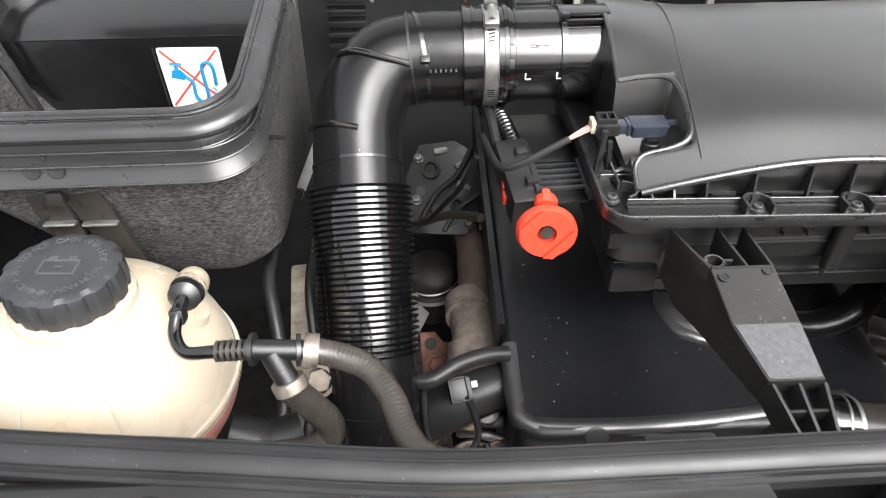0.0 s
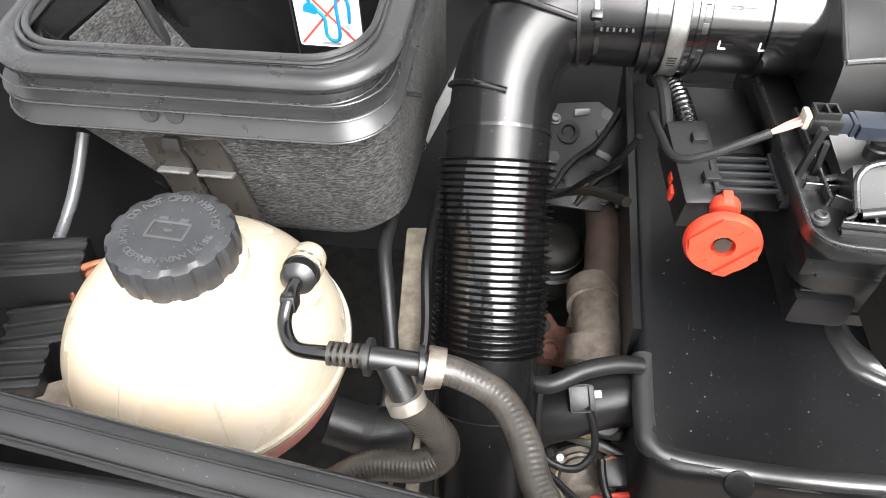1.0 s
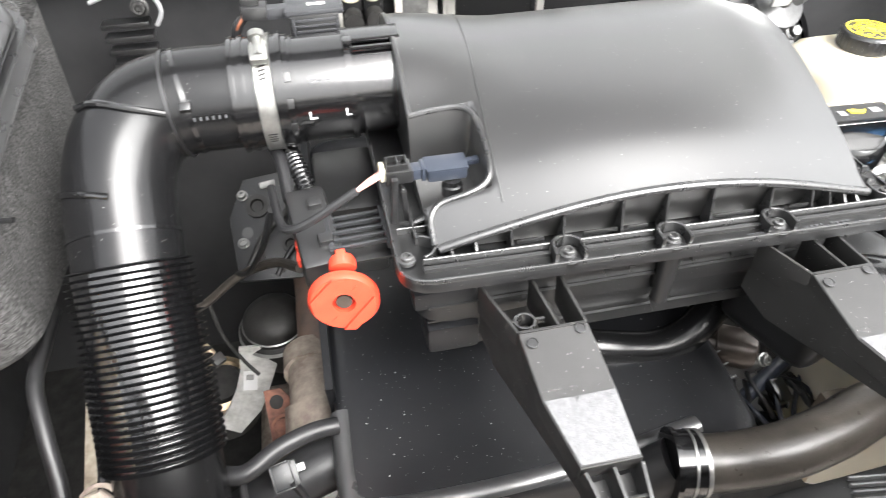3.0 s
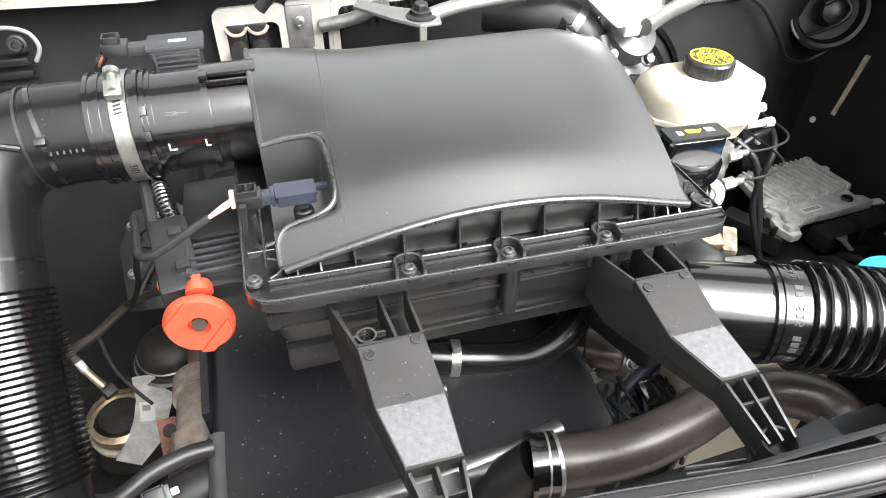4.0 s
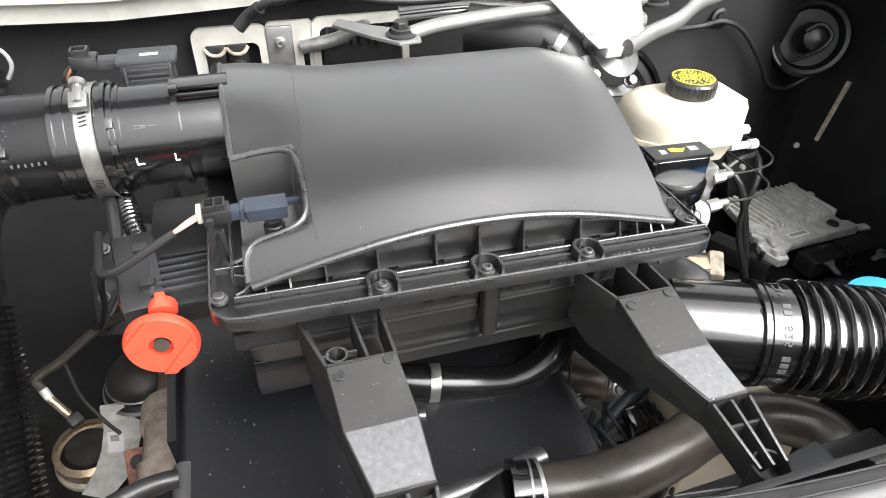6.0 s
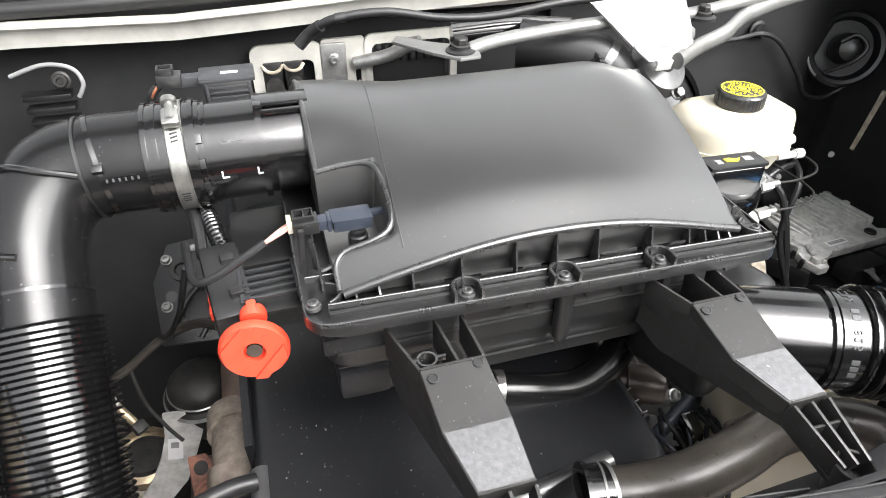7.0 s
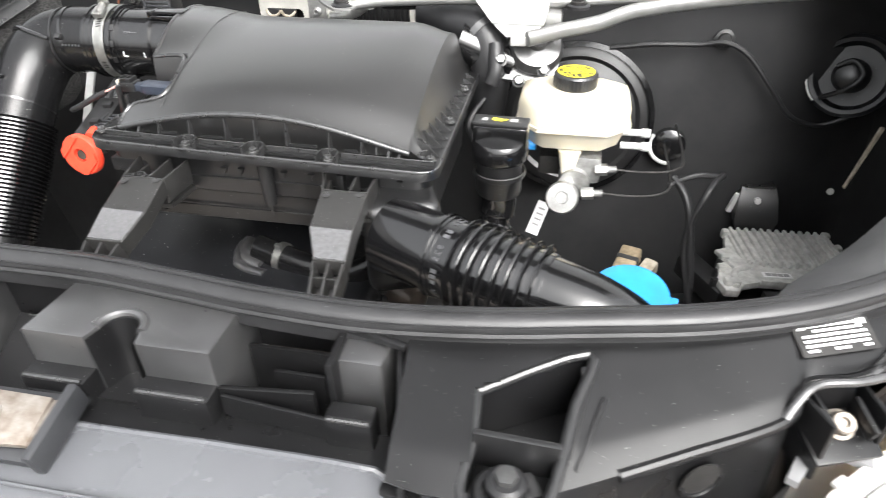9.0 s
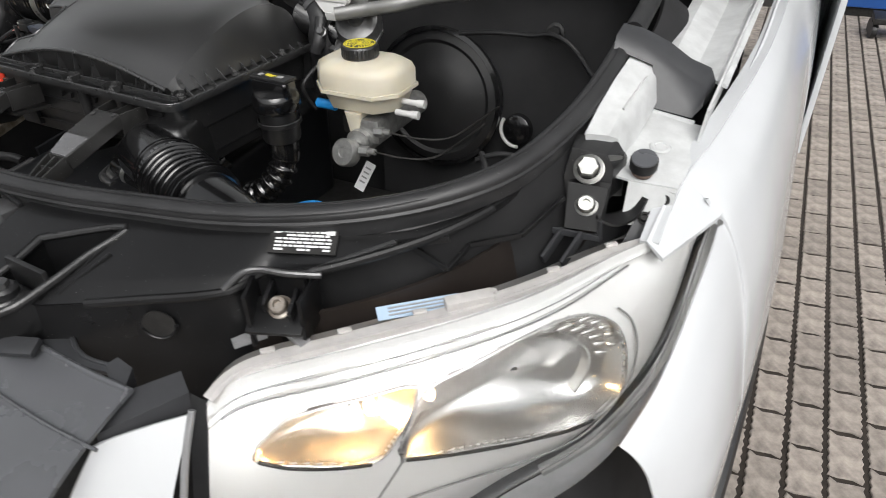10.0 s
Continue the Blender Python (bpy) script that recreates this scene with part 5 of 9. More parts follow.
for k in range(6):
    a = radians(72 + 4.5 * (k % 3))
    q = hside * math.cos(a) + hup * math.sin(a)
    part("moulded_mark", box((0.003, 0.0012, 0.0008), Matrix.Translation(H0 + HD * (0.025 + 0.006 * (k // 3)) + q * 0.0456) @ Matrix((q.cross(HD) * -1, -HD, q)).transposed().to_4x4()), M_EMBOSS, hose)
R0 = H0 + HD * 0.040
r_line = along([R0, (0.675, 0.3760, 1.2180), (0.724, 0.3610, 1.2135)], 8 * 10 + 1)
part("ribbed_middle", sweep(r_line, ring(0.0440, 44), scale=[1 + 0.17 * max(0.0, math.sin(2 * math.pi * i / 10)) ** 0.7 for i in range(len(r_line))]), M_CORR, hose, "ribbed flexible middle", smooth=60)
part("hose_bend", tube([(0.718, 0.3630, 1.214), (0.772, 0.348, 1.204), (0.812, 0.340, 1.180), (0.832, 0.335, 1.140), (0.838, 0.333, 1.05), (0.838, 0.333, 0.95)], 0.042, 36), M_GLOSS, hose)
part("outlet_box", box((0.09, 0.10, 0.12), pose(0.545, 0.475, 1.20, 0, 0, 20), 0.02, 4), M_BODY, hose)
part("breather_hole", lathe([(0.006, 0), (0.006, 0.001), (0.0, 0.001)], axis((0.606, 0.387, 1.2585), (0.05, -0.45, 0.9)), 16), M_DARK, hose)

oil = thing("oil_filler", (0.645, 0.60, 1.10), "black oil filler cap on a ribbed neck", "oil filler")
OX, OY = 0.649, 0.596
m0 = Matrix.Translation((OX, OY, 0))
part("neck", lathe([(0.028, 1.195), (0.030, 1.20), (0.030, 1.243), (0.033, 1.245), (0.033, 1.252)], m0, 36), M_BODY, oil)
part("collar", lathe([(0.033, 1.222), (0.0345, 1.223), (0.0345, 1.229), (0.033, 1.230)], m0, 36), M_BODY, oil)
part("grip", box((0.070, 0.028, 0.052), pose(OX, OY, 1.269, 0, 0, -3), 0.009, 3), M_GLOSS, oil, "black winged grip of the cap")
ocap = part("cap", lathe([(0.0345, 1.246), (0.0365, 1.250), (0.0365, 1.266), (0.033, 1.272), (0.0, 1.275)], m0, 36), M_GLOSS, oil, "ribbed black oil cap")
part("grip_top", box((0.070, 0.028, 0.005), pose(OX, OY, 1.2945, 0, 0, -3), 0.002), M_BODY, ocap)
for dx, w in ((-0.020, 0.007), (0.016, 0.010)):
    part("cap_print", box((w, 0.008, 0.0008), pose(OX + dx, OY - 0.001, 1.2974, 0, 0, -3)), M_GREYPR, ocap)
part("oil_can_symbol", plate([(-0.009, -0.002), (0.004, -0.004), (0.010, 0.003), (0.004, 0.002), (-0.003, 0.005), (-0.010, 0.004)], 0.0008, pose(OX - 0.002, OY - 0.001, 1.2971, 0, 0, -3)), M_YELLOW, ocap)
o_line = along([(OX, OY, 1.20), (OX, OY, 1.17), (OX - 0.008, OY - 0.012, 1.135), (OX - 0.035, OY - 0.03, 1.105), (OX - 0.07, OY - 0.035, 1.09)], 9 * 8 + 1)
part("ribbed_neck", sweep(o_line, ring(0.019, 24), scale=[1 + (0.25 * max(0.0, math.sin(2 * math.pi * i / 8)) ** 0.7 if i > 18 else 0.25) for i in range(len(o_line))]), M_CORR, oil, smooth=60)

brake = thing("brake_reservoir", (0.738, 0.72, 1.15), "ivory brake fluid reservoir on a cast master cylinder", "reservoir")
BX0, BX1, BY0, BY1 = 0.663, 0.813, 0.657, 0.763
def bring(ins, z, ch=0.03):
    x0, x1, y0, y1 = BX0 + ins, BX1 - ins, BY0 + ins, BY1 - ins
    c = ch - ins * 0.4
    return [(x0 + c, y0, z), (x1 - c, y0, z), (x1, y0 + c, z), (x1, y1 - c * 0.6, z), (x1 - c, y1, z), (x0 + c, y1, z), (x0, y1 - c * 0.6, z), (x0, y0 + c, z)]


body = part("tank_top", loft([bring(0.0, 1.262), bring(0.0, 1.285), bring(0.004, 1.296), bring(0.016, 1.303), bring(0.03, 1.305)]), M_RESV, brake, "ivory upper half", smooth=50)
part("tank_seam", loft([bring(-0.003, 1.256), bring(-0.003, 1.262)]), M_RESV, brake)
part("tank_bottom", loft([bring(0.03, 1.222), bring(0.012, 1.228), bring(0.003, 1.256)]), M_RESV, brake, smooth=50)
part("tank_foot", loft([[(x, y, 1.18) for x, y in rounded(0.730, 0.668, 0.742, 0.69, 0.004)], [(x, y, 1.226) for x, y in rounded(0.722, 0.664, 0.754, 0.695, 0.006)]]), M_RESV, brake)
for y, z in ((0.712, 1.240), (0.690, 1.230)):
    part("hose_stub", tube([(0.806, y, z), (0.834, y, z)], 0.005, 14, straight=True), M_WPLAST, brake)
    part("stub_cap", tube([(0.834, y, z), (0.846, y, z)], 0.0066, 14, straight=True), M_WPLAST, brake)
bc = Vector((0.736, 0.708, 1.305))
bcap = part("filler_cap", lathe([(0.032, 0.0), (0.033, 0.002), (0.033, 0.016), (0.0315, 0.0185), (0.029, 0.0195), (0.0, 0.0195)], Matrix.Translation(bc) @ Matrix.Diagonal((0.88, 0.88, 1, 1)), 96, wob=lambda a, k: 1 + (0.022 if math.cos(34 * a) > 0 and 1 <= k <= 2 else 0)), M_BODY, brake, "black ribbed cap with yellow print", smooth=28)
part("cap_print", lathe([(0.0285, 0.0198), (0.0285, 0.0203), (0.0265, 0.0203), (0.0265, 0.0198)], Matrix.Translation(bc) @ Matrix.Diagonal((0.88, 0.88, 1, 1)), 48), M_YELLOW, bcap)
part("cap_print", lathe([(0.0105, 0.0198), (0.0105, 0.0203), (0.0085, 0.0203), (0.0085, 0.0198)], Matrix.Translation(bc) @ Matrix.Diagonal((0.88, 0.88, 1, 1)), 36), M_YELLOW, bcap)
part("cap_print", lathe([(0.0055, 0.0198), (0.0055, 0.0203), (0.0, 0.0203)], Matrix.Translation(bc) @ Matrix.Diagonal((0.88, 0.88, 1, 1)), 24), M_YELLOW, bcap)
random.seed(4)
for r_, n_ in ((0.0235, 30), (0.0185, 24), (0.0140, 16)):
    for k in range(n_):
        a = 2 * math.pi * k / n_
        if random.random() < 0.8:
            part("cap_letter_bar", box((0.0016 + 0.0008 * random.random(), 0.0027, 0.0007), Matrix.Translation(bc + Vector((0.88 * r_ * math.cos(a), 0.88 * r_ * math.sin(a), 0.0200))) @ pose(0, 0, 0, 0, 0, math.degrees(a) + 90)), M_YELLOW, bcap)
cyl = part("master_cylinder", tube([(0.748, 0.66, 1.178), (0.748, 0.86, 1.178)], 0.022, 28, straight=True), M_ALU, brake, "cast aluminium master cylinder")
part("cylinder_port", lathe([(0.023, 0.0), (0.023, 0.016), (0.021, 0.019), (0.009, 0.019), (0.008, 0.017), (0.0, 0.017)], axis((0.735, 0.652, 1.162), (-0.1, -0.9, 0.42)), 28), M_ALU, cyl)
part("cylinder_block", box((0.05, 0.06, 0.04), (0.758, 0.70, 1.196), 0.006), M_ALU, cyl)
part("cylinder_block", box((0.04, 0.05, 0.03), (0.715, 0.72, 1.188), 0.006), M_DARK, cyl)
for x, y, z, dx in ((0.760, 0.648, 1.172, 0.03), (0.776, 0.672, 1.198, 0.03)):
    part("pipe_nut", tube([(x, y, z), (x + 0.016, y, z + 0.002)], 0.0085, 6, straight=True), M_ALU, cyl)
    part("pipe_nut", tube([(x + 0.016, y, z + 0.002), (x + 0.028, y, z + 0.003)], 0.0052, 12, straight=True), M_PAINTG, cyl)
    part("brake_pipe", tube([(x + 0.02, y, z + 0.003), (x + 0.07, y + 0.004, z + 0.0), (x + 0.11, y + 0.02, z - 0.001), (x + 0.125, y + 0.06, z - 0.002), (x + 0.13, y + 0.2, z - 0.01)], 0.0017, 8), M_DARK, cyl)
part("blue_switch", tube([(0.655, 0.69, 1.222), (0.690, 0.69, 1.222)], 0.0085, 14, straight=True), M_BLUE, brake, "blue level switch")
part("tag", box((0.020, 0.0015, 0.055), pose(0.70, 0.738, 1.07, -28, 20, 0)), M_WHITEP, brake, "white paper tag")
for k in range(4):
    part("tag_bar", box((0.011, 0.001, 0.003), pose(0.70, 0.738, 1.07, -28, 20, 0) @ Matrix.Translation((0, -0.0014, 0.016 - 0.009 * k))), M_GREYPR, brake)

booster = thing("brake_booster", (0.775, 0.93, 1.02), "large glossy black brake booster drum", "brake booster")
ba = axis((0.745, 0.985, 1.150), (0, -1, 0.12))
part("drum", lathe([(0.132, 0.0), (0.132, 0.03), (0.128, 0.042), (0.112, 0.046), (0.105, 0.042), (0.075, 0.050), (0.05, 0.058), (0.03, 0.060), (0, 0.060)], ba, 64), M_BODY, booster)
part("drum_rim", lathe([(0.130, 0.034), (0.1365, 0.036), (0.1365, 0.046), (0.128, 0.048)], ba, 64), M_GLOSS, booster)

# control unit with its fins, clipped over a wiring tray
EO = Vector((0.9893, 0.8605, 0.9805))
eu_ = Vector((0.988, 0.141, -0.060)).normalized()
ev_ = Vector((0.14, -0.99, 0.0))
ev_ = (ev_ - eu_ * eu_.dot(ev_)).normalized()
EM = Matrix.Translation(EO) @ Matrix((eu_, -ev_, eu_.cross(-ev_))).transposed().to_4x4() @ Matrix.Diagonal((1, -1, 1, 1))
ecu = thing("control_unit", EO + eu_ * 0.12 + ev_ * 0.05 - Vector((0, 0, 0.05)), "finned aluminium engine control unit in the wing", "control unit")
def on_ecu(x, y, z, turn=0):
    return EM @ Matrix.Diagonal((1, -1, 1, 1)) @ pose(x, -y, z, 0, 0, turn)


case = part("case", plate([(x, -y) for x, y in ((0.048, -0.033), (0.030, 0.030), (-0.010, 0.118), (-0.004, 0.146), (0.018, 0.146), (0.030, 0.128), (0.060, 0.118), (0.226, 0.122), (0.234, 0.112), (0.232, 0.096), (0.218, 0.090), (0.234, 0.0), (0.236, -0.030))], 0.014, on_ecu(0, 0, -0.014), 0.003), M_ECU, ecu, "pale cast case")
part("fin_bed", box((0.182, 0.100, 0.008), on_ecu(0.138, 0.020, 0.002), 0.003), M_ECU, case)
for k in range(13):
    x = 0.054 + 0.0138 * k
    part("fin", box((0.0056, 0.100, 0.010), on_ecu(x, 0.020, 0.007), 0.0022), M_ECU, case)
    part("fin_end", lathe([(0.0, -0.004), (0.0042, -0.003), (0.0046, 0.004), (0.003, 0.0115), (0.0, 0.0125)], on_ecu(x, 0.0715, 0), 10), M_ECU, case)
part("bed_step", box((0.030, 0.060, 0.008), on_ecu(0.032, 0.062, 0.002, 22), 0.003), M_ECU, case)
for x, y, w in ((0.044, -0.020, 0.012), (0.226, -0.028, 0.014), (0.232, 0.010, 0.010), (0.010, 0.128, 0.026), (0.018, 0.060, 0.014), (0.004, 0.090, 0.014)):
    part("lug", box((w, 0.014, 0.016), on_ecu(x, y, 0.002), 0.004), M_ECU, case)
part("corner_fold", tube([on_ecu(0.048, 0.084, 0.003) @ Vector(), on_ecu(0.030, 0.092, 0.004) @ Vector(), on_ecu(0.018, 0.112, 0.004) @ Vector(), on_ecu(0.014, 0.138, 0.002) @ Vector()], 0.005, 10), M_ECU, case)
part("type_label", box((0.048, 0.013, 0.001), on_ecu(0.094, 0.098, 0.001)), M_WHITEP, case)
for k in range(4):
    part("label_box", box((0.0085, 0.007, 0.0008), on_ecu(0.079 + 0.010 * k, 0.098, 0.0018)), M_GREYPR, case)
part("front_edge", box((0.168, 0.005, 0.010), on_ecu(0.144, 0.118, -0.001), 0.002), M_ECU, case)
part("rubber_foot", lathe([(0.0105, -0.002), (0.0105, 0.003), (0.009, 0.0045), (0, 0.005)], on_ecu(0.188, 0.096, 0.0), 24), M_RUBBER, case)
part("right_ear", box((0.030, 0.016, 0.006), on_ecu(0.240, 0.118, -0.004, -12), 0.003), M_ECU, case)
for x, w in ((0.105, 0.085), (0.195, 0.080)):
    part("connector", box((w, 0.040, 0.032), on_ecu(x, 0.148, -0.024), 0.004), M_BODY, ecu, "black multi-pin connector")
part("connector", box((0.040, 0.110, 0.036), on_ecu(-0.012, 0.080, -0.032, 22), 0.006), M_BODY, ecu, "black multi-pin connector")
for k in range(4):
    part("connector_tooth", box((0.010, 0.008, 0.016), on_ecu(0.022 - 0.012 * k, 0.040 + 0.026 * k, -0.006, 22), 0.002), M_BODY, ecu)
for x, y, a_ in ((0.089, 0.172, 66), (0.205, 0.186, 8)):
    tm = on_ecu(x, y, -0.012, a_)
    part("bracket_tab", plate([(-0.030, -0.004), (-0.006, -0.005), (0.004, -0.012), (0.016, -0.011), (0.018, 0.010), (0.004, 0.012), (-0.006, 0.005), (-0.030, 0.004)], 0.003, tm, 0.001), M_ALU, ecu, "bright stamped bracket tab")
    part("tab_hole", lathe([(0.0042, 0.0032), (0, 0.0034)], tm @ Matrix.Translation((0.008, 0, 0)), 14), M_BODY, ecu)
loom = thing("wiring_tray", (1.02, 0.72, 0.86), "black wiring loom and tray below the control unit", "wiring")
part("tray", box((0.26, 0.13, 0.05), pose(1.06, 0.735, 0.90, 0, 0, 15), 0.01), M_BODY, loom)
for k in range(5):
    part("cable", tube([(0.93 + 0.045 * k, 0.70, 0.925), (0.92 + 0.05 * k, 0.66, 0.94 + 0.01 * (k % 2)), (0.90 + 0.05 * k, 0.62, 0.90), (0.88 + 0.05 * k, 0.60, 0.80)], 0.009, 10), M_RUBBER, loom)
part("cross_cable", tube([(0.905, 0.80, 1.13), (0.93, 0.77, 1.10), (0.95, 0.74, 1.0), (0.96, 0.72, 0.9)], 0.006, 10), M_RUBBER, loom)
part("cross_cable", tube([(0.985, 0.82, 1.13), (0.955, 0.77, 1.12), (0.935, 0.75, 1.03), (0.97, 0.70, 0.9)], 0.005, 10), M_RUBBER, loom)
part("cross_cable", tube([(0.90, 0.79, 1.12), (0.94, 0.80, 1.135), (0.985, 0.815, 1.128)], 0.005, 10), M_RUBBER, loom)
part("corrugated_conduit", sweep(along([(0.72, 0.62, 0.99), (0.78, 0.60, 1.03), (0.82, 0.60, 1.0), (0.85, 0.62, 0.9)], 90), ring(0.010, 12), scale=[1 + 0.12 * (i % 3 == 0) for i in range(90)]), M_CORR, loom)

# small black bracket with a white clip on the liner, and pale clip heads
wbr = thing("liner_bracket", (1.085, 0.952, 0.99), "black moulded bracket with a pale bolt on the liner", "bracket")
part("body", loft([[(1.052 + d, 0.975, z0), (1.118 - d, 0.975, z0), (1.118 - d, y, z0), (1.052 + d, y, z0)] for d, y, z0 in ((0.004, 0.950, 1.045), (0.0, 0.935, 1.030), (-0.004, 0.915, 0.995), (0.002, 0.915, 0.975), (0.006, 0.930, 0.965))]), M_BODY, wbr, smooth=40)
part("upper_edge", box((0.052, 0.006, 0.004), (1.085, 0.948, 1.047), 0.0015), M_EDGE, wbr)
bolt((1.083, 0.934, 1.024), (0, -0.9, 0.4), 0.0055, M_WPLAST, "bolt", wbr, socket=False)
part("clip", box((0.010, 0.010, 0.040), pose(1.046, 0.945, 1.012, 0, 14, 0), 0.003), M_WPLAST, wbr, "white spring clip")
for x, y, z in ((1.196, 0.935, 1.055), (0.967, 0.965, 0.945)):
    cl_ = thing("liner_clip", (x, y, z), "small pale push clip in the liner", "clip")
    part("clip_head", lathe([(0.006, 0.0), (0.0055, 0.003), (0.0, 0.004)], axis((x, y, z), (-0.2, -1, 0.2)), 16), M_WPLAST, cl_)
relay = thing("relay_block", (0.865, 0.735, 0.96), "beige relay block on a grey bracket low in the bay", "relay")
part("body", box((0.034, 0.055, 0.030), pose(0.850, 0.735, 1.0, 12, 0, -18), 0.005), M_BRASS, relay)
part("strap", box((0.036, 0.010, 0.032), pose(0.850, 0.735, 1.0, 12, 0, -18), 0.003), M_BODY, relay)
part("body", box((0.024, 0.050, 0.024), pose(0.878, 0.718, 0.995, 16, 0, -30), 0.006), M_BEIGE, relay)
part("bracket", box((0.050, 0.040, 0.012), pose(0.872, 0.668, 0.985, 10, 0, -10), 0.003), M_ALU, relay)
# smooth inner edge of the wing liner below the seal
sk_a = along([(0.930, 0.290, 1.276), (1.000, 0.325, 1.280), (1.060, 0.370, 1.288), (1.105, 0.430, 1.300), (1.130, 0.500, 1.318), (1.138, 0.560, 1.335)], 31)
sk_b = along([(0.926, 0.305, 1.262), (0.955, 0.395, 1.222), (1.030, 0.462, 1.236), (1.078, 0.505, 1.258), (1.118, 0.525, 1.288), (1.135, 0.566, 1.325)], 31)
part("liner_edge", grid(30, 8, lambda u, v: sk_a[round(u * 30)].lerp(sk_b[round(u * 30)], v) + Vector((0, 0, 0.010 * math.sin(math.pi * v))), 0.003), M_SKIRT, wall_right, "smooth satin edge of the liner", smooth=60)

# strut dome in the wing, with its ring and cable
dome_ = thing("strut_dome", (1.14, 0.93, 1.15), "glossy black strut top behind the liner", "strut")
da = axis((1.182, 0.978, 1.246), (-0.45, -0.85, 0.3)) @ Matrix.Scale(1.05, 4)
part("cup", lathe([(0.050, -0.10), (0.060, -0.06), (0.064, 0.0), (0.063, 0.008), (0.058, 0.012), (0.052, 0.010), (0.046, -0.004), (0.0, -0.006)], da, 48), M_COVER, dome_)
# Pale arc modelled as the glossy cup's highlight on its left.
part("edge_arc", tube([da @ Vector((0.0610 * math.cos(radians(a_)), 0.0610 * math.sin(radians(a_)), 0.0115)) for a_ in range(150, 235, 8)], 0.0022, 8, 3), M_ALU, dome_, "bright arc added as the edge's highlight")
part("knob", lathe([(0.026, 0.0), (0.026, 0.02), (0.020, 0.034), (0.010, 0.040), (0, 0.041)], da, 28), M_BODY, dome_)
part("wire_loop", tube([da @ Vector(p) for p in ((-0.02, 0.01, 0.035), (0.0, 0.022, 0.04), (0.018, 0.005, 0.042), (0.005, -0.018, 0.04), (-0.03, -0.04, 0.02))], 0.004, 8), M_RUBBER, dome_)
wing_cable = thing("wing_cable", (0.97, 0.95, 1.29), "black cable clipped along the wing liner", "cable")
part("cable", tube([(0.79, 0.955, 1.282), (0.86, 0.955, 1.291), (0.93, 0.96, 1.292), (0.97, 0.955, 1.298), (1.01, 0.95, 1.28), (1.06, 0.945, 1.225), (1.10, 0.955, 1.180), (1.15, 0.96, 1.165), (1.19, 0.955, 1.185)], 0.0042, 10), M_RUBBER, wing_cable)
part("grommet", lathe([(0.016, 0), (0.016, 0.003), (0.011, 0.004), (0.009, 0.009), (0.0, 0.009)], axis((0.970, 0.968, 1.300), (0, -1, 0.1)), 24), M_BODY, wing_cable)
lamp_hole = thing("wing_grommet", (0.905, 0.93, 1.09), "oval rubber grommet with bright edge in liner", "grommet")
ga = axis((0.915, 0.955, 1.115), (-0.1, -1, 0.15))
part("plug", lathe([(0.03, 0.0), (0.028, 0.012), (0.02, 0.016), (0.0, 0.016)], ga, 28), M_GLOSS, lamp_hole)
part("edge", tube([ga @ Vector((0.033 * math.cos(radians(a)), 0.033 * math.sin(radians(a)), 0.010)) for a in range(150, 290, 10)], 0.0035, 8, 3), M_WPLAST, lamp_hole)

washer = thing("washer_filler", (0.82, 0.45, 1.10), "bright blue washer fluid cap on a black neck", "washer cap")
wa = axis((0.815, 0.424, 1.172), (-0.05, -0.25, 0.96))
part("cap", lathe([(0.041, 0.0), (0.043, 0.002), (0.043, 0.006), (0.038, 0.009), (0.020, 0.011), (0, 0.011)], wa, 40), M_BLUE, washer, "blue flip cap")
part("cap_tab", box((0.018, 0.02, 0.006), wa @ Matrix.Translation((0.042, 0, 0.003)), 0.002), M_BLUE, washer)
part("neck", lathe([(0.022, -0.35), (0.022, -0.02), (0.034, 0.0)], wa, 28), M_BODY, washer)

# wiper linkage over the bulkhead
wiper = thing("wiper_linkage", (0.55, 0.80, 1.36), "silver-painted wiper linkage with bolts", "wiper linkage")
def flat_rod(pts, w, h, name="rod"):
    return part(name, sweep(smooth_path(pts, 8), [(w * math.cos(a), h * math.sin(a)) for a in (2 * math.pi * i / 14 for i in range(14))], up=(0, 0, 1)), M_PAINTG, wiper)


flat_rod([(0.40, 0.775, 1.382), (0.45, 0.79, 1.386), (0.58, 0.803, 1.390), (0.70, 0.81, 1.388), (0.86, 0.84, 1.395), (1.10, 0.875, 1.405)], 0.009, 0.008, "drive_tube")
flat_rod([(0.665, 0.75, 1.352), (0.71, 0.775, 1.358), (0.76, 0.792, 1.366), (0.82, 0.825, 1.378), (0.95, 0.86, 1.39), (1.12, 0.89, 1.40)], 0.008, 0.011, "link_tube")
part("crank_plate", plate([(0.325, 0.83), (0.335, 0.85), (0.365, 0.82), (0.415, 0.785), (0.41, 0.755), (0.385, 0.752), (0.36, 0.78)], 0.004, Matrix.Translation((0, 0, 1.378)), 0.001), M_PAINTG, wiper)
for x, y, z in ((0.392, 0.775, 1.382), (0.73, 0.806, 1.384)):
    part("bush", lathe([(0.017, 0), (0.017, 0.004), (0.013, 0.006), (0.013, 0.008)], Matrix.Translation((x, y, z - 0.002)), 28), M_RUBBER, wiper)
    bolt((x, y, z + 0.006), (0, -0.1, 1), 0.008, M_DARK, "bolt", wiper, socket=False)
part("pivot_housing", box((0.05, 0.035, 0.03), (0.685, 0.80, 1.365), 0.008), M_ALU, wiper)
motor = thing("wiper_motor", (0.66, 0.80, 1.27), "cast aluminium wiper motor on its bracket", "wiper motor")
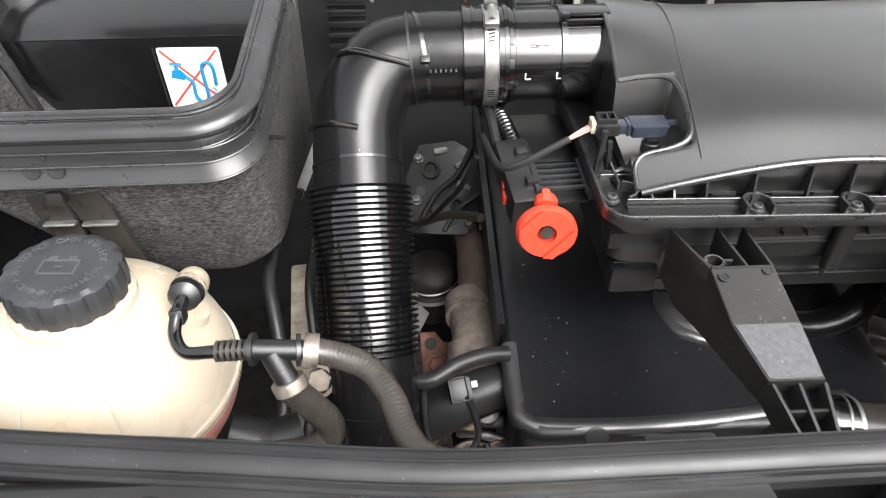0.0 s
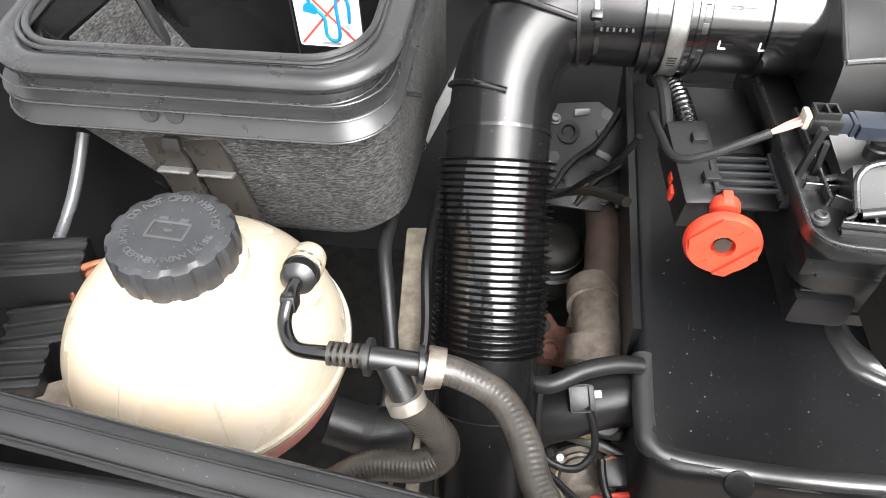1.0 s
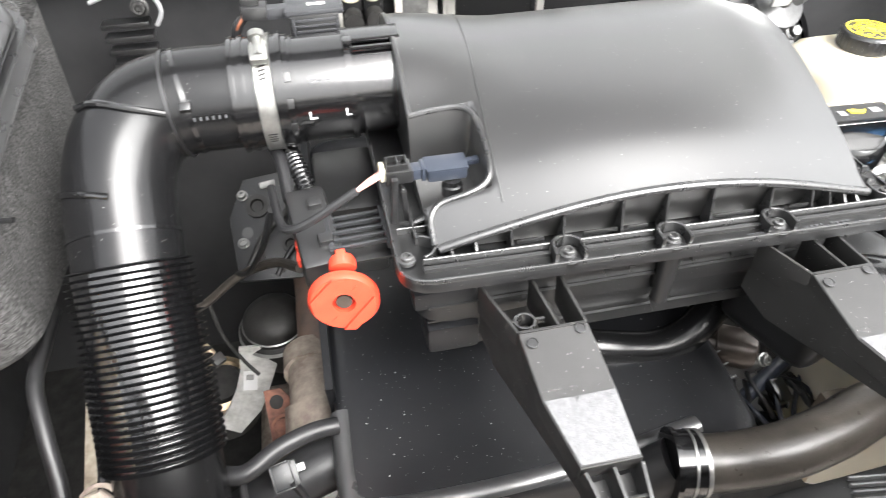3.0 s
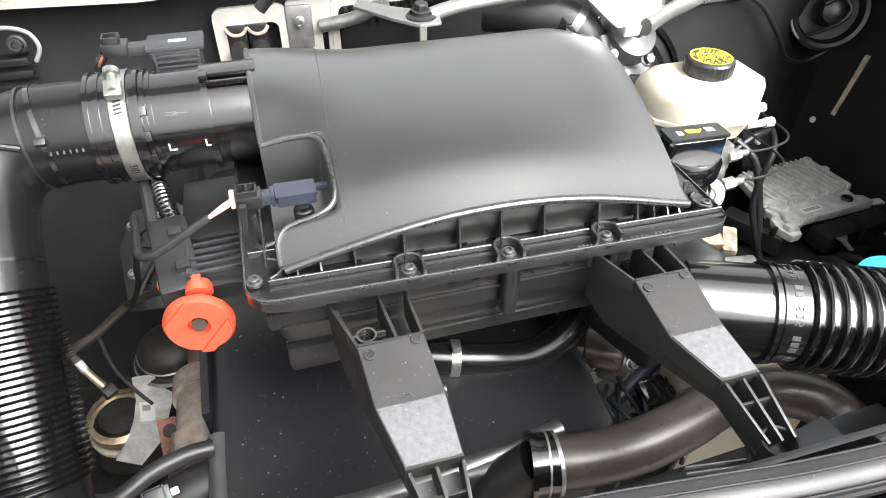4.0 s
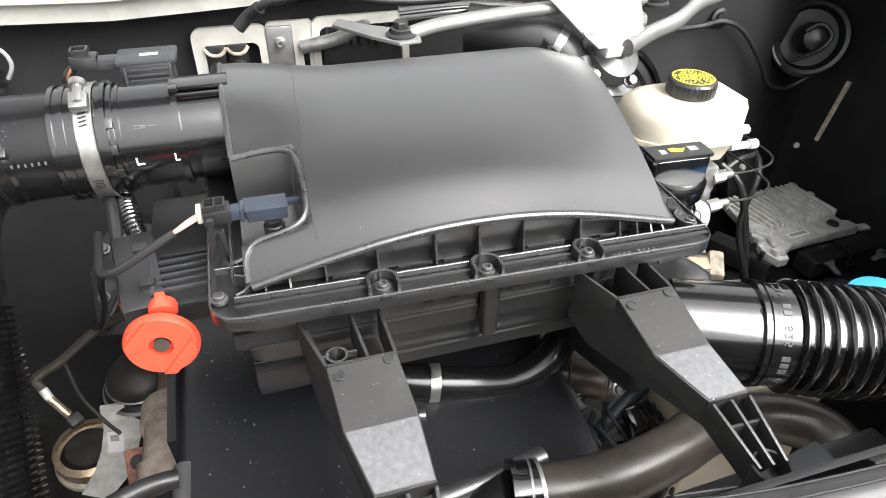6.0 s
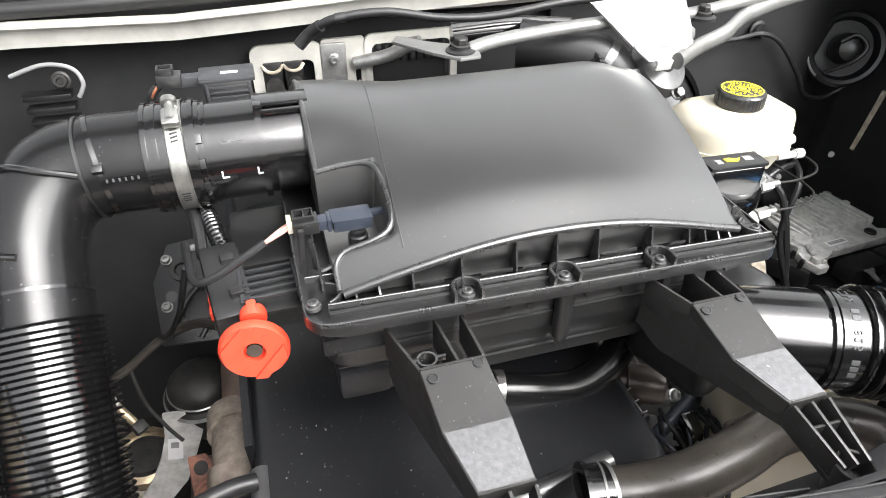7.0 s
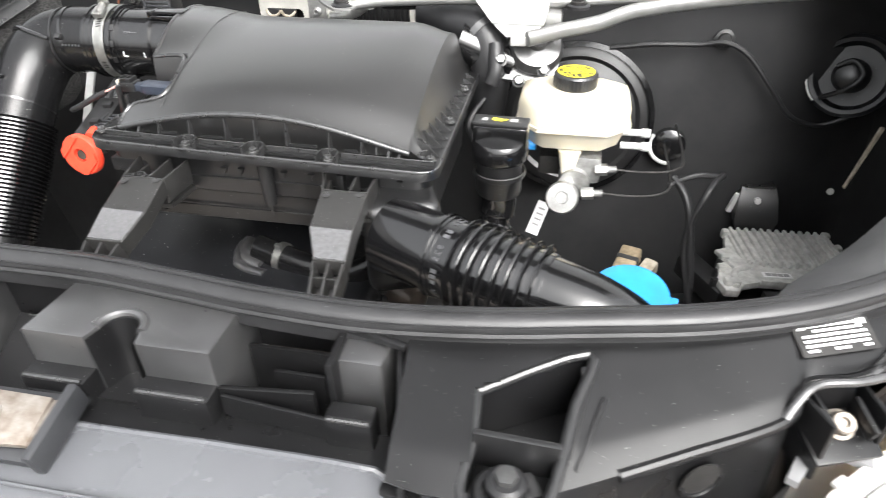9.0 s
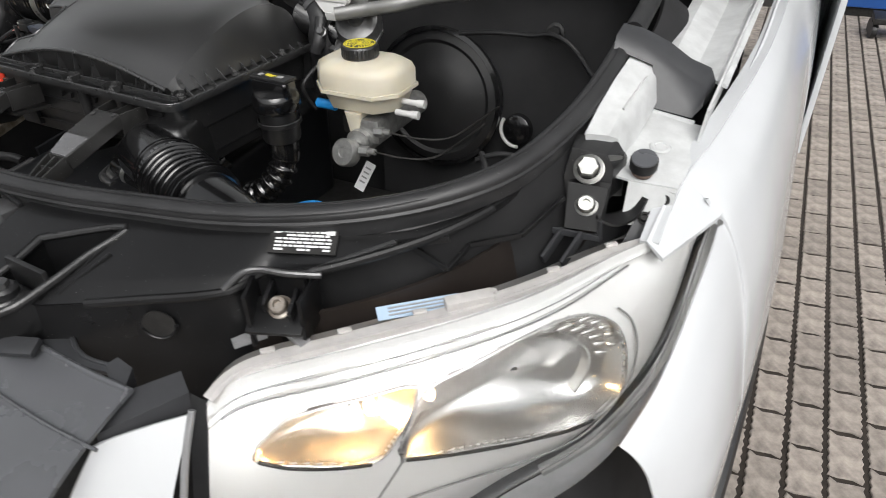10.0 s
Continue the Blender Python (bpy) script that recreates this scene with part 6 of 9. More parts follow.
part("gearbox", lathe([(0.040, 0), (0.042, 0.01), (0.036, 0.022), (0.014, 0.026), (0.012, 0.034), (0, 0.034)], axis((0.672, 0.808, 1.318), (0.2, -0.7, 0.7)), 36), M_SCREW, motor)
part("bracket", plate([(-0.04, -0.03), (0.035, -0.045), (0.055, 0.01), (0.03, 0.04), (-0.03, 0.03)], 0.006, axis((0.662, 0.80, 1.305), (0.15, -0.7, 0.7)), 0.002), M_SCREW, motor)
part("motor_can", tube([(0.64, 0.80, 1.30), (0.56, 0.79, 1.335)], 0.028, 28, straight=True), M_GLOSS, motor)
for x, y, z in ((0.628, 0.757, 1.318), (0.655, 0.765, 1.285), (0.69, 0.77, 1.30)):
    bolt((x, y, z), (0.1, -0.8, 0.6), 0.007, M_SCREW, "bolt", motor, socket=False)
part("rubber_mount", tube([(0.618, 0.775, 1.335), (0.622, 0.755, 1.305), (0.616, 0.75, 1.285)], 0.011, 14), M_RUBBER, motor)
part("motor_lead", tube([(0.64, 0.79, 1.29), (0.60, 0.76, 1.25), (0.585, 0.74, 1.22), (0.60, 0.75, 1.18)], 0.004, 8), M_RUBBER, motor)
shield = thing("water_shield", (0.64, 0.79, 1.33), "white plastic drip shield folded over the linkage", "shield")
part("sheet", loft([[(0.565, 0.80, 1.415), (0.690, 0.80, 1.420), (0.690, 0.806, 1.420), (0.565, 0.806, 1.415)],
                    [(0.59, 0.782, 1.390), (0.690, 0.772, 1.388), (0.690, 0.778, 1.386), (0.59, 0.788, 1.388)],
                    [(0.612, 0.768, 1.368), (0.686, 0.758, 1.370), (0.686, 0.764, 1.368), (0.612, 0.774, 1.366)],
                    [(0.634, 0.762, 1.350), (0.668, 0.755, 1.354), (0.668, 0.761, 1.352), (0.634, 0.768, 1.348)]]), M_WPLAST, shield, smooth=20)
part("fold", span((0.612, 0.767, 1.3695), (0.686, 0.757, 1.3715), 0.003, 0.005, 0.001), M_WPLAST, shield)
part("tab", box((0.022, 0.004, 0.014), pose(0.652, 0.757, 1.346, 15), 0.002), M_WPLAST, shield)
wcable = thing("wiper_cable", (0.40, 0.88, 1.38), "black sheathed cable along the cowl", "cable")
part("cable", tube([(0.235, 0.905, 1.372), (0.245, 0.895, 1.385), (0.27, 0.885, 1.398), (0.33, 0.88, 1.402), (0.40, 0.87, 1.392), (0.47, 0.865, 1.391), (0.56, 0.86, 1.402), (0.68, 0.86, 1.405), (0.85, 0.87, 1.412)], 0.0052, 12), M_RUBBER, wcable)
part("cable_end", tube([(0.222, 0.905, 1.362), (0.236, 0.903, 1.376), (0.25, 0.893, 1.388)], 0.0078, 12), M_RUBBER, wcable)
part("tape", tube([(0.268, 0.8855, 1.3975), (0.280, 0.884, 1.399)], 0.0063, 12, straight=True), M_BODY, wcable)

# painted plate with cut-outs on the bulkhead
plate_ = thing("bulkhead_plate", (0.26, 0.985, 1.26), "cream painted bulkhead plate with cut-outs", "plate")
PY = 0.978


def frame_ring(outer, inner, y, d, name="frame", mtl=None):
    """An upright plate with a rounded opening. outer, inner: x0, z0, x1, z1 and the corner's radius."""
    o_, i_ = rounded(*outer, 5), rounded(*inner, 5)
    r4 = [[(x, y_, z) for x, z in p] for p, y_ in ((o_, y + d), (o_, y), (i_, y), (i_, y + d))]
    return part(name, loft(r4 + [r4[0]], caps=False), mtl or M_CREAM, plate_)


frame_ring((0.160, 1.215, 0.258, 1.3435, 0.014), (0.1745, 1.230, 0.2445, 1.3205, 0.010), PY - 0.004, 0.007)
frame_ring((0.256, 1.215, 0.318, 1.3445, 0.006), (0.302, 1.225, 0.310, 1.3150, 0.003), PY - 0.002, 0.006)
frame_ring((0.316, 1.215, 0.452, 1.3465, 0.012), (0.326, 1.225, 0.442, 1.3330, 0.010), PY - 0.004, 0.007)
part("dark_recess", box((0.108, 0.006, 0.10), (0.384, PY + 0.012, 1.282), 0.002), M_BODY, plate_)
for k in range(9):
    part("recess_rib", box((0.006, 0.010, 0.030), (0.337 + 0.012 * k, PY + 0.006, 1.318), 0.001), M_BODY, plate_)
part("metal_tab", box((0.035, 0.004, 0.06), (0.272, PY - 0.004, 1.310), 0.003), M_ALU, plate_)
bolt((0.272, PY - 0.007, 1.318), (0, -1, 0), 0.006, M_ALU, "bolt", plate_)
for x in (0.188, 0.216):
    part("opening", box((0.026, 0.008, 0.030), (x, PY - 0.002, 1.306), 0.003), M_BODY, plate_)
    part("wire_clip", tube([(x - 0.014, PY - 0.006, 1.317), (x - 0.008, PY - 0.010, 1.311), (x, PY - 0.011, 1.309), (x + 0.008, PY - 0.010, 1.311), (x + 0.014, PY - 0.006, 1.317)], 0.0024, 8), M_BEIGE, plate_)
    part("pipe_end", tube([(x, PY + 0.02, 1.288), (x, PY - 0.03, 1.288)], 0.012, 20, straight=True), M_DARK, plate_)
part("hose_stub", tube([(0.30, 0.97, 1.31), (0.345, 0.955, 1.322), (0.37, 0.94, 1.338), (0.385, 0.93, 1.345)], 0.009, 14), M_ALU, plate_)
part("ribbed_pipe", tube([(0.42, 0.90, 1.36), (0.50, 0.89, 1.365), (0.58, 0.88, 1.36)], 0.016, 16), M_CORR, plate_)
blackpipe = thing("turbo_outlet_hose", (0.60, 0.80, 1.30), "thick black rubber hose with steel clamp behind the housing", "hose")
part("hose_body", tube([(0.50, 0.86, 1.355), (0.56, 0.825, 1.35), (0.60, 0.80, 1.335), (0.61, 0.79, 1.28), (0.60, 0.80, 1.2)], 0.030, 24), M_RUBBER, blackpipe)
part("clamp", tube([(0.590, 0.806, 1.341), (0.598, 0.801, 1.336)], 0.0325, 28, straight=True), M_SCREW, blackpipe)
# bonnet-hinge bracket at the left of the bulkhead
hinge = thing("cable_bracket", (-0.06, 0.93, 1.30), "cream bracket with black ribbed pad on the bulkhead", "bracket")
part("wire_frame", tube([(-0.115, 0.94, 1.345), (-0.075, 0.935, 1.357), (-0.045, 0.93, 1.352), (-0.036, 0.925, 1.335), (-0.045, 0.925, 1.318)], 0.0026, 10), M_TRIMG, hinge)
bolt((-0.060, 0.932, 1.338), (0, -1, 0.2), 0.008, M_DARK, "bolt", hinge)
for k in range(5):
    part("rib", box((0.055, 0.02, 0.007), (-0.082, 0.94, 1.318 - 0.016 * k), 0.002), M_BODY, hinge)
wedge = thing("support_rod", (1.2, 0.90, 1.085), "cream tapered plastic rod standing before the liner", "rod")
part("rod", loft([[(x + w, y + d, z) for w, d in ((-k, -0.004), (k, -0.004), (k, 0.004), (-k, 0.004))] for x, y, z, k in ((1.221, 0.900, 1.192, 0.0022), (1.199, 0.900, 1.082, 0.0011))]), M_BEIGE, wedge)


# ---- front panel behind the grille ----
panel = thing("front_panel", (0.30, 0.17, 1.16), "black moulded plastic front panel with arched recesses", "front panel", kind="structure")
part("recess_floor", box((1.30, 0.15, 0.012), (0.0, 0.185, 1.176), 0.003), M_PANEL, panel)
part("recess_front", box((1.30, 0.012, 0.14), (0.0, 0.118, 1.142), 0.003), M_PANEL, panel)
part("recess_wall", box((1.30, 0.006, 0.06), (0.0, 0.245, 1.245), 0.002), M_PANEL, panel)


def arch(cx, w, y0, y1):
    """A notch with a round head, from the front edge y0 up to y1."""
    r = w / 2
    return [(cx - r - 0.004, y0)] + [(cx + r * math.cos(radians(a)), y1 - r + r * math.sin(radians(a))) for a in range(180, -1, -20)] + [(cx + r + 0.004, y0)]


def block(x0, x1, notches, y0=0.166, y1=0.246, top=1.275, left=0.0, right=-0.012):
    poly = [(x0, y0)]
    for cx, head_ in notches:
        poly += arch(cx, 0.037, y0, head_)
    poly += [(x1, y0), (x1 + right, y1), (x0 + left, y1)]
    # Same plastic as the recesses; the paler colour paints sky sheen on the tops.
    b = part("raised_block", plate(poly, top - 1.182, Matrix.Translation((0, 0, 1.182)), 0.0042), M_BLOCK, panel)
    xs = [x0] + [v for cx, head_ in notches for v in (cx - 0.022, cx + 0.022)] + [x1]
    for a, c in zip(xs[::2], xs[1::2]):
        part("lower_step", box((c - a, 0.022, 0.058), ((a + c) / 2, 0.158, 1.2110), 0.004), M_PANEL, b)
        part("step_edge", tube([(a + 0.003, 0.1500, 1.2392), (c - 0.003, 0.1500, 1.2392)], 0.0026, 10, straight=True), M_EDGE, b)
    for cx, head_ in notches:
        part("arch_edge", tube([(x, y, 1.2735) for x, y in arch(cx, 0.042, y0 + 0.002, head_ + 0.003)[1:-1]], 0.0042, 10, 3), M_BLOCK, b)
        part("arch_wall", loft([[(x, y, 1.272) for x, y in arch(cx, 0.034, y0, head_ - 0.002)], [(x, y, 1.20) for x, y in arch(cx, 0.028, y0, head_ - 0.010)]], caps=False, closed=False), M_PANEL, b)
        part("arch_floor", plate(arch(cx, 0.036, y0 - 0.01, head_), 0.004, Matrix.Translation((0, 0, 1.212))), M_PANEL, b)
        part("arch_plug", lathe([(0.006, 0.0), (0.006, 0.003), (0.0, 0.004)], Matrix.Translation((cx + 0.008, head_ - 0.014, 1.216)), 16), M_BODY, b)
    return b


block(-0.46, 0.228, [(-0.36, 0.206), (-0.11, 0.206), (0.149, 0.205)])
block(0.303, 0.472, [(0.384, 0.199)], left=0.006, right=0.0)
block(0.567, 0.606, [], y0=0.184, top=1.268, right=0.006)
part("recess_slope", grid(8, 12, lambda u, v: (0.224 + 0.082 * u, 0.236 - 0.096 * v, 1.222 - 0.036 * v - 0.006 * math.sin(math.pi * v)), 0.004), M_PANEL, panel)
part("recess_crease", tube([(0.238, 0.232, 1.224), (0.298, 0.232, 1.224)], 0.0012, 8, straight=True), M_EDGE, panel)
part("recess_lip", span((0.472, 0.168, 1.209), (0.552, 0.174, 1.211), 0.005, 0.056, 0.0015), M_PANEL, panel)
part("recess_lip", span((0.475, 0.162, 1.207), (0.572, 0.153, 1.207), 0.004, 0.056, 0.0015), M_PANEL, panel)
part("recess_lip", box((0.085, 0.004, 0.060), (0.52, 0.215, 1.2115), 0.001), M_PANEL, panel)
part("recess_lip", box((0.045, 0.004, 0.054), (0.53, 0.195, 1.2085), 0.001), M_PANEL, panel)
part("pocket_wall", box((0.006, 0.06, 0.05), (0.568, 0.20, 1.25), 0.002), M_PANEL, panel)
part("pocket_ridge", span((0.566, 0.211, 1.279), (0.622, 0.200, 1.275), 0.006, 0.006, 0.002), M_PANEL, panel)
part("recess_side", grid(10, 6, lambda u, v: (0.612 + 0.030 * u + 0.002 * v, 0.226 - 0.126 * u, 1.268 - 0.026 * u - (0.095 - 0.02 * u) * v), 0.004), M_PANEL, panel)
part("lower_apron", box((0.30, 0.05, 0.012), (0.47, 0.14, 1.206), 0.003), M_PANEL, panel)
part("lower_lip", box((0.055, 0.006, 0.010), (0.335, 0.148, 1.222), 0.002), M_PANEL, panel)

# the smooth right-hand part of the panel
EDGE_R = [(0.630, 0.100, 1.245), (0.66, 0.096, 1.244), (0.71, 0.100, 1.242), (0.75, 0.120, 1.238), (0.83, 0.160, 1.243), (0.905, 0.200, 1.249), (0.925, 0.234, 1.256), (0.97, 0.245, 1.262), (1.03, 0.295, 1.272), (1.075, 0.345, 1.282), (1.105, 0.40, 1.292), (1.126, 0.48, 1.31), (1.135, 0.56, 1.335)]
EDGE_S = [(0.622, 0.222, 1.272), (0.66, 0.226, 1.272), (0.71, 0.233, 1.273), (0.75, 0.240, 1.274), (0.83, 0.253, 1.276), (0.905, 0.274, 1.279), (0.945, 0.290, 1.281), (0.99, 0.314, 1.284), (1.04, 0.348, 1.29), (1.085, 0.395, 1.298), (1.115, 0.45, 1.308), (1.135, 0.52, 1.325), (1.145, 0.60, 1.345)]
er, es = along(EDGE_R, 121), along(EDGE_S, 121)
POCKET = [(0.682, 0.176), (0.762, 0.220), (0.754, 0.175), (0.747, 0.134), (0.738, 0.100), (0.718, 0.083), (0.696, 0.083), (0.681, 0.102), (0.684, 0.137)]
def inside(x, y, poly):
    hit_ = False
    for (x0, y0), (x1, y1) in zip(poly, poly[1:] + poly[:1]):
        if (y0 > y) != (y1 > y) and x < x0 + (x1 - x0) * (y - y0) / (y1 - y0):
            hit_ = not hit_
    return hit_


def holed(bm_, poly):
    """Opens the sheet where a pocket is sunk into it."""
    gone = [f for f in bm_.faces if inside(f.calc_center_median().x, f.calc_center_median().y, poly)]
    bmesh.ops.delete(bm_, geom=gone, context="FACES")
    return bm_


def panel_at(i, v):
    """The panel's skin: proud beside the pocket, hollow towards the wing."""
    rise = 0.004 - 0.015 * smoothstep(45, 75, i) * (1 - smoothstep(92, 112, i))
    return er[i].lerp(es[i], v) + Vector((0, 0, rise * min(1.0, 1.7 * math.sin(math.pi * v))))


wing_panel = part("smooth_panel", holed(grid(120, 28, lambda u, v: panel_at(round(u * 120), v), 0.003), POCKET), M_PANEL, panel)
part("front_edge", sweep(er[26:92], [(0.005 * math.cos(a), 0.005 * math.sin(a)) for a in (2 * math.pi * i / 10 for i in range(10))]), M_PANEL, wing_panel)
part("bracket_rim", tube([(0.905, 0.200, 1.252), (0.918, 0.214, 1.266), (0.932, 0.224, 1.268), (0.958, 0.232, 1.266), (0.985, 0.246, 1.263)], 0.0035, 10, 5), M_BLOCK, wing_panel)
part("front_face", grid(40, 5, lambda u, v: er[round(16 + u * 44)] + Vector((0.004 * v, -0.006 * v, -0.13 * v)), 0.003), M_PANEL, wing_panel)
part("face_hole", lathe([(0.016, 0), (0.016, 0.0015), (0.0, 0.0015)], axis((0.848, 0.163, 1.218), (0.45, -0.89, 0)), 28), M_DARK, wing_panel)
part("face_hole_edge", tube([axis((0.848, 0.163, 1.218), (0.45, -0.89, 0)) @ Vector((0.0165 * math.cos(radians(a)), 0.0165 * math.sin(radians(a)), 0.002)) for a in range(190, 360, 12)], 0.0018, 8, 3), M_PANEL, wing_panel)
part("bracket_wall", box((0.004, 0.05, 0.06), pose(0.925, 0.215, 1.228, 0, 0, 25), 0.001), M_PANEL, wing_panel)
part("bracket_wall", box((0.004, 0.045, 0.05), pose(0.975, 0.235, 1.228, 0, 0, 15), 0.001), M_PANEL, wing_panel)
part("bracket_floor", box((0.055, 0.04, 0.006), pose(0.952, 0.215, 1.225, 20, 0, 20), 0.002), M_PANEL, wing_panel)
bolt((0.952, 0.220, 1.232), (0.1, -0.5, 0.86), 0.0088, M_LATCH, "bolt", wing_panel, "yellow-passivated bolt")
for x, y, a_ in ((0.927, 0.196, 58), (0.968, 0.216, -18)):
    part("bracket_clip", loft([[(x + d * math.cos(radians(a_)) - w * math.sin(radians(a_)), y + d * math.sin(radians(a_)) + w * math.cos(radians(a_)), z) for d, w in ((-0.016, -0.004), (0.016, -0.006), (0.016, 0.006), (-0.016, 0.004))] for z in (1.200, 1.207)]), M_TRIMG, wing_panel, "light grey wedge clip")
for x in (0.938, 0.968):
    part("bracket_lug", box((0.004, 0.030, 0.014), pose(x, 0.222, 1.240, 15, 0, 18), 0.001), M_PANEL, wing_panel)
part("panel_rib", span((0.972, 0.243, 1.262), (1.03, 0.31, 1.272), 0.007, 0.010, 0.003), M_BLOCK, wing_panel)
part("panel_rib", span((1.03, 0.31, 1.272), (1.075, 0.335, 1.276), 0.005, 0.008, 0.002), M_PANEL, wing_panel)
for p, q in (((1.04, 0.325, 1.262), (1.075, 0.33, 1.242)), ((1.075, 0.33, 1.242), (1.085, 0.36, 1.256)), ((1.085, 0.36, 1.256), (1.125, 0.40, 1.255)), ((1.125, 0.40, 1.255), (1.15, 0.46, 1.275))):
    part("panel_rib", span(p, q, 0.004, 0.006, 0.001), M_PANEL, wing_panel)
for a, b in (((0.752, 0.135, 1.246), (0.763, 0.200, 1.268)), ((0.757, 0.132, 1.244), (0.775, 0.186, 1.264))):
    part("panel_crease", span(a, b, 0.004, 0.005, 0.0015), M_PANEL, wing_panel)
# well between the panel and the lamp
well = solo("lamp_well", grid(30, 6, lambda u, v: er[round(40 + u * 80)].lerp(Vector((0.93 + 0.33 * u, 0.19 + 0.36 * u, 1.16 + 0.03 * u)), v) - Vector((0, 0, 0.05 + 0.03 * math.sin(v * 3.1))), 0.004), M_BROWN,
            "dark brown-black well beside the headlamp", "well", kind="structure")

# stickers on the panel
stick = thing("caution_sticker", (0.118, 0.19, 1.276), "yellow caution sticker with black print on the panel", "sticker")
sm = pose(0.064, 0.192, 1.2772, 0, 0, -1)
part("paper", plate(rounded(-0.042, -0.017, 0.042, 0.017, 0.002), 0.0006, sm), M_STICK, stick)
part("inner_field", plate(rounded(-0.039, -0.0135, 0.039, 0.0135, 0.002), 0.0004, sm @ Matrix.Translation((0, 0, 0.0005))), M_STICKIN, stick, "pale yellow field inside an amber border")
for k in range(5):
    bx = -0.029 + 0.0145 * k
    part("print_bar", box((0.0085, 0.0016, 0.0004), sm @ Matrix.Translation((bx, 0.0075, 0.0012))), M_DARK, stick)
    part("print_bar", box((0.0060, 0.0050, 0.0004), sm @ Matrix.Translation((bx, 0.0005 * (k % 2), 0.0012)) @ pose(0, 0, 0, 0, 0, 35 * k)), M_DARK, stick)
    part("print_bar", box((0.0100, 0.0012, 0.0004), sm @ Matrix.Translation((bx, -0.0085, 0.0012))), M_GREYPR, stick)
info = thing("info_sticker", (0.952, 0.27, 1.27), "black information sticker with white printed lines", "sticker")
iu, iv = min(((i, j / 20) for i in range(50, 105) for j in range(21)), key=lambda q: (panel_at(*q).to_2d() - Vector((0.9505, 0.2700))).length)
i_n = (panel_at(iu + 3, iv) - panel_at(iu - 3, iv)).cross(panel_at(iu, iv + 0.08) - panel_at(iu, iv - 0.08)).normalized()
i_n = i_n if i_n.z > 0 else -i_n
i_x = Vector((math.cos(radians(21)), math.sin(radians(21)), 0))
i_x = (i_x - i_n * i_n.dot(i_x)).normalized()
im = Matrix.Translation(panel_at(iu, iv) + i_n * 0.0065) @ Matrix((i_x, i_n.cross(i_x), i_n)).transposed().to_4x4() @ Matrix.Diagonal((0.86, 0.82, 1, 1))
part("film", plate(rounded(-0.039, -0.017, 0.039, 0.017, 0.002), 0.0006, im), M_DARK, info)
random.seed(7)
for r_ in range(6):
    x = -0.033
    while x < 0.030:
        w = 0.005 + 0.012 * random.random()
        w = min(w, 0.033 - x)
        if random.random() < 0.88:
            part("print_bar", box((w - 0.0015, 0.0026, 0.0004), im @ Matrix.Translation((x + w / 2, 0.012 - 0.0048 * r_, 0.0009))), M_WHITEP, info)
        x += w
part("warning_triangle", plate([(-0.004, 0), (0.004, 0), (0, 0.007)], 0.0004, im @ Matrix.Translation((-0.031, 0.0095, 0.0007))), M_WHITEP, info)
part("symbol", box((0.010, 0.006, 0.0004), im @ Matrix.Translation((0.030, 0.012, 0.0009))), M_WHITEP, info)

# adjustable rubber bonnet stops
def bonnet_stop(x, y, z):
    o = thing("bonnet_stop", (x, y, z - 0.01), "black bonnet buffer screwed into an eyelet on the panel", "buffer")
    rim_ = [(px_, py_, 1.240 + 0.22 * (py_ - 0.09) + 0.004) for px_, py_ in POCKET]
    loop_ = rim_ + rim_[:1]
    part("pocket_rim", tube(loop_, 0.0042, 10, 4, ), M_BODY, o, "rounded rim of the pocket")
    part("pocket_floor", plate(POCKET, 0.004, Matrix.Translation((0, 0, z - 0.030)), 0.001), M_PANEL, o)
    part("pocket_wall", loft([rim_, [(p_[0], p_[1], z - 0.030) for p_ in rim_]], caps=False), M_PANEL, o)
    part("cross_rib", span((0.685, 0.137, z + 0.012), (0.746, 0.134, z + 0.012), 0.006, 0.034, 0.002), M_BODY, o)
    part("eyelet_disc", plate([(x + 0.024 * math.cos(a), y + 0.024 * math.sin(a)) for a in (2 * math.pi * i / 28 for i in range(28))], 0.030, Matrix.Translation((0, 0, z - 0.029)), 0.001), M_PANEL, o)
    part("eyelet", lathe([(0.020, 0.0), (0.020, 0.007), (0.018, 0.009), (0.014, 0.009), (0.013, 0.002), (0.0, 0.002)], Matrix.Translation((x, y, z)), 36), M_BODY, o)
    part("stem", lathe([(0.010, -0.004), (0.010, 0.008), (0.0135, 0.009), (0.014, 0.015), (0.011, 0.018), (0.0, 0.018)], Matrix.Translation((x + 0.002, y + 0.002, z)), 28), M_RUBBER, o)
    part("hexagon", lathe([(0.008, 0.018), (0.008, 0.023), (0.0, 0.024)], Matrix.Translation((x + 0.002, y + 0.002, z)), 6), M_SCREW, o)
    part("spring_tab", box((0.012, 0.02, 0.003), pose(x + 0.018, y + 0.008, z + 0.006, 0, 15, 30), 0.001), M_BODY, o)
    part("front_clip", box((0.04, 0.02, 0.008), pose(x + 0.03, y - 0.02, z - 0.03, 15, 0, 20), 0.003), M_TRIM, o)
    return o


bonnet_stop(0.709, 0.108, 1.238)

# bonnet lock striker plate
latch = thing("lock_plate", (0.25, 0.11, 1.22), "worn zinc bonnet-lock plate with a punched hole", "lock")
lm = pose(0.268, 0.108, 1.234, 12, 0, 1) @ Matrix.Diagonal((0.93, 0.93, 1, 1))
body_ = part("plate_body", plate([(-0.085, -0.022), (-0.083, 0.012), (-0.055, 0.022), (-0.01, 0.024), (0.09, 0.022), (0.095, -0.022), (0.03, -0.026), (-0.05, -0.024)], 0.006, lm, 0.0018), M_LATCH, latch)
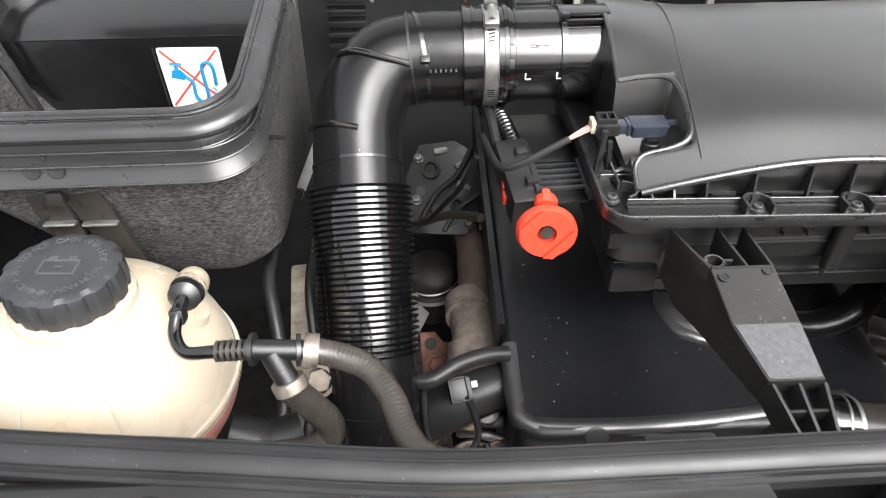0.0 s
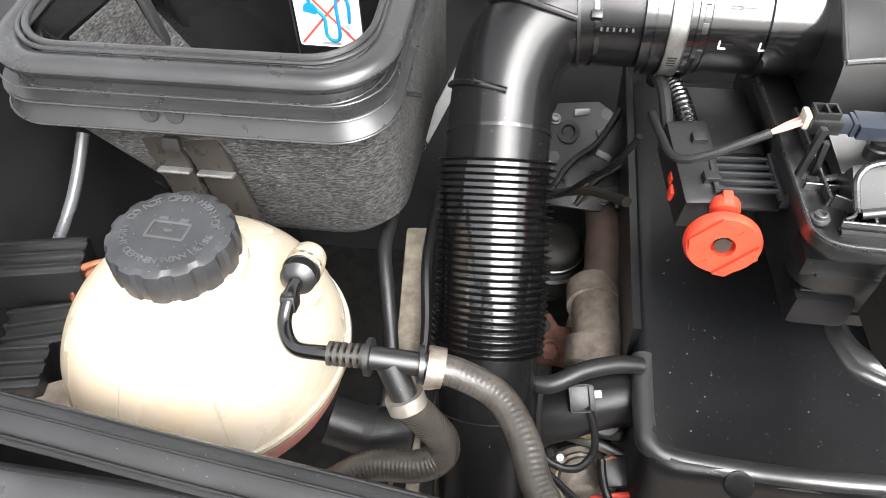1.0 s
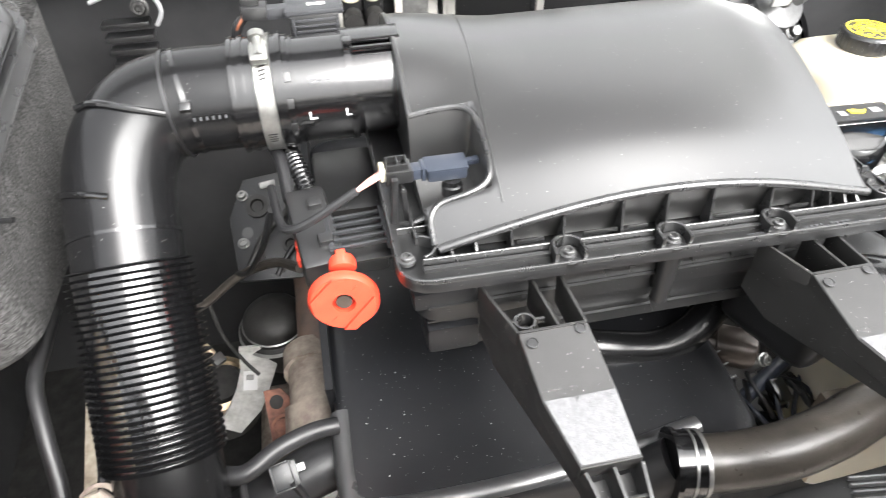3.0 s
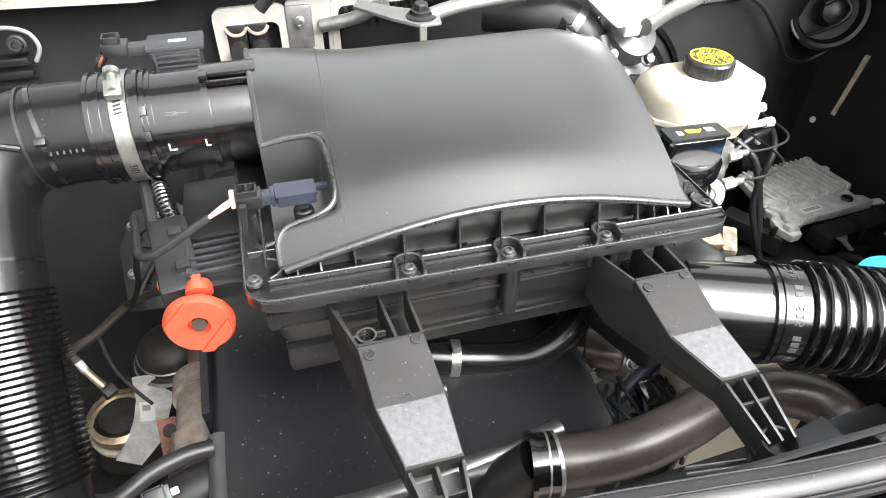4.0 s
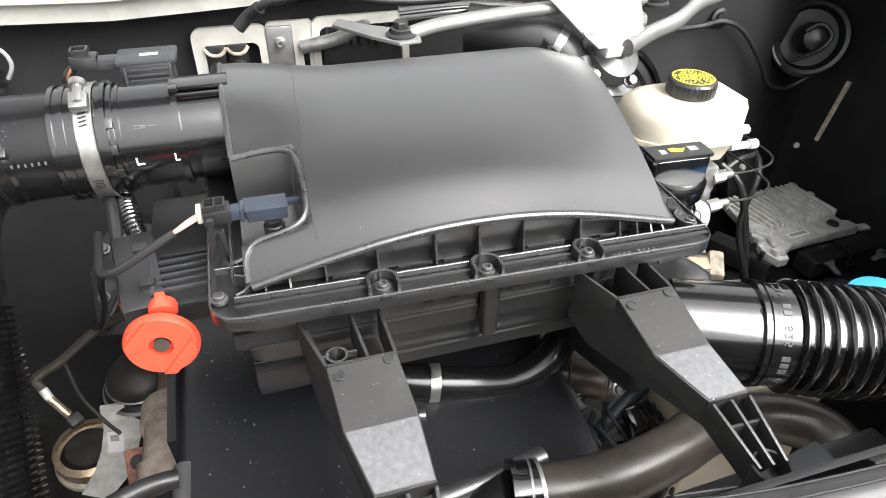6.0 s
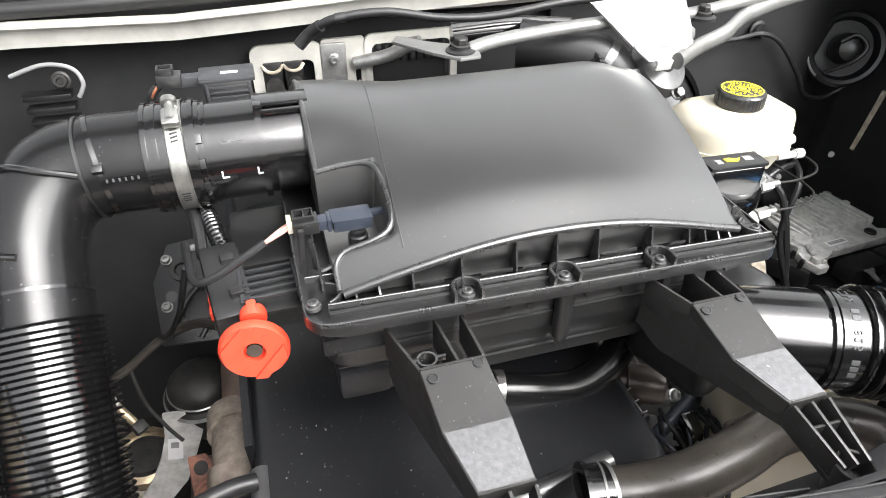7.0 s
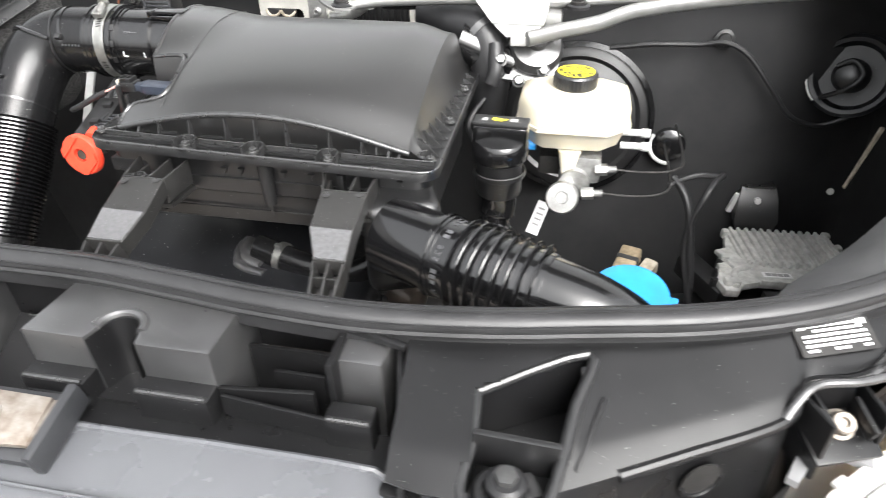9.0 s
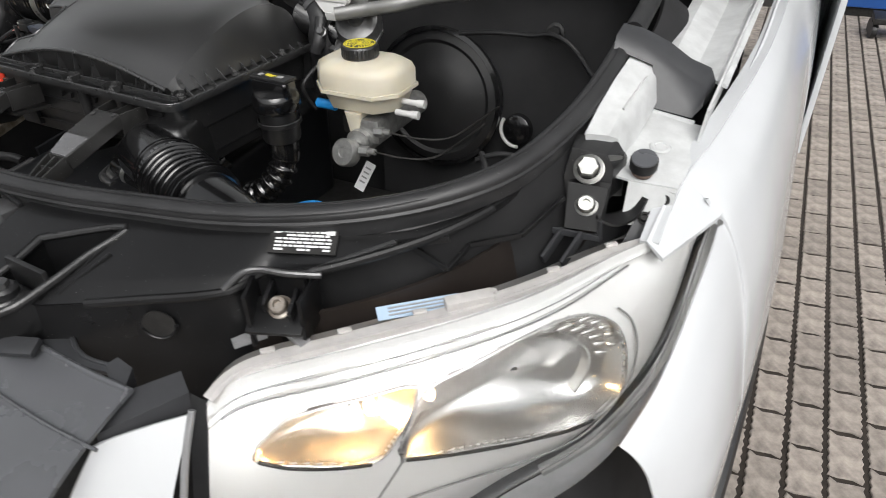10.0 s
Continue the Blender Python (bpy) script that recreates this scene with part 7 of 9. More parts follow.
part("end_block", box((0.055, 0.042, 0.016), lm @ Matrix.Translation((-0.098, -0.002, -0.001)), 0.004), M_LATCH, body_)
part("square_hole", box((0.026, 0.016, 0.002), lm @ Matrix.Translation((-0.100, -0.002, 0.0075)), 0.0), M_COVER, body_)
part("ridge", box((0.024, 0.042, 0.010), lm @ Matrix.Translation((-0.064, 0.001, 0.007)), 0.0048, 4), M_LATCH, body_)
part("punched_rim", lathe([(0.0230, 0.006), (0.0215, 0.0088), (0.0145, 0.0100), (0.0115, 0.0085), (0.0105, 0.003), (0, 0.003)], lm @ Matrix.Translation((0.001, -0.002, 0)), 36), M_ZINC, body_)
part("hole", lathe([(0.0098, 0.0072), (0, 0.0074)], lm @ Matrix.Translation((0.001, -0.002, 0)), 28), M_COVER, body_)
for x in (-0.028, 0.045):
    part("dimple", lathe([(0.010, 0.006), (0.009, 0.0075), (0.004, 0.007), (0, 0.0068)], lm @ Matrix.Translation((x, 0, 0)), 24), M_LATCH, body_)
part("end_fold", box((0.006, 0.042, 0.018), lm @ Matrix.Translation((0.094, 0, -0.004)), 0.002), M_LATCH, body_)
part("lock_tray", box((0.225, 0.064, 0.010), lm @ Matrix.Translation((-0.01, 0, -0.009)), 0.004), M_TRIM, latch, "dark plastic tray under the plate")
for x in (-0.122, 0.104):
    part("tray_side", box((0.010, 0.07, 0.026), lm @ Matrix.Translation((x, 0, -0.002)), 0.004), M_TRIM, latch)

# grille top in grey plastic and the painted bumper corner
GR = [(-0.70, 0.150), (-0.2, 0.145), (0.05, 0.140), (0.14, 0.128), (0.37, 0.126), (0.50, 0.128), (0.63, 0.126), (0.70, 0.108), (0.80, 0.100), (0.872, 0.100)]
gr = along([(x, y, 0) for x, y in GR], 61)
def grille_top(u, v):
    p = gr[round(u * 60)]
    return (p.x + 0.02 * v * u, p.y - 0.24 * v, 1.217 - 0.02 * u * (p.x > 0.63) - 0.10 * v * v - 0.02 * v)


grille = thing("grille_top", (0.30, 0.0, 1.10), "satin grey plastic top of the radiator grille", "grille", kind="structure")
part("skin", grid(60, 14, grille_top, 0.004), M_GREY, grille)
part("rear_edge", sweep([Vector((p.x, p.y, 1.2165 - 0.02 * (i / 60) * (p.x > 0.63))) for i, p in enumerate(gr)], ring(0.0035, 8)), M_GREY, grille)
part("shut_line", sweep([Vector((p.x + 0.02, p.y - 0.055, 1.2115 - 0.022 * (i / 60) * (p.x > 0.63))) for i, p in enumerate(gr) if i > 5], ring(0.0018, 8)), M_GREY, grille)
part("end_flap", plate([(0.690, 0.112), (0.735, 0.126), (0.757, 0.127), (0.782, 0.116), (0.806, 0.112), (0.840, 0.117), (0.847, 0.110), (0.80, 0.101), (0.712, 0.098)], 0.006, Matrix.Translation((0, 0, 1.192)), 0.002), M_TRIM, grille, "dark edge trim of the grille")
part("flap_edge", tube([(0.690, 0.112, 1.197), (0.735, 0.126, 1.198), (0.757, 0.127, 1.198), (0.782, 0.116, 1.198), (0.806, 0.112, 1.198), (0.840, 0.117, 1.197)], 0.0025, 8, 6), M_TRIM, grille)
part("clip_block", loft([[(0.862, 0.100, 1.192), (0.892, 0.140, 1.195), (0.914, 0.126, 1.190), (0.868, 0.060, 1.180), (0.850, 0.070, 1.184)], [(0.862, 0.098, 1.172), (0.892, 0.137, 1.172), (0.914, 0.123, 1.170), (0.868, 0.058, 1.160), (0.850, 0.068, 1.162)]]), M_TRIM, grille, "folded dark clip")
part("clip_block", loft([[(0.826, 0.112, 1.200), (0.831, 0.123, 1.202), (0.853, 0.120, 1.200), (0.862, 0.100, 1.194), (0.848, 0.098, 1.196)], [(0.826, 0.110, 1.18), (0.831, 0.121, 1.18), (0.853, 0.118, 1.18), (0.862, 0.098, 1.178), (0.848, 0.096, 1.178)]]), M_TRIM, grille)

# ---- van's outer body: bumper corner, headlamp, wing ----
bumper = thing("bumper_corner", (0.93, 0.06, 0.7), "white painted bumper corner beside the headlamp", "bumper")
part("skin", grid(14, 14, lambda u, v: (0.872 + 0.052 * u + 0.05 * v * (1 - u) * -1, 0.052 + 0.062 * u ** 0.8 - 0.20 * v * (1 - 0.2 * u), 1.178 - 0.004 * (1 - u) - 0.22 * v - 0.08 * v * v), 0.004), M_WHITE, bumper)
part("rubber_gap", tube([(0.925, 0.116, 1.182), (0.930, 0.085, 1.13), (0.934, 0.045, 1.02), (0.934, 0.03, 0.95)], 0.0035, 10), M_TRIMG, bumper)

LT = [(0.932, 0.128, 1.185), (0.946, 0.166, 1.198), (1.021, 0.231, 1.210), (1.095, 0.298, 1.218), (1.156, 0.369, 1.222), (1.210, 0.442, 1.230), (1.269, 0.494, 1.240)]
LB = [(0.955, 0.050, 0.98), (1.018, 0.110, 0.965), (1.108, 0.200, 0.985), (1.167, 0.275, 1.01), (1.243, 0.350, 1.06), (1.286, 0.446, 1.12), (1.298, 0.545, 1.235)]
lt, lb = along(LT, 49), along(LB, 49)
OUTW = Vector((0.62, -0.70, 0.35)).normalized()
def lens_at(u, v, depth=0.0):
    i = min(48, max(0, u * 48))
    k = int(min(47, i))
    a = lt[k].lerp(lt[k + 1], i - k)
    b = lb[k].lerp(lb[k + 1], i - k)
    bulge = 0.045 * math.sin(math.pi * v) ** 0.8 * math.sin(math.pi * min(1, 0.08 + 0.92 * u)) ** 0.5
    return a.lerp(b, v) + OUTW * (bulge - depth)


lamp = thing("headlamp", (1.10, 0.28, 0.98), "large clear headlamp with lit amber bulb", "headlamp")
lens = part("lens", grid(48, 24, lens_at, 0.0025), M_GLASS, lamp, "clear polycarbonate lens")
lens.visible_shadow = False
part("back_shell", grid(48, 20, lambda u, v: lens_at(u, v, 0.090 * math.sin(math.pi * min(1, max(0, 0.02 + 0.96 * v))) ** 0.4 + 0.006)), M_LAMPIN, lamp, "silver inner housing")
lc_ = Vector((1.13, 0.31, 1.12))
part("rear_housing", grid(40, 12, lambda u, v: lens_at(u, v, 0.10) + (lens_at(u, v, 0.10) - lc_) * 0.10), M_TRIM, lamp, "dark rear housing")
part("upper_rim", sweep([p + Vector((0.0, 0.004, -0.004)) for p in lt], [(-0.008, -0.006), (0.006, -0.006), (0.006, 0.004), (-0.008, 0.004)], up=(0, 0, 1)), M_TINT, lamp, "pale translucent edge of the lamp housing")
# openings of the indicator's and the main chamber in the silver bezel, as (across, down) shares of the lens
TURN_HOLE = [(0.083, 0.34), (0.133, 0.24), (0.192, 0.22), (0.270, 0.225), (0.345, 0.23), (0.366, 0.255), (0.352, 0.31), (0.315, 0.40), (0.267, 0.47), (0.175, 0.42)]
MAIN_HOLE = [(0.312, 0.49), (0.348, 0.35), (0.392, 0.265), (0.467, 0.24), (0.560, 0.215), (0.650, 0.22), (0.712, 0.28), (0.738, 0.44), (0.715, 0.66), (0.675, 0.84), (0.620, 0.86), (0.517, 0.71), (0.417, 0.59)]


def closed_path(poly, n=6):
    """A smooth closed line through the points of an opening."""
    p = [Vector((u, v, 0)) for u, v in poly]
    m = len(p)
    out = []
    for i in range(m):
        a, b, c, d = p[i - 1], p[i], p[(i + 1) % m], p[(i + 2) % m]
        for k in range(n):
            t = k / n
            out.append(0.5 * (2 * b + (c - a) * t + (2 * a - 5 * b + 4 * c - d) * t * t + (3 * b - a - 3 * c + d) * t ** 3))
    return [(q.x, q.y) for q in out]


turn_line, main_line = closed_path(TURN_HOLE), closed_path(MAIN_HOLE)
bm = bmesh.new()
BU, BV = 150, 70
def bezel_depth(u, v):
    """The bezel's relief: a proud light-guide band along the top, then a step down."""
    edge = 0.085 + 0.05 * u
    return 0.007 + 0.007 * smoothstep(edge, edge + 0.015, v) + 0.004 * smoothstep(edge + 0.045, edge + 0.055, v) + 0.010 * smoothstep(0.72, 1.0, v) * (1 - u)


sheet = [[bm.verts.new(lens_at(i / BU, 0.02 + 0.97 * j / BV, bezel_depth(i / BU, 0.02 + 0.97 * j / BV))) for i in range(BU + 1)] for j in range(BV + 1)]
for j in range(BV):
    for i in range(BU):
        u, v = (i + 0.5) / BU, 0.02 + 0.97 * (j + 0.5) / BV
        if not inside(u, v, turn_line) and not inside(u, v, main_line):
            bm.faces.new((sheet[j][i], sheet[j][i + 1], sheet[j + 1][i + 1], sheet[j + 1][i]))
part("bezel", bm, M_LAMPIN, lamp, "satin silver lamp bezel", smooth=50)
part("light_guide", sweep([lens_at(0.01 + 0.94 * k / 40, 0.05 + 0.02 * k / 40, 0.004) for k in range(41)], [(-0.006, -0.002), (0.006, -0.002), (0.006, 0.002), (-0.006, 0.002)], up=OUTW), M_WPLAST, lamp, "white light-guide band")
for off, r_, m_ in ((0.012, 0.0012, M_TRIMG), (0.052, 0.0010, M_PAINTG)):
    part("bezel_line", sweep([lens_at(0.03 + 0.82 * k / 40, 0.085 + 0.05 * (0.03 + 0.82 * k / 40) + off, 0.0125) for k in range(41)], ring(r_, 8)), m_, lamp)


def chamber(line, deep, name, label, material, squash=1.0):
    """A reflector bowl let into the bezel behind its opening."""
    cu, cv = sum(u for u, v in line) / len(line), sum(v for u, v in line) / len(line)
    rings_ = []
    for k, d in ((1.02, 0.013), (0.99, 0.026), (0.93, 0.55 * deep), (0.78, 0.78 * deep), (0.52, 0.94 * deep), (0.22, deep), (0.03, deep)):
        rings_.append([lens_at(cu + (u - cu) * k, cv + (v - cv) * k, d) for u, v in line])
    return part(name, loft(rings_, caps=False), material, lamp, label, smooth=60)


turn_ = chamber(turn_line, 0.058, "indicator_reflector", "chromed indicator reflector, tinted with the bulb's glow", M_WARMREF)
main_ = chamber(main_line, 0.075, "main_reflector", "chromed main beam reflector", M_CHROME)
for line, par in ((turn_line, turn_), (main_line, main_)):
    pts_ = [lens_at(u, v, 0.0125) for u, v in line]
    part("opening_edge", sweep(pts_ + pts_[:1], ring(0.0013, 8), caps=False), M_CHROME, par)
# inner hood of the main beam and the fluted wedge beside it
hood = [lens_at(0.505 + 0.165 * math.sin(radians(a)), 0.47 - 0.235 * math.cos(radians(a)), 0.030) for a in range(-50, 150, 10)]
part("hood_edge", sweep(hood, [(-0.0012, -0.016), (0.0012, -0.016), (0.0012, 0.002), (-0.0012, 0.002)], up=OUTW), M_CHROME, main_)
for k in range(9):
    a = radians(18 + 11 * k)
    for r0_, r1_ in ((1.10, 1.24), (1.27, 1.40)):
        p0 = lens_at(0.505 + 0.165 * r0_ * math.sin(a), 0.47 - 0.235 * r0_ * math.cos(a), 0.034)
        p1 = lens_at(0.505 + 0.165 * r1_ * math.sin(a + 0.10), 0.47 - 0.235 * r1_ * math.cos(a + 0.10), 0.030)
        if inside(0.505 + 0.165 * r1_ * math.sin(a + 0.10), 0.47 - 0.235 * r1_ * math.cos(a + 0.10), main_line):
            part("flute", span(p0, p1, 0.0055, 0.004, 0.0015, up=OUTW), M_CHROME, main_)
for (u, v), par in (((0.283, 0.315), turn_), ((0.385, 0.335), main_)):
    part("bulb_holder", lathe([(0.010, -0.02), (0.010, 0.0), (0.007, 0.004), (0.0, 0.004)], axis(lens_at(u, v, 0.052), OUTW), 20), M_ALU, par)
    part("bulb", lathe([(0.0, 0.0), (0.0055, 0.003), (0.0065, 0.010), (0.005, 0.017), (0.0, 0.020)], axis(lens_at(u, v, 0.050), OUTW), 20), M_AMBER, par, "lit amber bulb")
part("divider", sweep([lens_at(0.372 - 0.065 * k / 10, 0.235 + 0.28 * k / 10, 0.020) for k in range(11)], [(-0.0018, -0.020), (0.0018, -0.020), (0.0014, 0.006), (-0.0014, 0.006)], up=OUTW), M_CHROME, lamp)
for pts_ in ([(0.088, 0.35), (0.13, 0.395), (0.175, 0.428), (0.22, 0.455), (0.262, 0.475)], [(0.314, 0.505), (0.365, 0.55), (0.417, 0.605), (0.47, 0.665), (0.52, 0.72), (0.57, 0.79), (0.615, 0.855)]):
    part("dark_lip", sweep(smooth_path([lens_at(u, v, 0.0115) for u, v in pts_], 6), ring(0.0020, 8)), M_DARK, lamp)
part("bezel_line", sweep(smooth_path([lens_at(u, v, 0.014) for u, v in ((0.765, 0.36), (0.768, 0.50), (0.742, 0.69), (0.69, 0.86), (0.60, 0.94), (0.508, 0.88), (0.40, 0.76), (0.30, 0.70))], 6), ring(0.0012, 8)), M_PAINTG, lamp)
part("bezel_line", sweep(smooth_path([lens_at(u, v, 0.018) for u, v in ((0.310, 0.52), (0.27, 0.62), (0.22, 0.76), (0.18, 0.92))], 6), ring(0.0014, 8)), M_PAINTG, lamp)
for k in range(6):
    part("edge_clip", box((0.014, 0.006, 0.004), Matrix.Translation(lt[6 + 7 * k] + Vector((-0.006, 0.010, 0.002))) @ pose(0, 0, 0, 0, 0, 42), 0.0015), M_TINT, lamp)
part("tinted_clip", box((0.050, 0.014, 0.012), pose(1.104, 0.318, 1.222, 8, 0, 43), 0.003), M_TINT, lamp, "tinted plastic lug on top")
part("paper_label", box((0.085, 0.016, 0.0012), pose(1.057, 0.300, 1.210, 20, 0, 41)), M_PAPERB, lamp, "pale blue printed paper label")
for k in range(3):
    part("label_bar", box((0.062, 0.0014, 0.0008), pose(1.057, 0.300, 1.210, 20, 0, 41) @ Matrix.Translation((0, -0.004 + 0.004 * k, 0.0012))), M_GREYPR, lamp)
# dark trim between lamp and wing
trim_a = along(LB[2:], 25)
trim_b = along([(1.165, 0.205, 1.000), (1.205, 0.255, 1.030), (1.244, 0.300, 1.055), (1.272, 0.350, 1.082), (1.286, 0.400, 1.112), (1.297, 0.460, 1.155), (1.302, 0.510, 1.199), (1.303, 0.544, 1.240)], 25)
part("side_trim", grid(24, 6, lambda u, v: trim_a[round(u * 24)].lerp(trim_b[round(u * 24)], v) + Vector((0.004, -0.004, 0.0)) * math.sin(math.pi * v) - Vector((0.0, 0.0, 0.004))), M_TRIMG, lamp, "grey plastic side trim")
part("corner_trim", sweep([p + Vector((0.004, 0.006, 0.0)) for p in lb[24:]], [(-0.006, -0.010), (0.006, -0.010), (0.006, 0.006), (-0.006, 0.006)]), M_PAINTG, lamp)

def station(y, pts):
    return [Vector((x, y, z)) for x, z in pts]


FEN = [station(0.330, [(1.268, 1.078), (1.285, 1.068), (1.300, 1.050), (1.312, 1.020), (1.325, 0.985), (1.335, 0.955)]),
       station(0.400, [(1.288, 1.112), (1.308, 1.095), (1.332, 1.06), (1.352, 1.01), (1.364, 0.96), (1.368, 0.88)]),
       station(0.480, [(1.300, 1.174), (1.322, 1.145), (1.348, 1.09), (1.368, 1.02), (1.380, 0.95), (1.384, 0.82)]),
       station(0.545, [(1.302, 1.240), (1.328, 1.195), (1.354, 1.12), (1.374, 1.03), (1.386, 0.95), (1.388, 0.78)]),
       station(0.560, [(1.252, 1.284), (1.308, 1.250), (1.354, 1.15), (1.376, 1.04), (1.388, 0.95), (1.390, 0.76)]),
       station(0.66, [(1.275, 1.305), (1.325, 1.275), (1.364, 1.19), (1.386, 1.07), (1.397, 0.95), (1.397, 0.74)]),
       station(0.85, [(1.296, 1.340), (1.340, 1.300), (1.375, 1.21), (1.394, 1.09), (1.408, 0.97), (1.410, 0.84)]),
       station(1.05, [(1.304, 1.375), (1.345, 1.325), (1.379, 1.23), (1.396, 1.10), (1.408, 0.98), (1.411, 0.86)]),
       station(1.40, [(1.318, 1.43), (1.360, 1.36), (1.386, 1.25), (1.402, 1.10), (1.410, 0.95), (1.410, 0.60)]),
       station(2.20, [(1.318, 1.56), (1.360, 1.42), (1.392, 1.25), (1.410, 1.10), (1.418, 0.95), (1.418, 0.50)])]
wing = thing("front_wing", (1.36, 0.9, 0.7), "white painted front wing of the van", "wing")
fen_l = [[smooth_path([st[k] for st in FEN], 6)[i] for k in range(6)] for i in range(6 * 9 + 1)]
part("skin", grid(54, 30, lambda u, v: smooth_path(fen_l[round(u * 54)], 6)[round(v * 30)], 0.003), M_WHITE, wing)
part("top_flange", sweep(smooth_path([(1.246, 0.464, 1.243), (1.248, 0.51, 1.264), (1.254, 0.56, 1.286), (1.272, 0.63, 1.308), (1.30, 0.85, 1.34), (1.31, 1.05, 1.375), (1.318, 1.40, 1.43)], 8), [(-0.012, -0.010), (0.008, -0.004), (0.008, 0.0), (-0.012, -0.004)], up=(0, 0, 1)), M_WHITE, wing)
part("front_point", loft([[(1.242, 0.462, 1.243), (1.262, 0.454, 1.232), (1.304, 0.546, 1.243), (1.310, 0.570, 1.252), (1.252, 0.566, 1.290)], [(1.244, 0.462, 1.238), (1.262, 0.454, 1.227), (1.304, 0.546, 1.238), (1.310, 0.570, 1.246), (1.254, 0.566, 1.284)]]), M_WHITE, wing)
part("wheel_arch", tube([(1.36, 0.46, 0.66), (1.385, 0.56, 0.74), (1.395, 0.72, 0.80), (1.405, 0.92, 0.82), (1.41, 1.15, 0.76), (1.41, 1.3, 0.6)], 0.02, 10), M_BODY, wing, "black wheel-arch edge")
door = thing("van_door", (1.43, 1.5, 0.8), "white van door standing slightly proud", "door")
part("panel", box((0.012, 0.75, 0.55), pose(1.410, 1.66, 1.29, 0, 0, 0), 0.004), M_WHITE, door)
apron = solo("bumper_lower", box((0.30, 0.30, 0.3), pose(1.12, 0.24, 0.66, 0, 0, 42), 0.03, 3), M_BODY, "black lower bumper trim", "bumper", smooth=35)

# ---- inner wing on the right: white rails, foam pad, bolted hinge block ----
rail = thing("inner_wing_rail", (1.23, 0.75, 1.2), "white sheet-metal inner wing rail", "inner wing")
def ledge_z(x, y):
    return 1.288 + 0.20 * (y - 0.53) - 0.10 * (x - 1.20)


part("ledge", grid(10, 14, lambda u, v: (1.186 + (0.070 + 0.012 * v) * u, 0.512 + (0.132 - 0.004 * u) * v, ledge_z(1.186 + 0.08 * u, 0.512 + 0.13 * v)), 0.003), M_WHITEG, rail, smooth=50)
part("ledge_lip", grid(10, 3, lambda u, v: (1.198 + 0.052 * u, 0.644 - 0.006 * u + 0.010 * v, ledge_z(1.198 + 0.05 * u, 0.64) + 0.003 * math.sin(3.1 * v)), 0.003), M_WHITEG, rail)
part("box_section", loft([[(1.153, 0.509, 1.329), (1.176, 0.520, 1.3265), (1.184, 0.534, 1.318), (1.188, 0.545, 1.292), (1.160, 0.52, 1.285)],
                          [(1.155, 0.550, 1.345), (1.180, 0.562, 1.3405), (1.190, 0.575, 1.331), (1.196, 0.582, 1.300), (1.160, 0.56, 1.295)],
                          [(1.159, 0.600, 1.362), (1.188, 0.632, 1.355), (1.196, 0.634, 1.346), (1.201, 0.630, 1.316), (1.162, 0.61, 1.31)],
                          [(1.162, 0.66, 1.372), (1.190, 0.66, 1.364), (1.197, 0.66, 1.355), (1.202, 0.66, 1.326), (1.166, 0.66, 1.32)]]), M_WHITEG, rail, "raised white box section", smooth=40)
part("box_edge", tube([(1.180, 0.562, 1.3415), (1.1855, 0.60, 1.3505), (1.1885, 0.634, 1.3565)], 0.0016, 8, 4), M_WHITEG, rail)
part("outer_wall", grid(20, 6, lambda u, v: (1.262 + 0.028 * u + 0.004 * v, 0.605 + 0.85 * u, 1.292 + 0.10 * u + 0.045 * v), 0.003), M_WHITEG, rail)
part("upper_ledge", grid(6, 16, lambda u, v: (1.185 + (0.090 + 0.02 * v) * u, 0.70 + 0.72 * v, 1.345 + 0.072 * v - 0.012 * u + 0.006 * math.sin(9 * u)), 0.004), M_WHITEG, rail)
part("emboss", lathe([(0.012, 0.0), (0.010, 0.002), (0.007, 0.002), (0.006, 0.0008), (0, 0.0008)], Matrix.Translation((1.224, 0.580, ledge_z(1.224, 0.58) + 0.001)) @ pose(0, 0, 0, 11, 6, 0), 28), M_WHITEG, rail)
part("lower_web", grid(8, 8, lambda u, v: (1.206 + 0.050 * u, 0.512 + 0.006 * u - 0.010 * v, 1.283 - 0.002 * u - 0.048 * v), 0.004), M_WHITEG, rail)
part("web_hole", lathe([(0.007, 0.0), (0.006, 0.0015), (0.0, 0.0012)], axis((1.246, 0.5115, 1.268), (0, -1, 0.2)), 18), M_BODY, rail)
part("web_slot", box((0.007, 0.004, 0.010), pose(1.236, 0.507, 1.249, 8, 0, 0), 0.0015), M_BODY, rail)
pad = thing("foam_pad", (1.20, 0.66, 1.33), "dark grey foam pad wedged behind the rail", "pad")
part("pad_body", loft([[(1.199, 0.650, 1.314), (1.245, 0.648, 1.309), (1.254, 0.654, 1.322), (1.254, 0.662, 1.340), (1.246, 0.668, 1.352), (1.224, 0.672, 1.360), (1.199, 0.674, 1.374), (1.165, 0.668, 1.388), (1.142, 0.655, 1.394), (1.142, 0.650, 1.380), (1.190, 0.650, 1.366)],
                       [(1.199, 0.690, 1.314), (1.250, 0.690, 1.309), (1.260, 0.692, 1.322), (1.260, 0.695, 1.342), (1.252, 0.698, 1.356), (1.226, 0.70, 1.364), (1.199, 0.702, 1.380), (1.165, 0.700, 1.394), (1.142, 0.690, 1.400), (1.142, 0.685, 1.386), (1.190, 0.690, 1.370)]]), M_TRIM, pad, smooth=50)
hblock = thing("hinge_block", (1.165, 0.50, 1.2), "black bolted bonnet-catch block with steel bolts", "bracket")
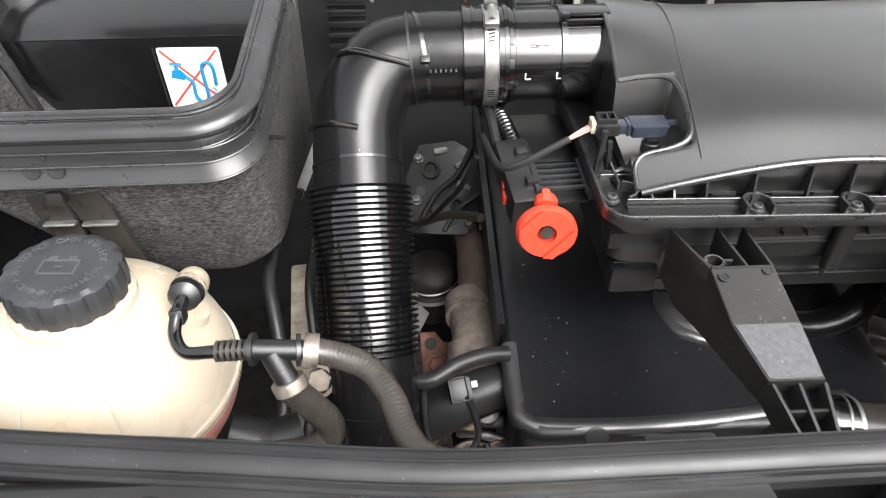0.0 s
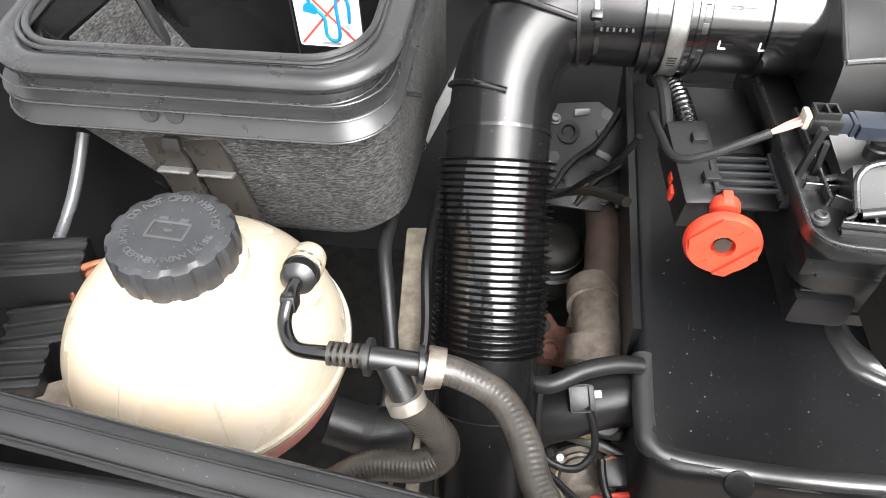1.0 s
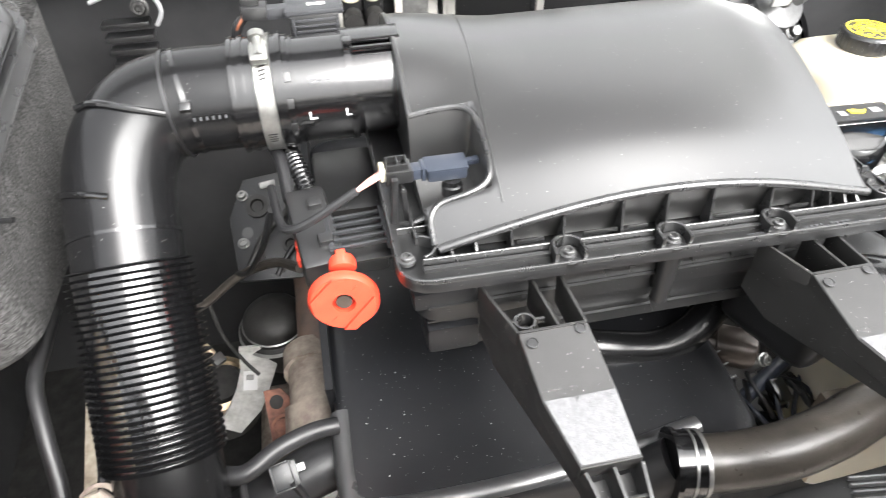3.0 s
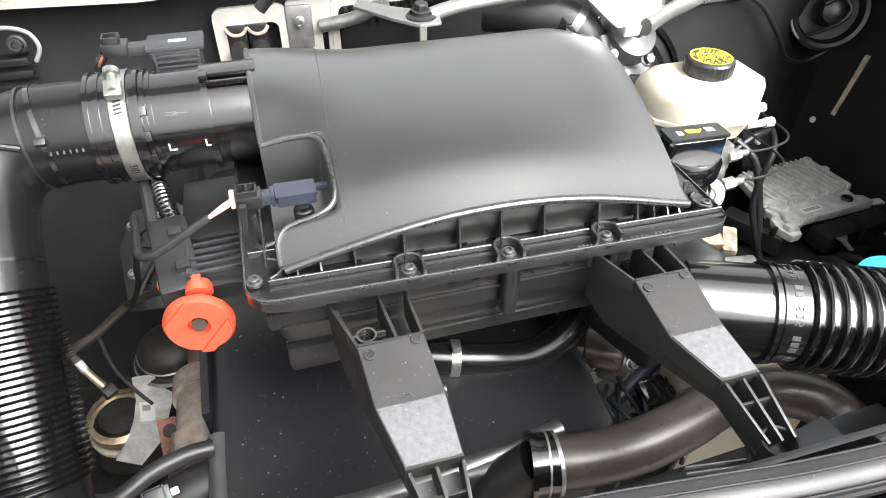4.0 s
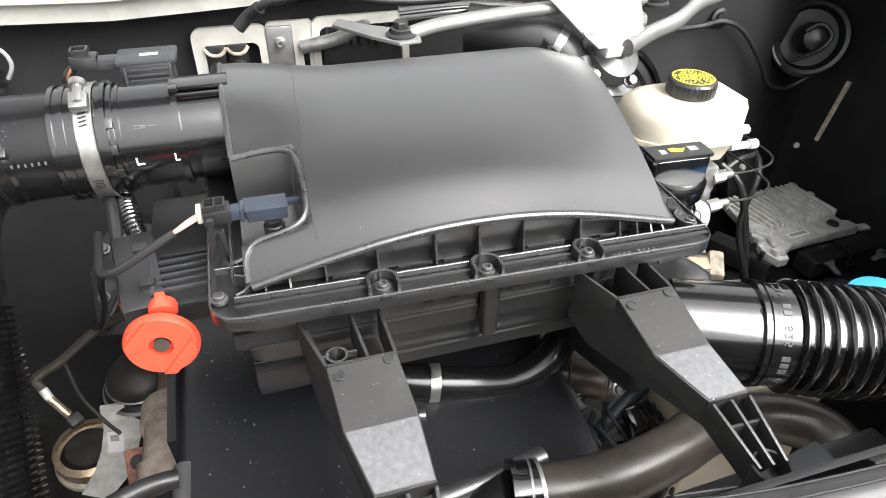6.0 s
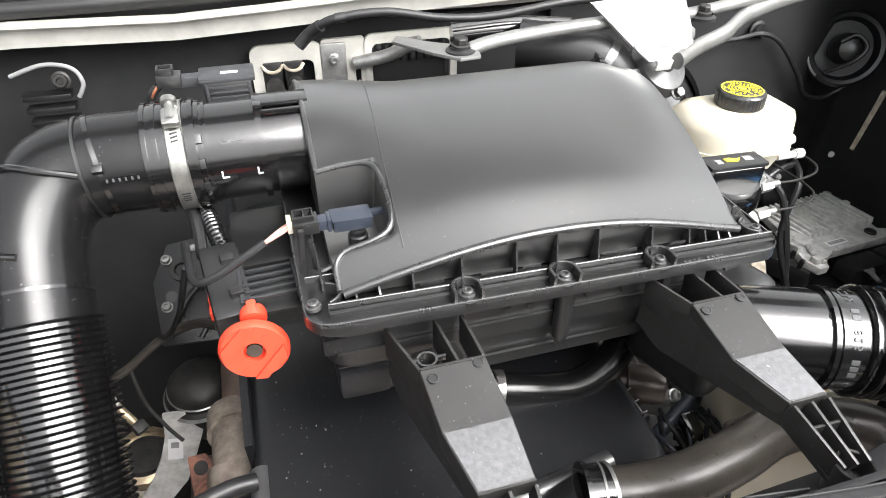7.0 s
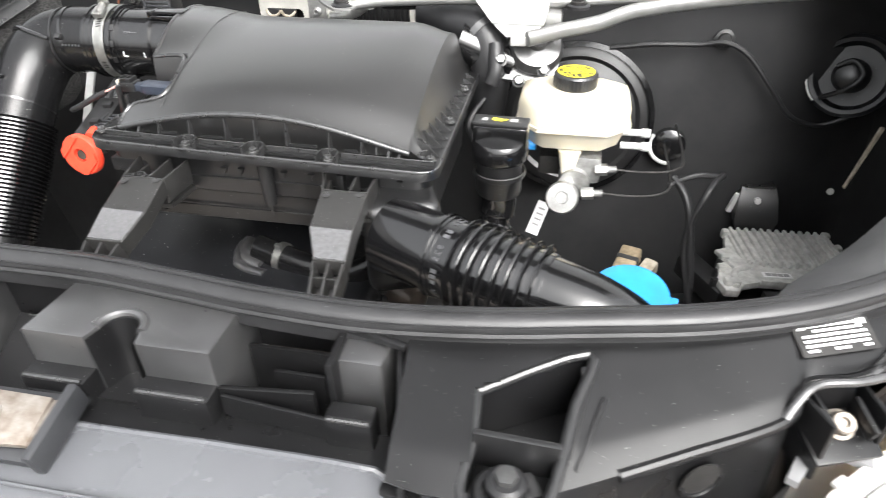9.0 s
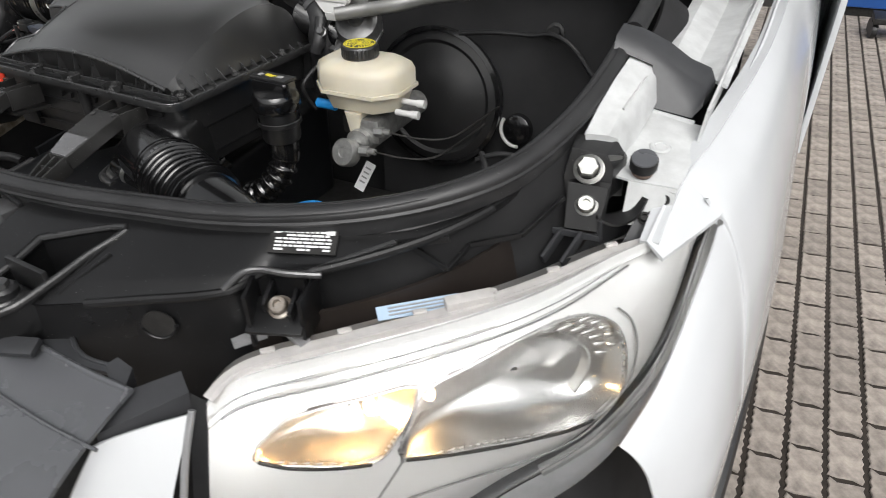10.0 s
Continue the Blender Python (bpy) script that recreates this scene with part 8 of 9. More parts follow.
part("block", loft([[(1.143, 0.515, 1.325), (1.183, 0.535, 1.316), (1.196, 0.535, 1.300), (1.196, 0.53, 1.262), (1.143, 0.505, 1.258), (1.136, 0.50, 1.29)],
                    [(1.145, 0.494, 1.318), (1.180, 0.502, 1.312), (1.190, 0.502, 1.298), (1.190, 0.498, 1.262), (1.147, 0.484, 1.258), (1.141, 0.484, 1.288)]]), M_BODY, hblock, smooth=30)
part("block_side", grid(4, 4, lambda u, v: (1.185 + 0.012 * u, 0.503 + 0.03 * u, 1.312 - 0.012 * u - 0.05 * v), 0.003), M_PAINTG, hblock, "bare metal cheek")
part("foot", loft([[(1.150, 0.490, 1.285), (1.192, 0.496, 1.283), (1.190, 0.486, 1.235), (1.154, 0.478, 1.235)], [(1.148, 0.480, 1.284), (1.190, 0.486, 1.282), (1.188, 0.472, 1.234), (1.152, 0.466, 1.234)]]), M_BODY, hblock)
bolt((1.166, 0.490, 1.298), (0.1, -0.75, 0.65), 0.0120, M_ZINC, "bolt", hblock, "bright flanged bolt", socket=False)
part("washer", lathe([(0.0165, 0), (0.0165, 0.002), (0.012, 0.003)], axis((1.166, 0.492, 1.2965), (0.1, -0.75, 0.65)), 28), M_ZINC, hblock)
bolt((1.171, 0.478, 1.261), (0.1, -0.75, 0.65), 0.0095, M_ZINC, "bolt", hblock, "bright flanged bolt")
for x in (1.150, 1.172):
    part("guide_rib", span((x, 0.470, 1.228), (x - 0.010, 0.434, 1.207), 0.004, 0.014, 0.001), M_TRIM, hblock)
part("guide_bar", span((1.140, 0.462, 1.230), (1.190, 0.472, 1.226), 0.003, 0.008, 0.001), M_TRIM, hblock)
part("guide_post", box((0.005, 0.006, 0.03), pose(1.190, 0.474, 1.235, 10), 0.001), M_TRIM, hblock)
part("lower_strap", sweep(smooth_path([(1.183, 0.478, 1.252), (1.200, 0.486, 1.244), (1.216, 0.50, 1.250), (1.222, 0.51, 1.268)], 6), [(-0.010, -0.0015), (0.010, -0.0015), (0.010, 0.0015), (-0.010, 0.0015)]), M_BODY, hblock)
buffer_ = thing("catch_buffer", (1.217, 0.527, 1.28), "grey-capped rubber stop on the white bracket", "buffer")
part("rubber_stop", lathe([(0.010, -0.022), (0.010, 0.0), (0.0150, 0.003), (0.0150, 0.013), (0.0142, 0.015), (0, 0.0155)], axis((1.217, 0.524, 1.294), (0.05, -0.35, 0.93)), 32), M_RUBBER, buffer_)
part("stop_cap", lathe([(0.0139, 0.0152), (0.0132, 0.0166), (0, 0.0170)], axis((1.217, 0.524, 1.294), (0.05, -0.35, 0.93)), 32), M_GREY, buffer_, "grey worn top")
part("stop_collar", lathe([(0.0112, -0.006), (0.0120, -0.005), (0.0120, -0.002), (0.0112, -0.001)], axis((1.217, 0.524, 1.294), (0.05, -0.35, 0.93)), 28), M_RISER, buffer_, "rusty brown collar")
part("clip_nut", box((0.006, 0.006, 0.008), (1.192, 0.528, 1.302), 0.001), M_BODY, buffer_)
stay = thing("catch_stay", (1.228, 0.49, 1.20), "dark stay with a clip below the bracket", "stay")
part("stay", loft([[(1.222, 0.502, 1.245), (1.240, 0.506, 1.245), (1.240, 0.512, 1.242), (1.222, 0.508, 1.242)], [(1.206, 0.470, 1.195), (1.228, 0.474, 1.195), (1.228, 0.480, 1.190), (1.206, 0.476, 1.190)]]), M_TRIM, stay)
bolt((1.231, 0.502, 1.246), (0, -0.6, 0.8), 0.0055, M_DARK, "bolt", stay)
bolt((1.218, 0.478, 1.206), (0, -0.6, 0.8), 0.005, M_DARK, "bolt", stay)


# ---- engine: cover, dipstick, turbo side, hoses ----
cover = thing("engine_cover", (0.28, 0.65, 0.95), "matt black foam-backed engine cover, dusty", "engine cover")
def ctop(x, y):
    return 1.083 + 0.10 * (y - 0.40) + 0.006 * math.sin((x - 0.1) * 6)


cv = rounded(0.101, 0.388, 0.50, 0.93, 0.028, 6)
def inset(p, d):
    return [(x + d * (1 if x < 0.3 else -1) * min(1, abs(x - 0.3) / 0.17), y + d * (1 if y < 0.66 else -1) * min(1, abs(y - 0.66) / 0.25)) for x, y in p]


part("shell", loft([[(x, y, 0.90) for x, y in inset(cv, 0.006)], [(x, y, ctop(x, y) - 0.012) for x, y in cv], [(x, y, ctop(x, y) - 0.004) for x, y in inset(cv, 0.003)],
                    [(x, y, ctop(x, y)) for x, y in inset(cv, 0.010)], [(x, y, ctop(x, y) - 0.004) for x, y in inset(cv, 0.022)], [(x, y, ctop(x, y) - 0.003) for x, y in inset(cv, 0.10)]]), M_COVER, cover, smooth=50)
# Rim and lobes take the paler plastic as a painted broad highlight.
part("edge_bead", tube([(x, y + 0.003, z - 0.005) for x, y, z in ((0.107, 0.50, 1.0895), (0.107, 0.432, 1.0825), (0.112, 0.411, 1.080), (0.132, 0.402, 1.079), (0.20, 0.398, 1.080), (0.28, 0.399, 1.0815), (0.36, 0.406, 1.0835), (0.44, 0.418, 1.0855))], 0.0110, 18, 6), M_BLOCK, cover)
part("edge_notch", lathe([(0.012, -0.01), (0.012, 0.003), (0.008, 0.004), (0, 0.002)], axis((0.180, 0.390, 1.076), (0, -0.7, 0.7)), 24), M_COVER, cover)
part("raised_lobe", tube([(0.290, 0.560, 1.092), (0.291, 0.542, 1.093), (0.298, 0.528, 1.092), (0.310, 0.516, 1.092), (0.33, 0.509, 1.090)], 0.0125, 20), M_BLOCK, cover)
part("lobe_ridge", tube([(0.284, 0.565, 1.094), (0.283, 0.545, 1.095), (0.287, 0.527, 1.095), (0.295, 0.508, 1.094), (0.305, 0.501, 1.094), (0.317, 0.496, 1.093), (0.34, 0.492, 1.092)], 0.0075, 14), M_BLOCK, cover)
part("left_skirt", grid(12, 8, lambda u, v: (0.1030 + 0.008 * v, 0.52 + 0.42 * u, 1.105 + 0.06 * u - 0.22 * v), 0.008), M_COVER, cover)

part_specks("grit_specks", cover, [(random.uniform(0.13, 0.47), random.uniform(0.42, 0.85)) for k in range(330)], lambda x, y: ctop(x, y) - 0.0034, 0.0005)

dip = thing("oil_dipstick", (0.12, 0.53, 1.22), "orange dipstick grip clipped in a black bracket", "dipstick")
dw = Vector((-0.06, -0.985, 0.12)).normalized()
dm = axis((0.129, 0.487, 1.262), dw, 0)
rad = 0.0270
part("grip", lathe([(0.0, 0.001), (0.0085, 0.001), (0.009, 0.008), (rad - 0.002, 0.008), (rad, 0.005), (rad, 0.0), (rad - 0.003, -0.003), (0.0, -0.003)], dm, 48, wob=lambda a, k: 1 + (0.03 * math.cos(2 * a + 0.6) if k > 2 else 0)), M_ORANGE, dip, "orange moulded disc grip")
for d in (1, -1):
    part("grip_bar", loft([[dm @ pose(0, 0, 0, 0, 0, 47) @ Vector((x * d, y * d, z)) for x, y in ((-0.0195, 0.0135), (0.0190, 0.0145), (0.0135, 0.0218), (-0.0130, 0.0222))] for z in (0.0, 0.0110)]), M_ORANGE, dip)
for k in range(4):
    part("moulded_mark", box((0.005, 0.0009, 0.0008), dm @ pose(0, 0, 0, 0, 0, 47 + 90 * k) @ Matrix.Translation((0.0165, 0.003, 0.0083))), M_ORANGE, dip)
part("pin", lathe([(0.0062, 0.001), (0.0062, 0.006), (0, 0.0065)], dm, 20), M_CAN, dip)
part("grip_neck", lathe([(0.009, -0.012), (0.011, -0.008), (0.011, -0.002), (0.008, 0.0), (0, 0.0)], axis((0.131, 0.506, 1.272), (-0.05, -0.9, -0.4)), 24), M_ORANGE, dip)
part("grip_tooth", box((0.008, 0.012, 0.010), pose(0.131, 0.512, 1.281, 20), 0.002), M_ORANGE, dip)
for y, z in ((0.548, 1.268), (0.562, 1.272), (0.538, 1.262)):
    part("tab", box((0.006, 0.010, 0.012), pose(0.098, y, z, 15, 0, 0), 0.002), M_ORANGE, dip)
brk = thing("loom_bracket", (0.13, 0.57, 1.22), "black loom bracket with slotted plate", "bracket")
part("channel", box((0.034, 0.085, 0.034), pose(0.112, 0.555, 1.270, 12, 0, 8), 0.005), M_BODY, brk)
part("clip", box((0.012, 0.010, 0.008), pose(0.115, 0.572, 1.292, 12, 0, 8), 0.002), M_BODY, brk)
part("clip", box((0.012, 0.010, 0.008), pose(0.121, 0.532, 1.285, 12, 0, 8), 0.002), M_BODY, brk)
for k in range(5):
    part("slat", box((0.046, 0.003, 0.004), pose(0.147, 0.522 + 0.0095 * k, 1.283, 6, 0, 3), 0.001), M_TRIM, brk)
for x in (0.124, 0.170):
    part("slat_end", box((0.004, 0.046, 0.006), pose(x, 0.541, 1.283, 6, 0, 3), 0.001), M_TRIM, brk)
part("slat_bed", box((0.05, 0.05, 0.003), pose(0.147, 0.541, 1.272, 6, 0, 3), 0.001), M_BODY, brk)
part("upright", box((0.008, 0.05, 0.03), pose(0.176, 0.545, 1.285, 6, 0, 3), 0.002), M_TRIM, brk)
part("conduit", sweep(along([(0.112, 0.592, 1.285), (0.105, 0.62, 1.295), (0.098, 0.65, 1.295), (0.09, 0.68, 1.28)], 80), ring(0.0075, 14), scale=[1 + 0.15 * (i % 4 < 2) for i in range(80)]), M_CORR, brk, "ribbed cable conduit")
part("cable", tube([(0.094, 0.59, 1.285), (0.09, 0.63, 1.30), (0.082, 0.66, 1.30)], 0.0055, 10), M_RUBBER, brk)
part("rear_box", box((0.06, 0.10, 0.08), (0.145, 0.63, 1.235), 0.006), M_BODY, brk)

# bracket plate with punched holes, behind the ribbed hose
hang = thing("lifting_bracket", (0.05, 0.80, 1.03), "grey stamped engine bracket with holes", "bracket")
pm = pose(0.044, 0.805, 1.082, 32, 0, 0) @ Matrix.Diagonal((1.05, 1.15, 1, 1))
part("plate", plate([(-0.045, -0.055), (0.03, -0.06), (0.055, -0.02), (0.05, 0.05), (0.02, 0.07), (-0.03, 0.065), (-0.05, 0.02)], 0.006, pm, 0.001), M_COVER, hang)
for x, y, r_ in ((-0.015, 0.03, 0.014), (0.02, -0.02, 0.010), (-0.02, -0.03, 0.008)):
    part("boss", lathe([(r_, 0.006), (r_, 0.010), (r_ * 0.6, 0.010), (r_ * 0.5, 0.0065), (0, 0.0065)], pm @ Matrix.Translation((x, y, 0)), 20), M_DARK, hang)
for x, y, a in ((0.028, 0.035, 30), (0.03, 0.005, -20), (0.01, -0.045, 40), (0.0, 0.055, 10), (0.04, -0.035, 15)):
    part("lug", box((0.020, 0.008, 0.004), pm @ pose(x, y, 0.008, 25, 10, a), 0.0018), M_PAINTG, hang)
for x, y in ((0.0, 0.0), (-0.03, 0.0), (0.03, 0.055)):
    part("punched_hole", lathe([(0.007, 0.0062), (0.0, 0.0064)], pm @ Matrix.Translation((x, y, 0)), 16), M_BODY, hang)
for k in range(9):
    part("edge_tooth", box((0.010, 0.008, 0.007), pm @ pose(0.052 - 0.002 * (k % 3), -0.050 + 0.0125 * k, 0.002, 0, 0, 12 * (k % 2)), 0.0018), M_COVER, hang)
part("bracket_pipe", tube([pm @ Vector(p) for p in ((-0.035, -0.05, 0.014), (-0.01, -0.01, 0.018), (0.022, 0.018, 0.016), (0.045, 0.06, 0.010))], 0.0042, 10), M_DARK, hang)
part("bracket_pipe", tube([pm @ Vector(p) for p in ((0.0, -0.055, 0.010), (0.022, -0.028, 0.016), (0.050, -0.010, 0.018), (0.075, 0.02, 0.010))], 0.0034, 10), M_RUBBER, hang)
for x, y in ((-0.032, 0.045), (0.034, -0.046), (-0.036, -0.012)):
    bolt(pm @ Vector((x, y, 0.007)), pm.to_3x3() @ Vector((0, 0, 1)), 0.0055, M_PAINTG, "bolt", hang)
exh = thing("exhaust_manifold", (0.08, 0.60, 0.95), "rusty heat-stained exhaust manifold", "manifold")
rp_ = along([(0.070, 0.805, 1.046), (0.079, 0.770, 1.032), (0.086, 0.715, 1.025), (0.084, 0.655, 1.013), (0.080, 0.62, 1.005)], 24)
part("riser", sweep(rp_, ring(0.024, 24), scale=[0.66 + 0.42 * min(1, i / 12) - 0.05 * max(0, i - 12) / 12 for i in range(24)]), M_RISER, exh, "rusty brown pipe")
part("riser_cuff", tube([(0.069, 0.810, 1.046), (0.078, 0.775, 1.034)], 0.0205, 24, straight=True), M_RUST, exh)
part("casting", tube([(0.075, 0.645, 1.008), (0.0755, 0.60, 1.012), (0.0765, 0.565, 1.012), (0.078, 0.535, 0.99), (0.09, 0.51, 0.95)], 0.0285, 32), M_MANI, exh, "heat-stained casting")
part("casting_lip", tube([(0.073, 0.652, 1.007), (0.0735, 0.622, 1.009)], 0.0325, 32, straight=True), M_MANI, exh)
part("casting_lip", tube([(0.074, 0.572, 1.010), (0.072, 0.545, 0.998)], 0.0325, 32, straight=True), M_MANI, exh)
part("lug_plate", plate([(-0.028, -0.030), (0.030, -0.040), (0.034, 0.012), (0.006, 0.016), (-0.004, 0.032), (-0.026, 0.034)], 0.006, pose(0.034, 0.630, 0.928, 35, -10, 0), 0.0015), M_RUST, exh, "rusty mounting lug")
part("lug_hole", lathe([(0.009, 0.0064), (0.0, 0.0066)], pose(0.034, 0.630, 0.928, 35, -10, 0) @ Matrix.Translation((-0.012, 0.016, 0)), 16), M_DARK, exh)
bolt((0.028, 0.606, 0.932), (0, -0.6, 0.8), 0.012, M_RUST, "bolt", exh, socket=False)
act = thing("turbo_actuator", (0.024, 0.75, 0.84), "dark steel turbo actuator can on a stamped arm", "actuator")
am = axis((0.024, 0.755, 0.950), (-0.02, -0.12, 0.99))
part("can", lathe([(0.030, -0.07), (0.040, -0.05), (0.044, -0.025), (0.044, 0.0), (0.049, 0.002), (0.049, 0.008), (0.043, 0.013), (0.041, 0.028), (0.034, 0.037), (0.020, 0.043), (0.0, 0.045)], am, 44), M_DARK, act)
part("crimp", lathe([(0.0485, 0.001), (0.0515, 0.005), (0.0485, 0.009)], am, 44), M_ALU, act)
part("crimp", lathe([(0.0425, 0.0185), (0.0438, 0.0200), (0.0420, 0.0215)], am, 44), M_ALU, act)
part("arm", loft([[(-0.024, 0.716, 0.965), (0.029, 0.716, 0.960), (0.029, 0.722, 0.958), (-0.024, 0.722, 0.963)], [(-0.030, 0.714, 0.925), (0.018, 0.714, 0.922), (0.018, 0.720, 0.920), (-0.030, 0.720, 0.923)], [(-0.044, 0.712, 0.885), (0.003, 0.712, 0.885), (0.003, 0.718, 0.885), (-0.044, 0.718, 0.885)],
                  [(-0.062, 0.710, 0.850), (-0.020, 0.708, 0.835), (-0.020, 0.714, 0.833), (-0.062, 0.716, 0.848)], [(-0.085, 0.702, 0.822), (-0.056, 0.700, 0.800), (-0.056, 0.706, 0.798), (-0.085, 0.708, 0.820)]]), M_ECU, act, "pale stamped steel arm", smooth=50)
part("arm_label", box((0.019, 0.001, 0.038), pose(-0.022, 0.7125, 0.900, -4, 12, 0)), M_WHITEP, act, "small white type label")
part("label_mark", box((0.010, 0.001, 0.010), pose(-0.021, 0.7118, 0.908, -4, 12, 0)), M_GREYPR, act)
part("clamp_ring", lathe([(0.036, -0.016), (0.047, -0.012), (0.047, 0.004), (0.038, 0.008)], axis((-0.085, 0.780, 0.820), (0.10, -0.15, 0.98)), 40, wob=lambda a, k: 1 + 0.012 * math.cos(24 * a) * (1 <= k <= 2)), M_BRASS, act, "brass-coloured band clamp")
part("clamp_ring", lathe([(0.044, -0.036), (0.050, -0.032), (0.050, -0.024), (0.044, -0.020)], axis((-0.085, 0.780, 0.820), (0.10, -0.15, 0.98)), 40), M_BEIGE, act)
part("turbine", lathe([(0.055, -0.08), (0.050, -0.04), (0.040, -0.01), (0.030, 0.006), (0.0, 0.010)], axis((-0.085, 0.780, 0.820), (0.10, -0.15, 0.98)), 32), M_DARK, act)
part("rod", tube([(0.052, 0.735, 0.945), (0.060, 0.725, 0.93), (0.062, 0.715, 0.89), (0.058, 0.70, 0.85)], 0.0042, 8), M_BEIGE, act)
vac = thing("vacuum_line", (0.02, 0.62, 1.0), "thin black vacuum line with pale ferrules", "hose")
part("line", tube([(0.085, 0.64, 1.16), (0.05, 0.70, 1.12), (0.0, 0.735, 1.075), (-0.045, 0.735, 1.04), (-0.078, 0.728, 1.025), (-0.074, 0.720, 1.012)], 0.0056, 10), M_HOSE, vac)
part("line", tube([(0.075, 0.60, 1.27), (0.06, 0.62, 1.22), (0.045, 0.66, 1.17), (0.02, 0.70, 1.11), (0.0, 0.735, 1.08)], 0.003, 8), M_RUBBER, vac)
part("ferrule", tube([(-0.074, 0.720, 1.012), (-0.068, 0.712, 1.002)], 0.0052, 12, straight=True), M_WPLAST, vac)
part("ferrule", tube([(-0.068, 0.712, 1.002), (-0.052, 0.700, 0.980)], 0.0050, 12, straight=True), M_BRASS, vac)
part("ferrule_end", box((0.016, 0.014, 0.014), pose(-0.047, 0.696, 0.973, 30, 0, 40), 0.002), M_DARK, vac)
part("thin_line", tube([(-0.045, 0.735, 1.04), (-0.035, 0.71, 1.0), (-0.015, 0.69, 0.97), (0.0, 0.68, 0.95)], 0.0024, 8), M_DARK, vac)


chose = thing("charge_hose", (0.05, 0.47, 1.0), "thick black charge-air hose with sensor plug", "hose")
part("upper_line", tube([(0.000, 0.455, 1.095), (0.02, 0.452, 1.097), (0.05, 0.468, 1.102), (0.08, 0.480, 1.100), (0.103, 0.485, 1.095)], 0.0085, 14), M_RUBBER, chose)
part("main_hose", tube([(0.005, 0.455, 1.02), (0.04, 0.46, 1.04), (0.08, 0.472, 1.05), (0.12, 0.48, 1.05)], 0.026, 24), M_RUBBER, chose)
pl = pose(0.050, 0.456, 1.074, 35, 0, 12) @ Matrix.Diagonal((0.8, 0.72, 0.9, 1))
plug = part("plug", box((0.030, 0.034, 0.016), pl, 0.003), M_COVER, chose, "black sensor plug")
for x, y, sx, sy in ((-0.0145, 0, 0.0022, 0.036), (0.0085, 0, 0.0022, 0.036), (-0.003, -0.017, 0.025, 0.0022), (-0.003, 0.0175, 0.020, 0.0022)):
    part("plug_clip", box((sx, sy, 0.004), pl @ Matrix.Translation((x, y, 0.0085)), 0.0008), M_RUBBER, plug, "dark wire clip")
part("plug_tab", box((0.009, 0.010, 0.006), pl @ Matrix.Translation((0.019, 0.004, 0.004)), 0.0015), M_WPLAST, plug, "white locking tab")
part("plug_lead", tube([(0.012, 0.462, 1.085), (0.012, 0.440, 1.055), (0.018, 0.420, 1.03), (0.036, 0.412, 1.02), (0.056, 0.414, 1.02), (0.068, 0.428, 1.03), (0.064, 0.442, 1.055), (0.056, 0.448, 1.075)], 0.0038, 10), M_RUBBER, chose)
fit_ = thing("coolant_fittings", (0.07, 0.42, 0.95), "grubby metal pipe fittings low in the bay", "fitting")
part("pipe", tube([(0.005, 0.440, 0.985), (0.018, 0.451, 0.99), (0.032, 0.463, 0.995), (0.050, 0.464, 1.0), (0.074, 0.461, 1.0)], 0.0062, 14), M_BRASS, fit_, "tarnished brass-coloured pipe")
part("pipe", tube([(0.050, 0.470, 0.975), (0.066, 0.462, 0.985), (0.088, 0.456, 0.985), (0.108, 0.450, 0.98)], 0.0060, 14), M_ALU, fit_)
part("saddle", box((0.030, 0.016, 0.014), pose(0.086, 0.463, 1.006, 30, 0, -8), 0.004), M_BODY, fit_)
part("cap", lathe([(0.016, -0.03), (0.016, 0.0), (0.014, 0.004), (0.009, 0.005), (0.0085, 0.003), (0.0, 0.003)], axis((0.081, 0.466, 1.022), (0, -0.5, 0.86)), 24), M_ALU, fit_, "grey sensor cap")
part("cap_mark", box((0.0012, 0.006, 0.0006), axis((0.081, 0.466, 1.022), (0, -0.5, 0.86)) @ pose(0.001, 0, 0.0036, 0, 0, 30)), M_DARK, fit_)
fm = axis((0.066, 0.432, 0.955), (0, -0.45, 0.89))
part("flange", lathe([(0.036, -0.05), (0.036, -0.004), (0.034, 0.0), (0.029, 0.001), (0.027, -0.004), (0.024, -0.004), (0.022, 0.002), (0.013, 0.004), (0.0, 0.004)], fm, 36), M_LATCH, fit_, "oily cast housing")
for a in (20, 140, 260):
    bolt(fm @ Vector((0.031 * math.cos(radians(a)), 0.031 * math.sin(radians(a)), 0.001)), (0, -0.45, 0.89), 0.0045, M_ZINC, "bolt", fit_)
part("stud", lathe([(0.008, -0.02), (0.008, 0.004), (0.005, 0.006), (0.005, 0.014), (0, 0.015)], axis((0.033, 0.452, 0.965), (-0.2, -0.4, 0.9)), 18), M_DARK, fit_)
part("block", box((0.026, 0.030, 0.024), pose(0.094, 0.428, 0.992, 20, 0, 10), 0.004), M_BODY, fit_)
part("wire", tube([(0.082, 0.432, 1.004), (0.090, 0.436, 1.006), (0.097, 0.433, 1.002)], 0.0026, 8), M_COPPER, fit_)
part("wire", tube([(0.078, 0.430, 1.01), (0.080, 0.414, 1.004), (0.084, 0.400, 1.0), (0.094, 0.385, 0.99)], 0.0042, 10), M_RUBBER, fit_)
part("wire", tube([(0.070, 0.398, 0.99), (0.090, 0.402, 0.994), (0.108, 0.408, 0.99)], 0.0030, 8), M_RED, fit_, "thin red wire")
part("lead", tube([(0.005, 0.415, 1.03), (0.03, 0.398, 1.026), (0.06, 0.378, 1.018), (0.09, 0.362, 1.01)], 0.0034, 10), M_RUBBER, fit_)
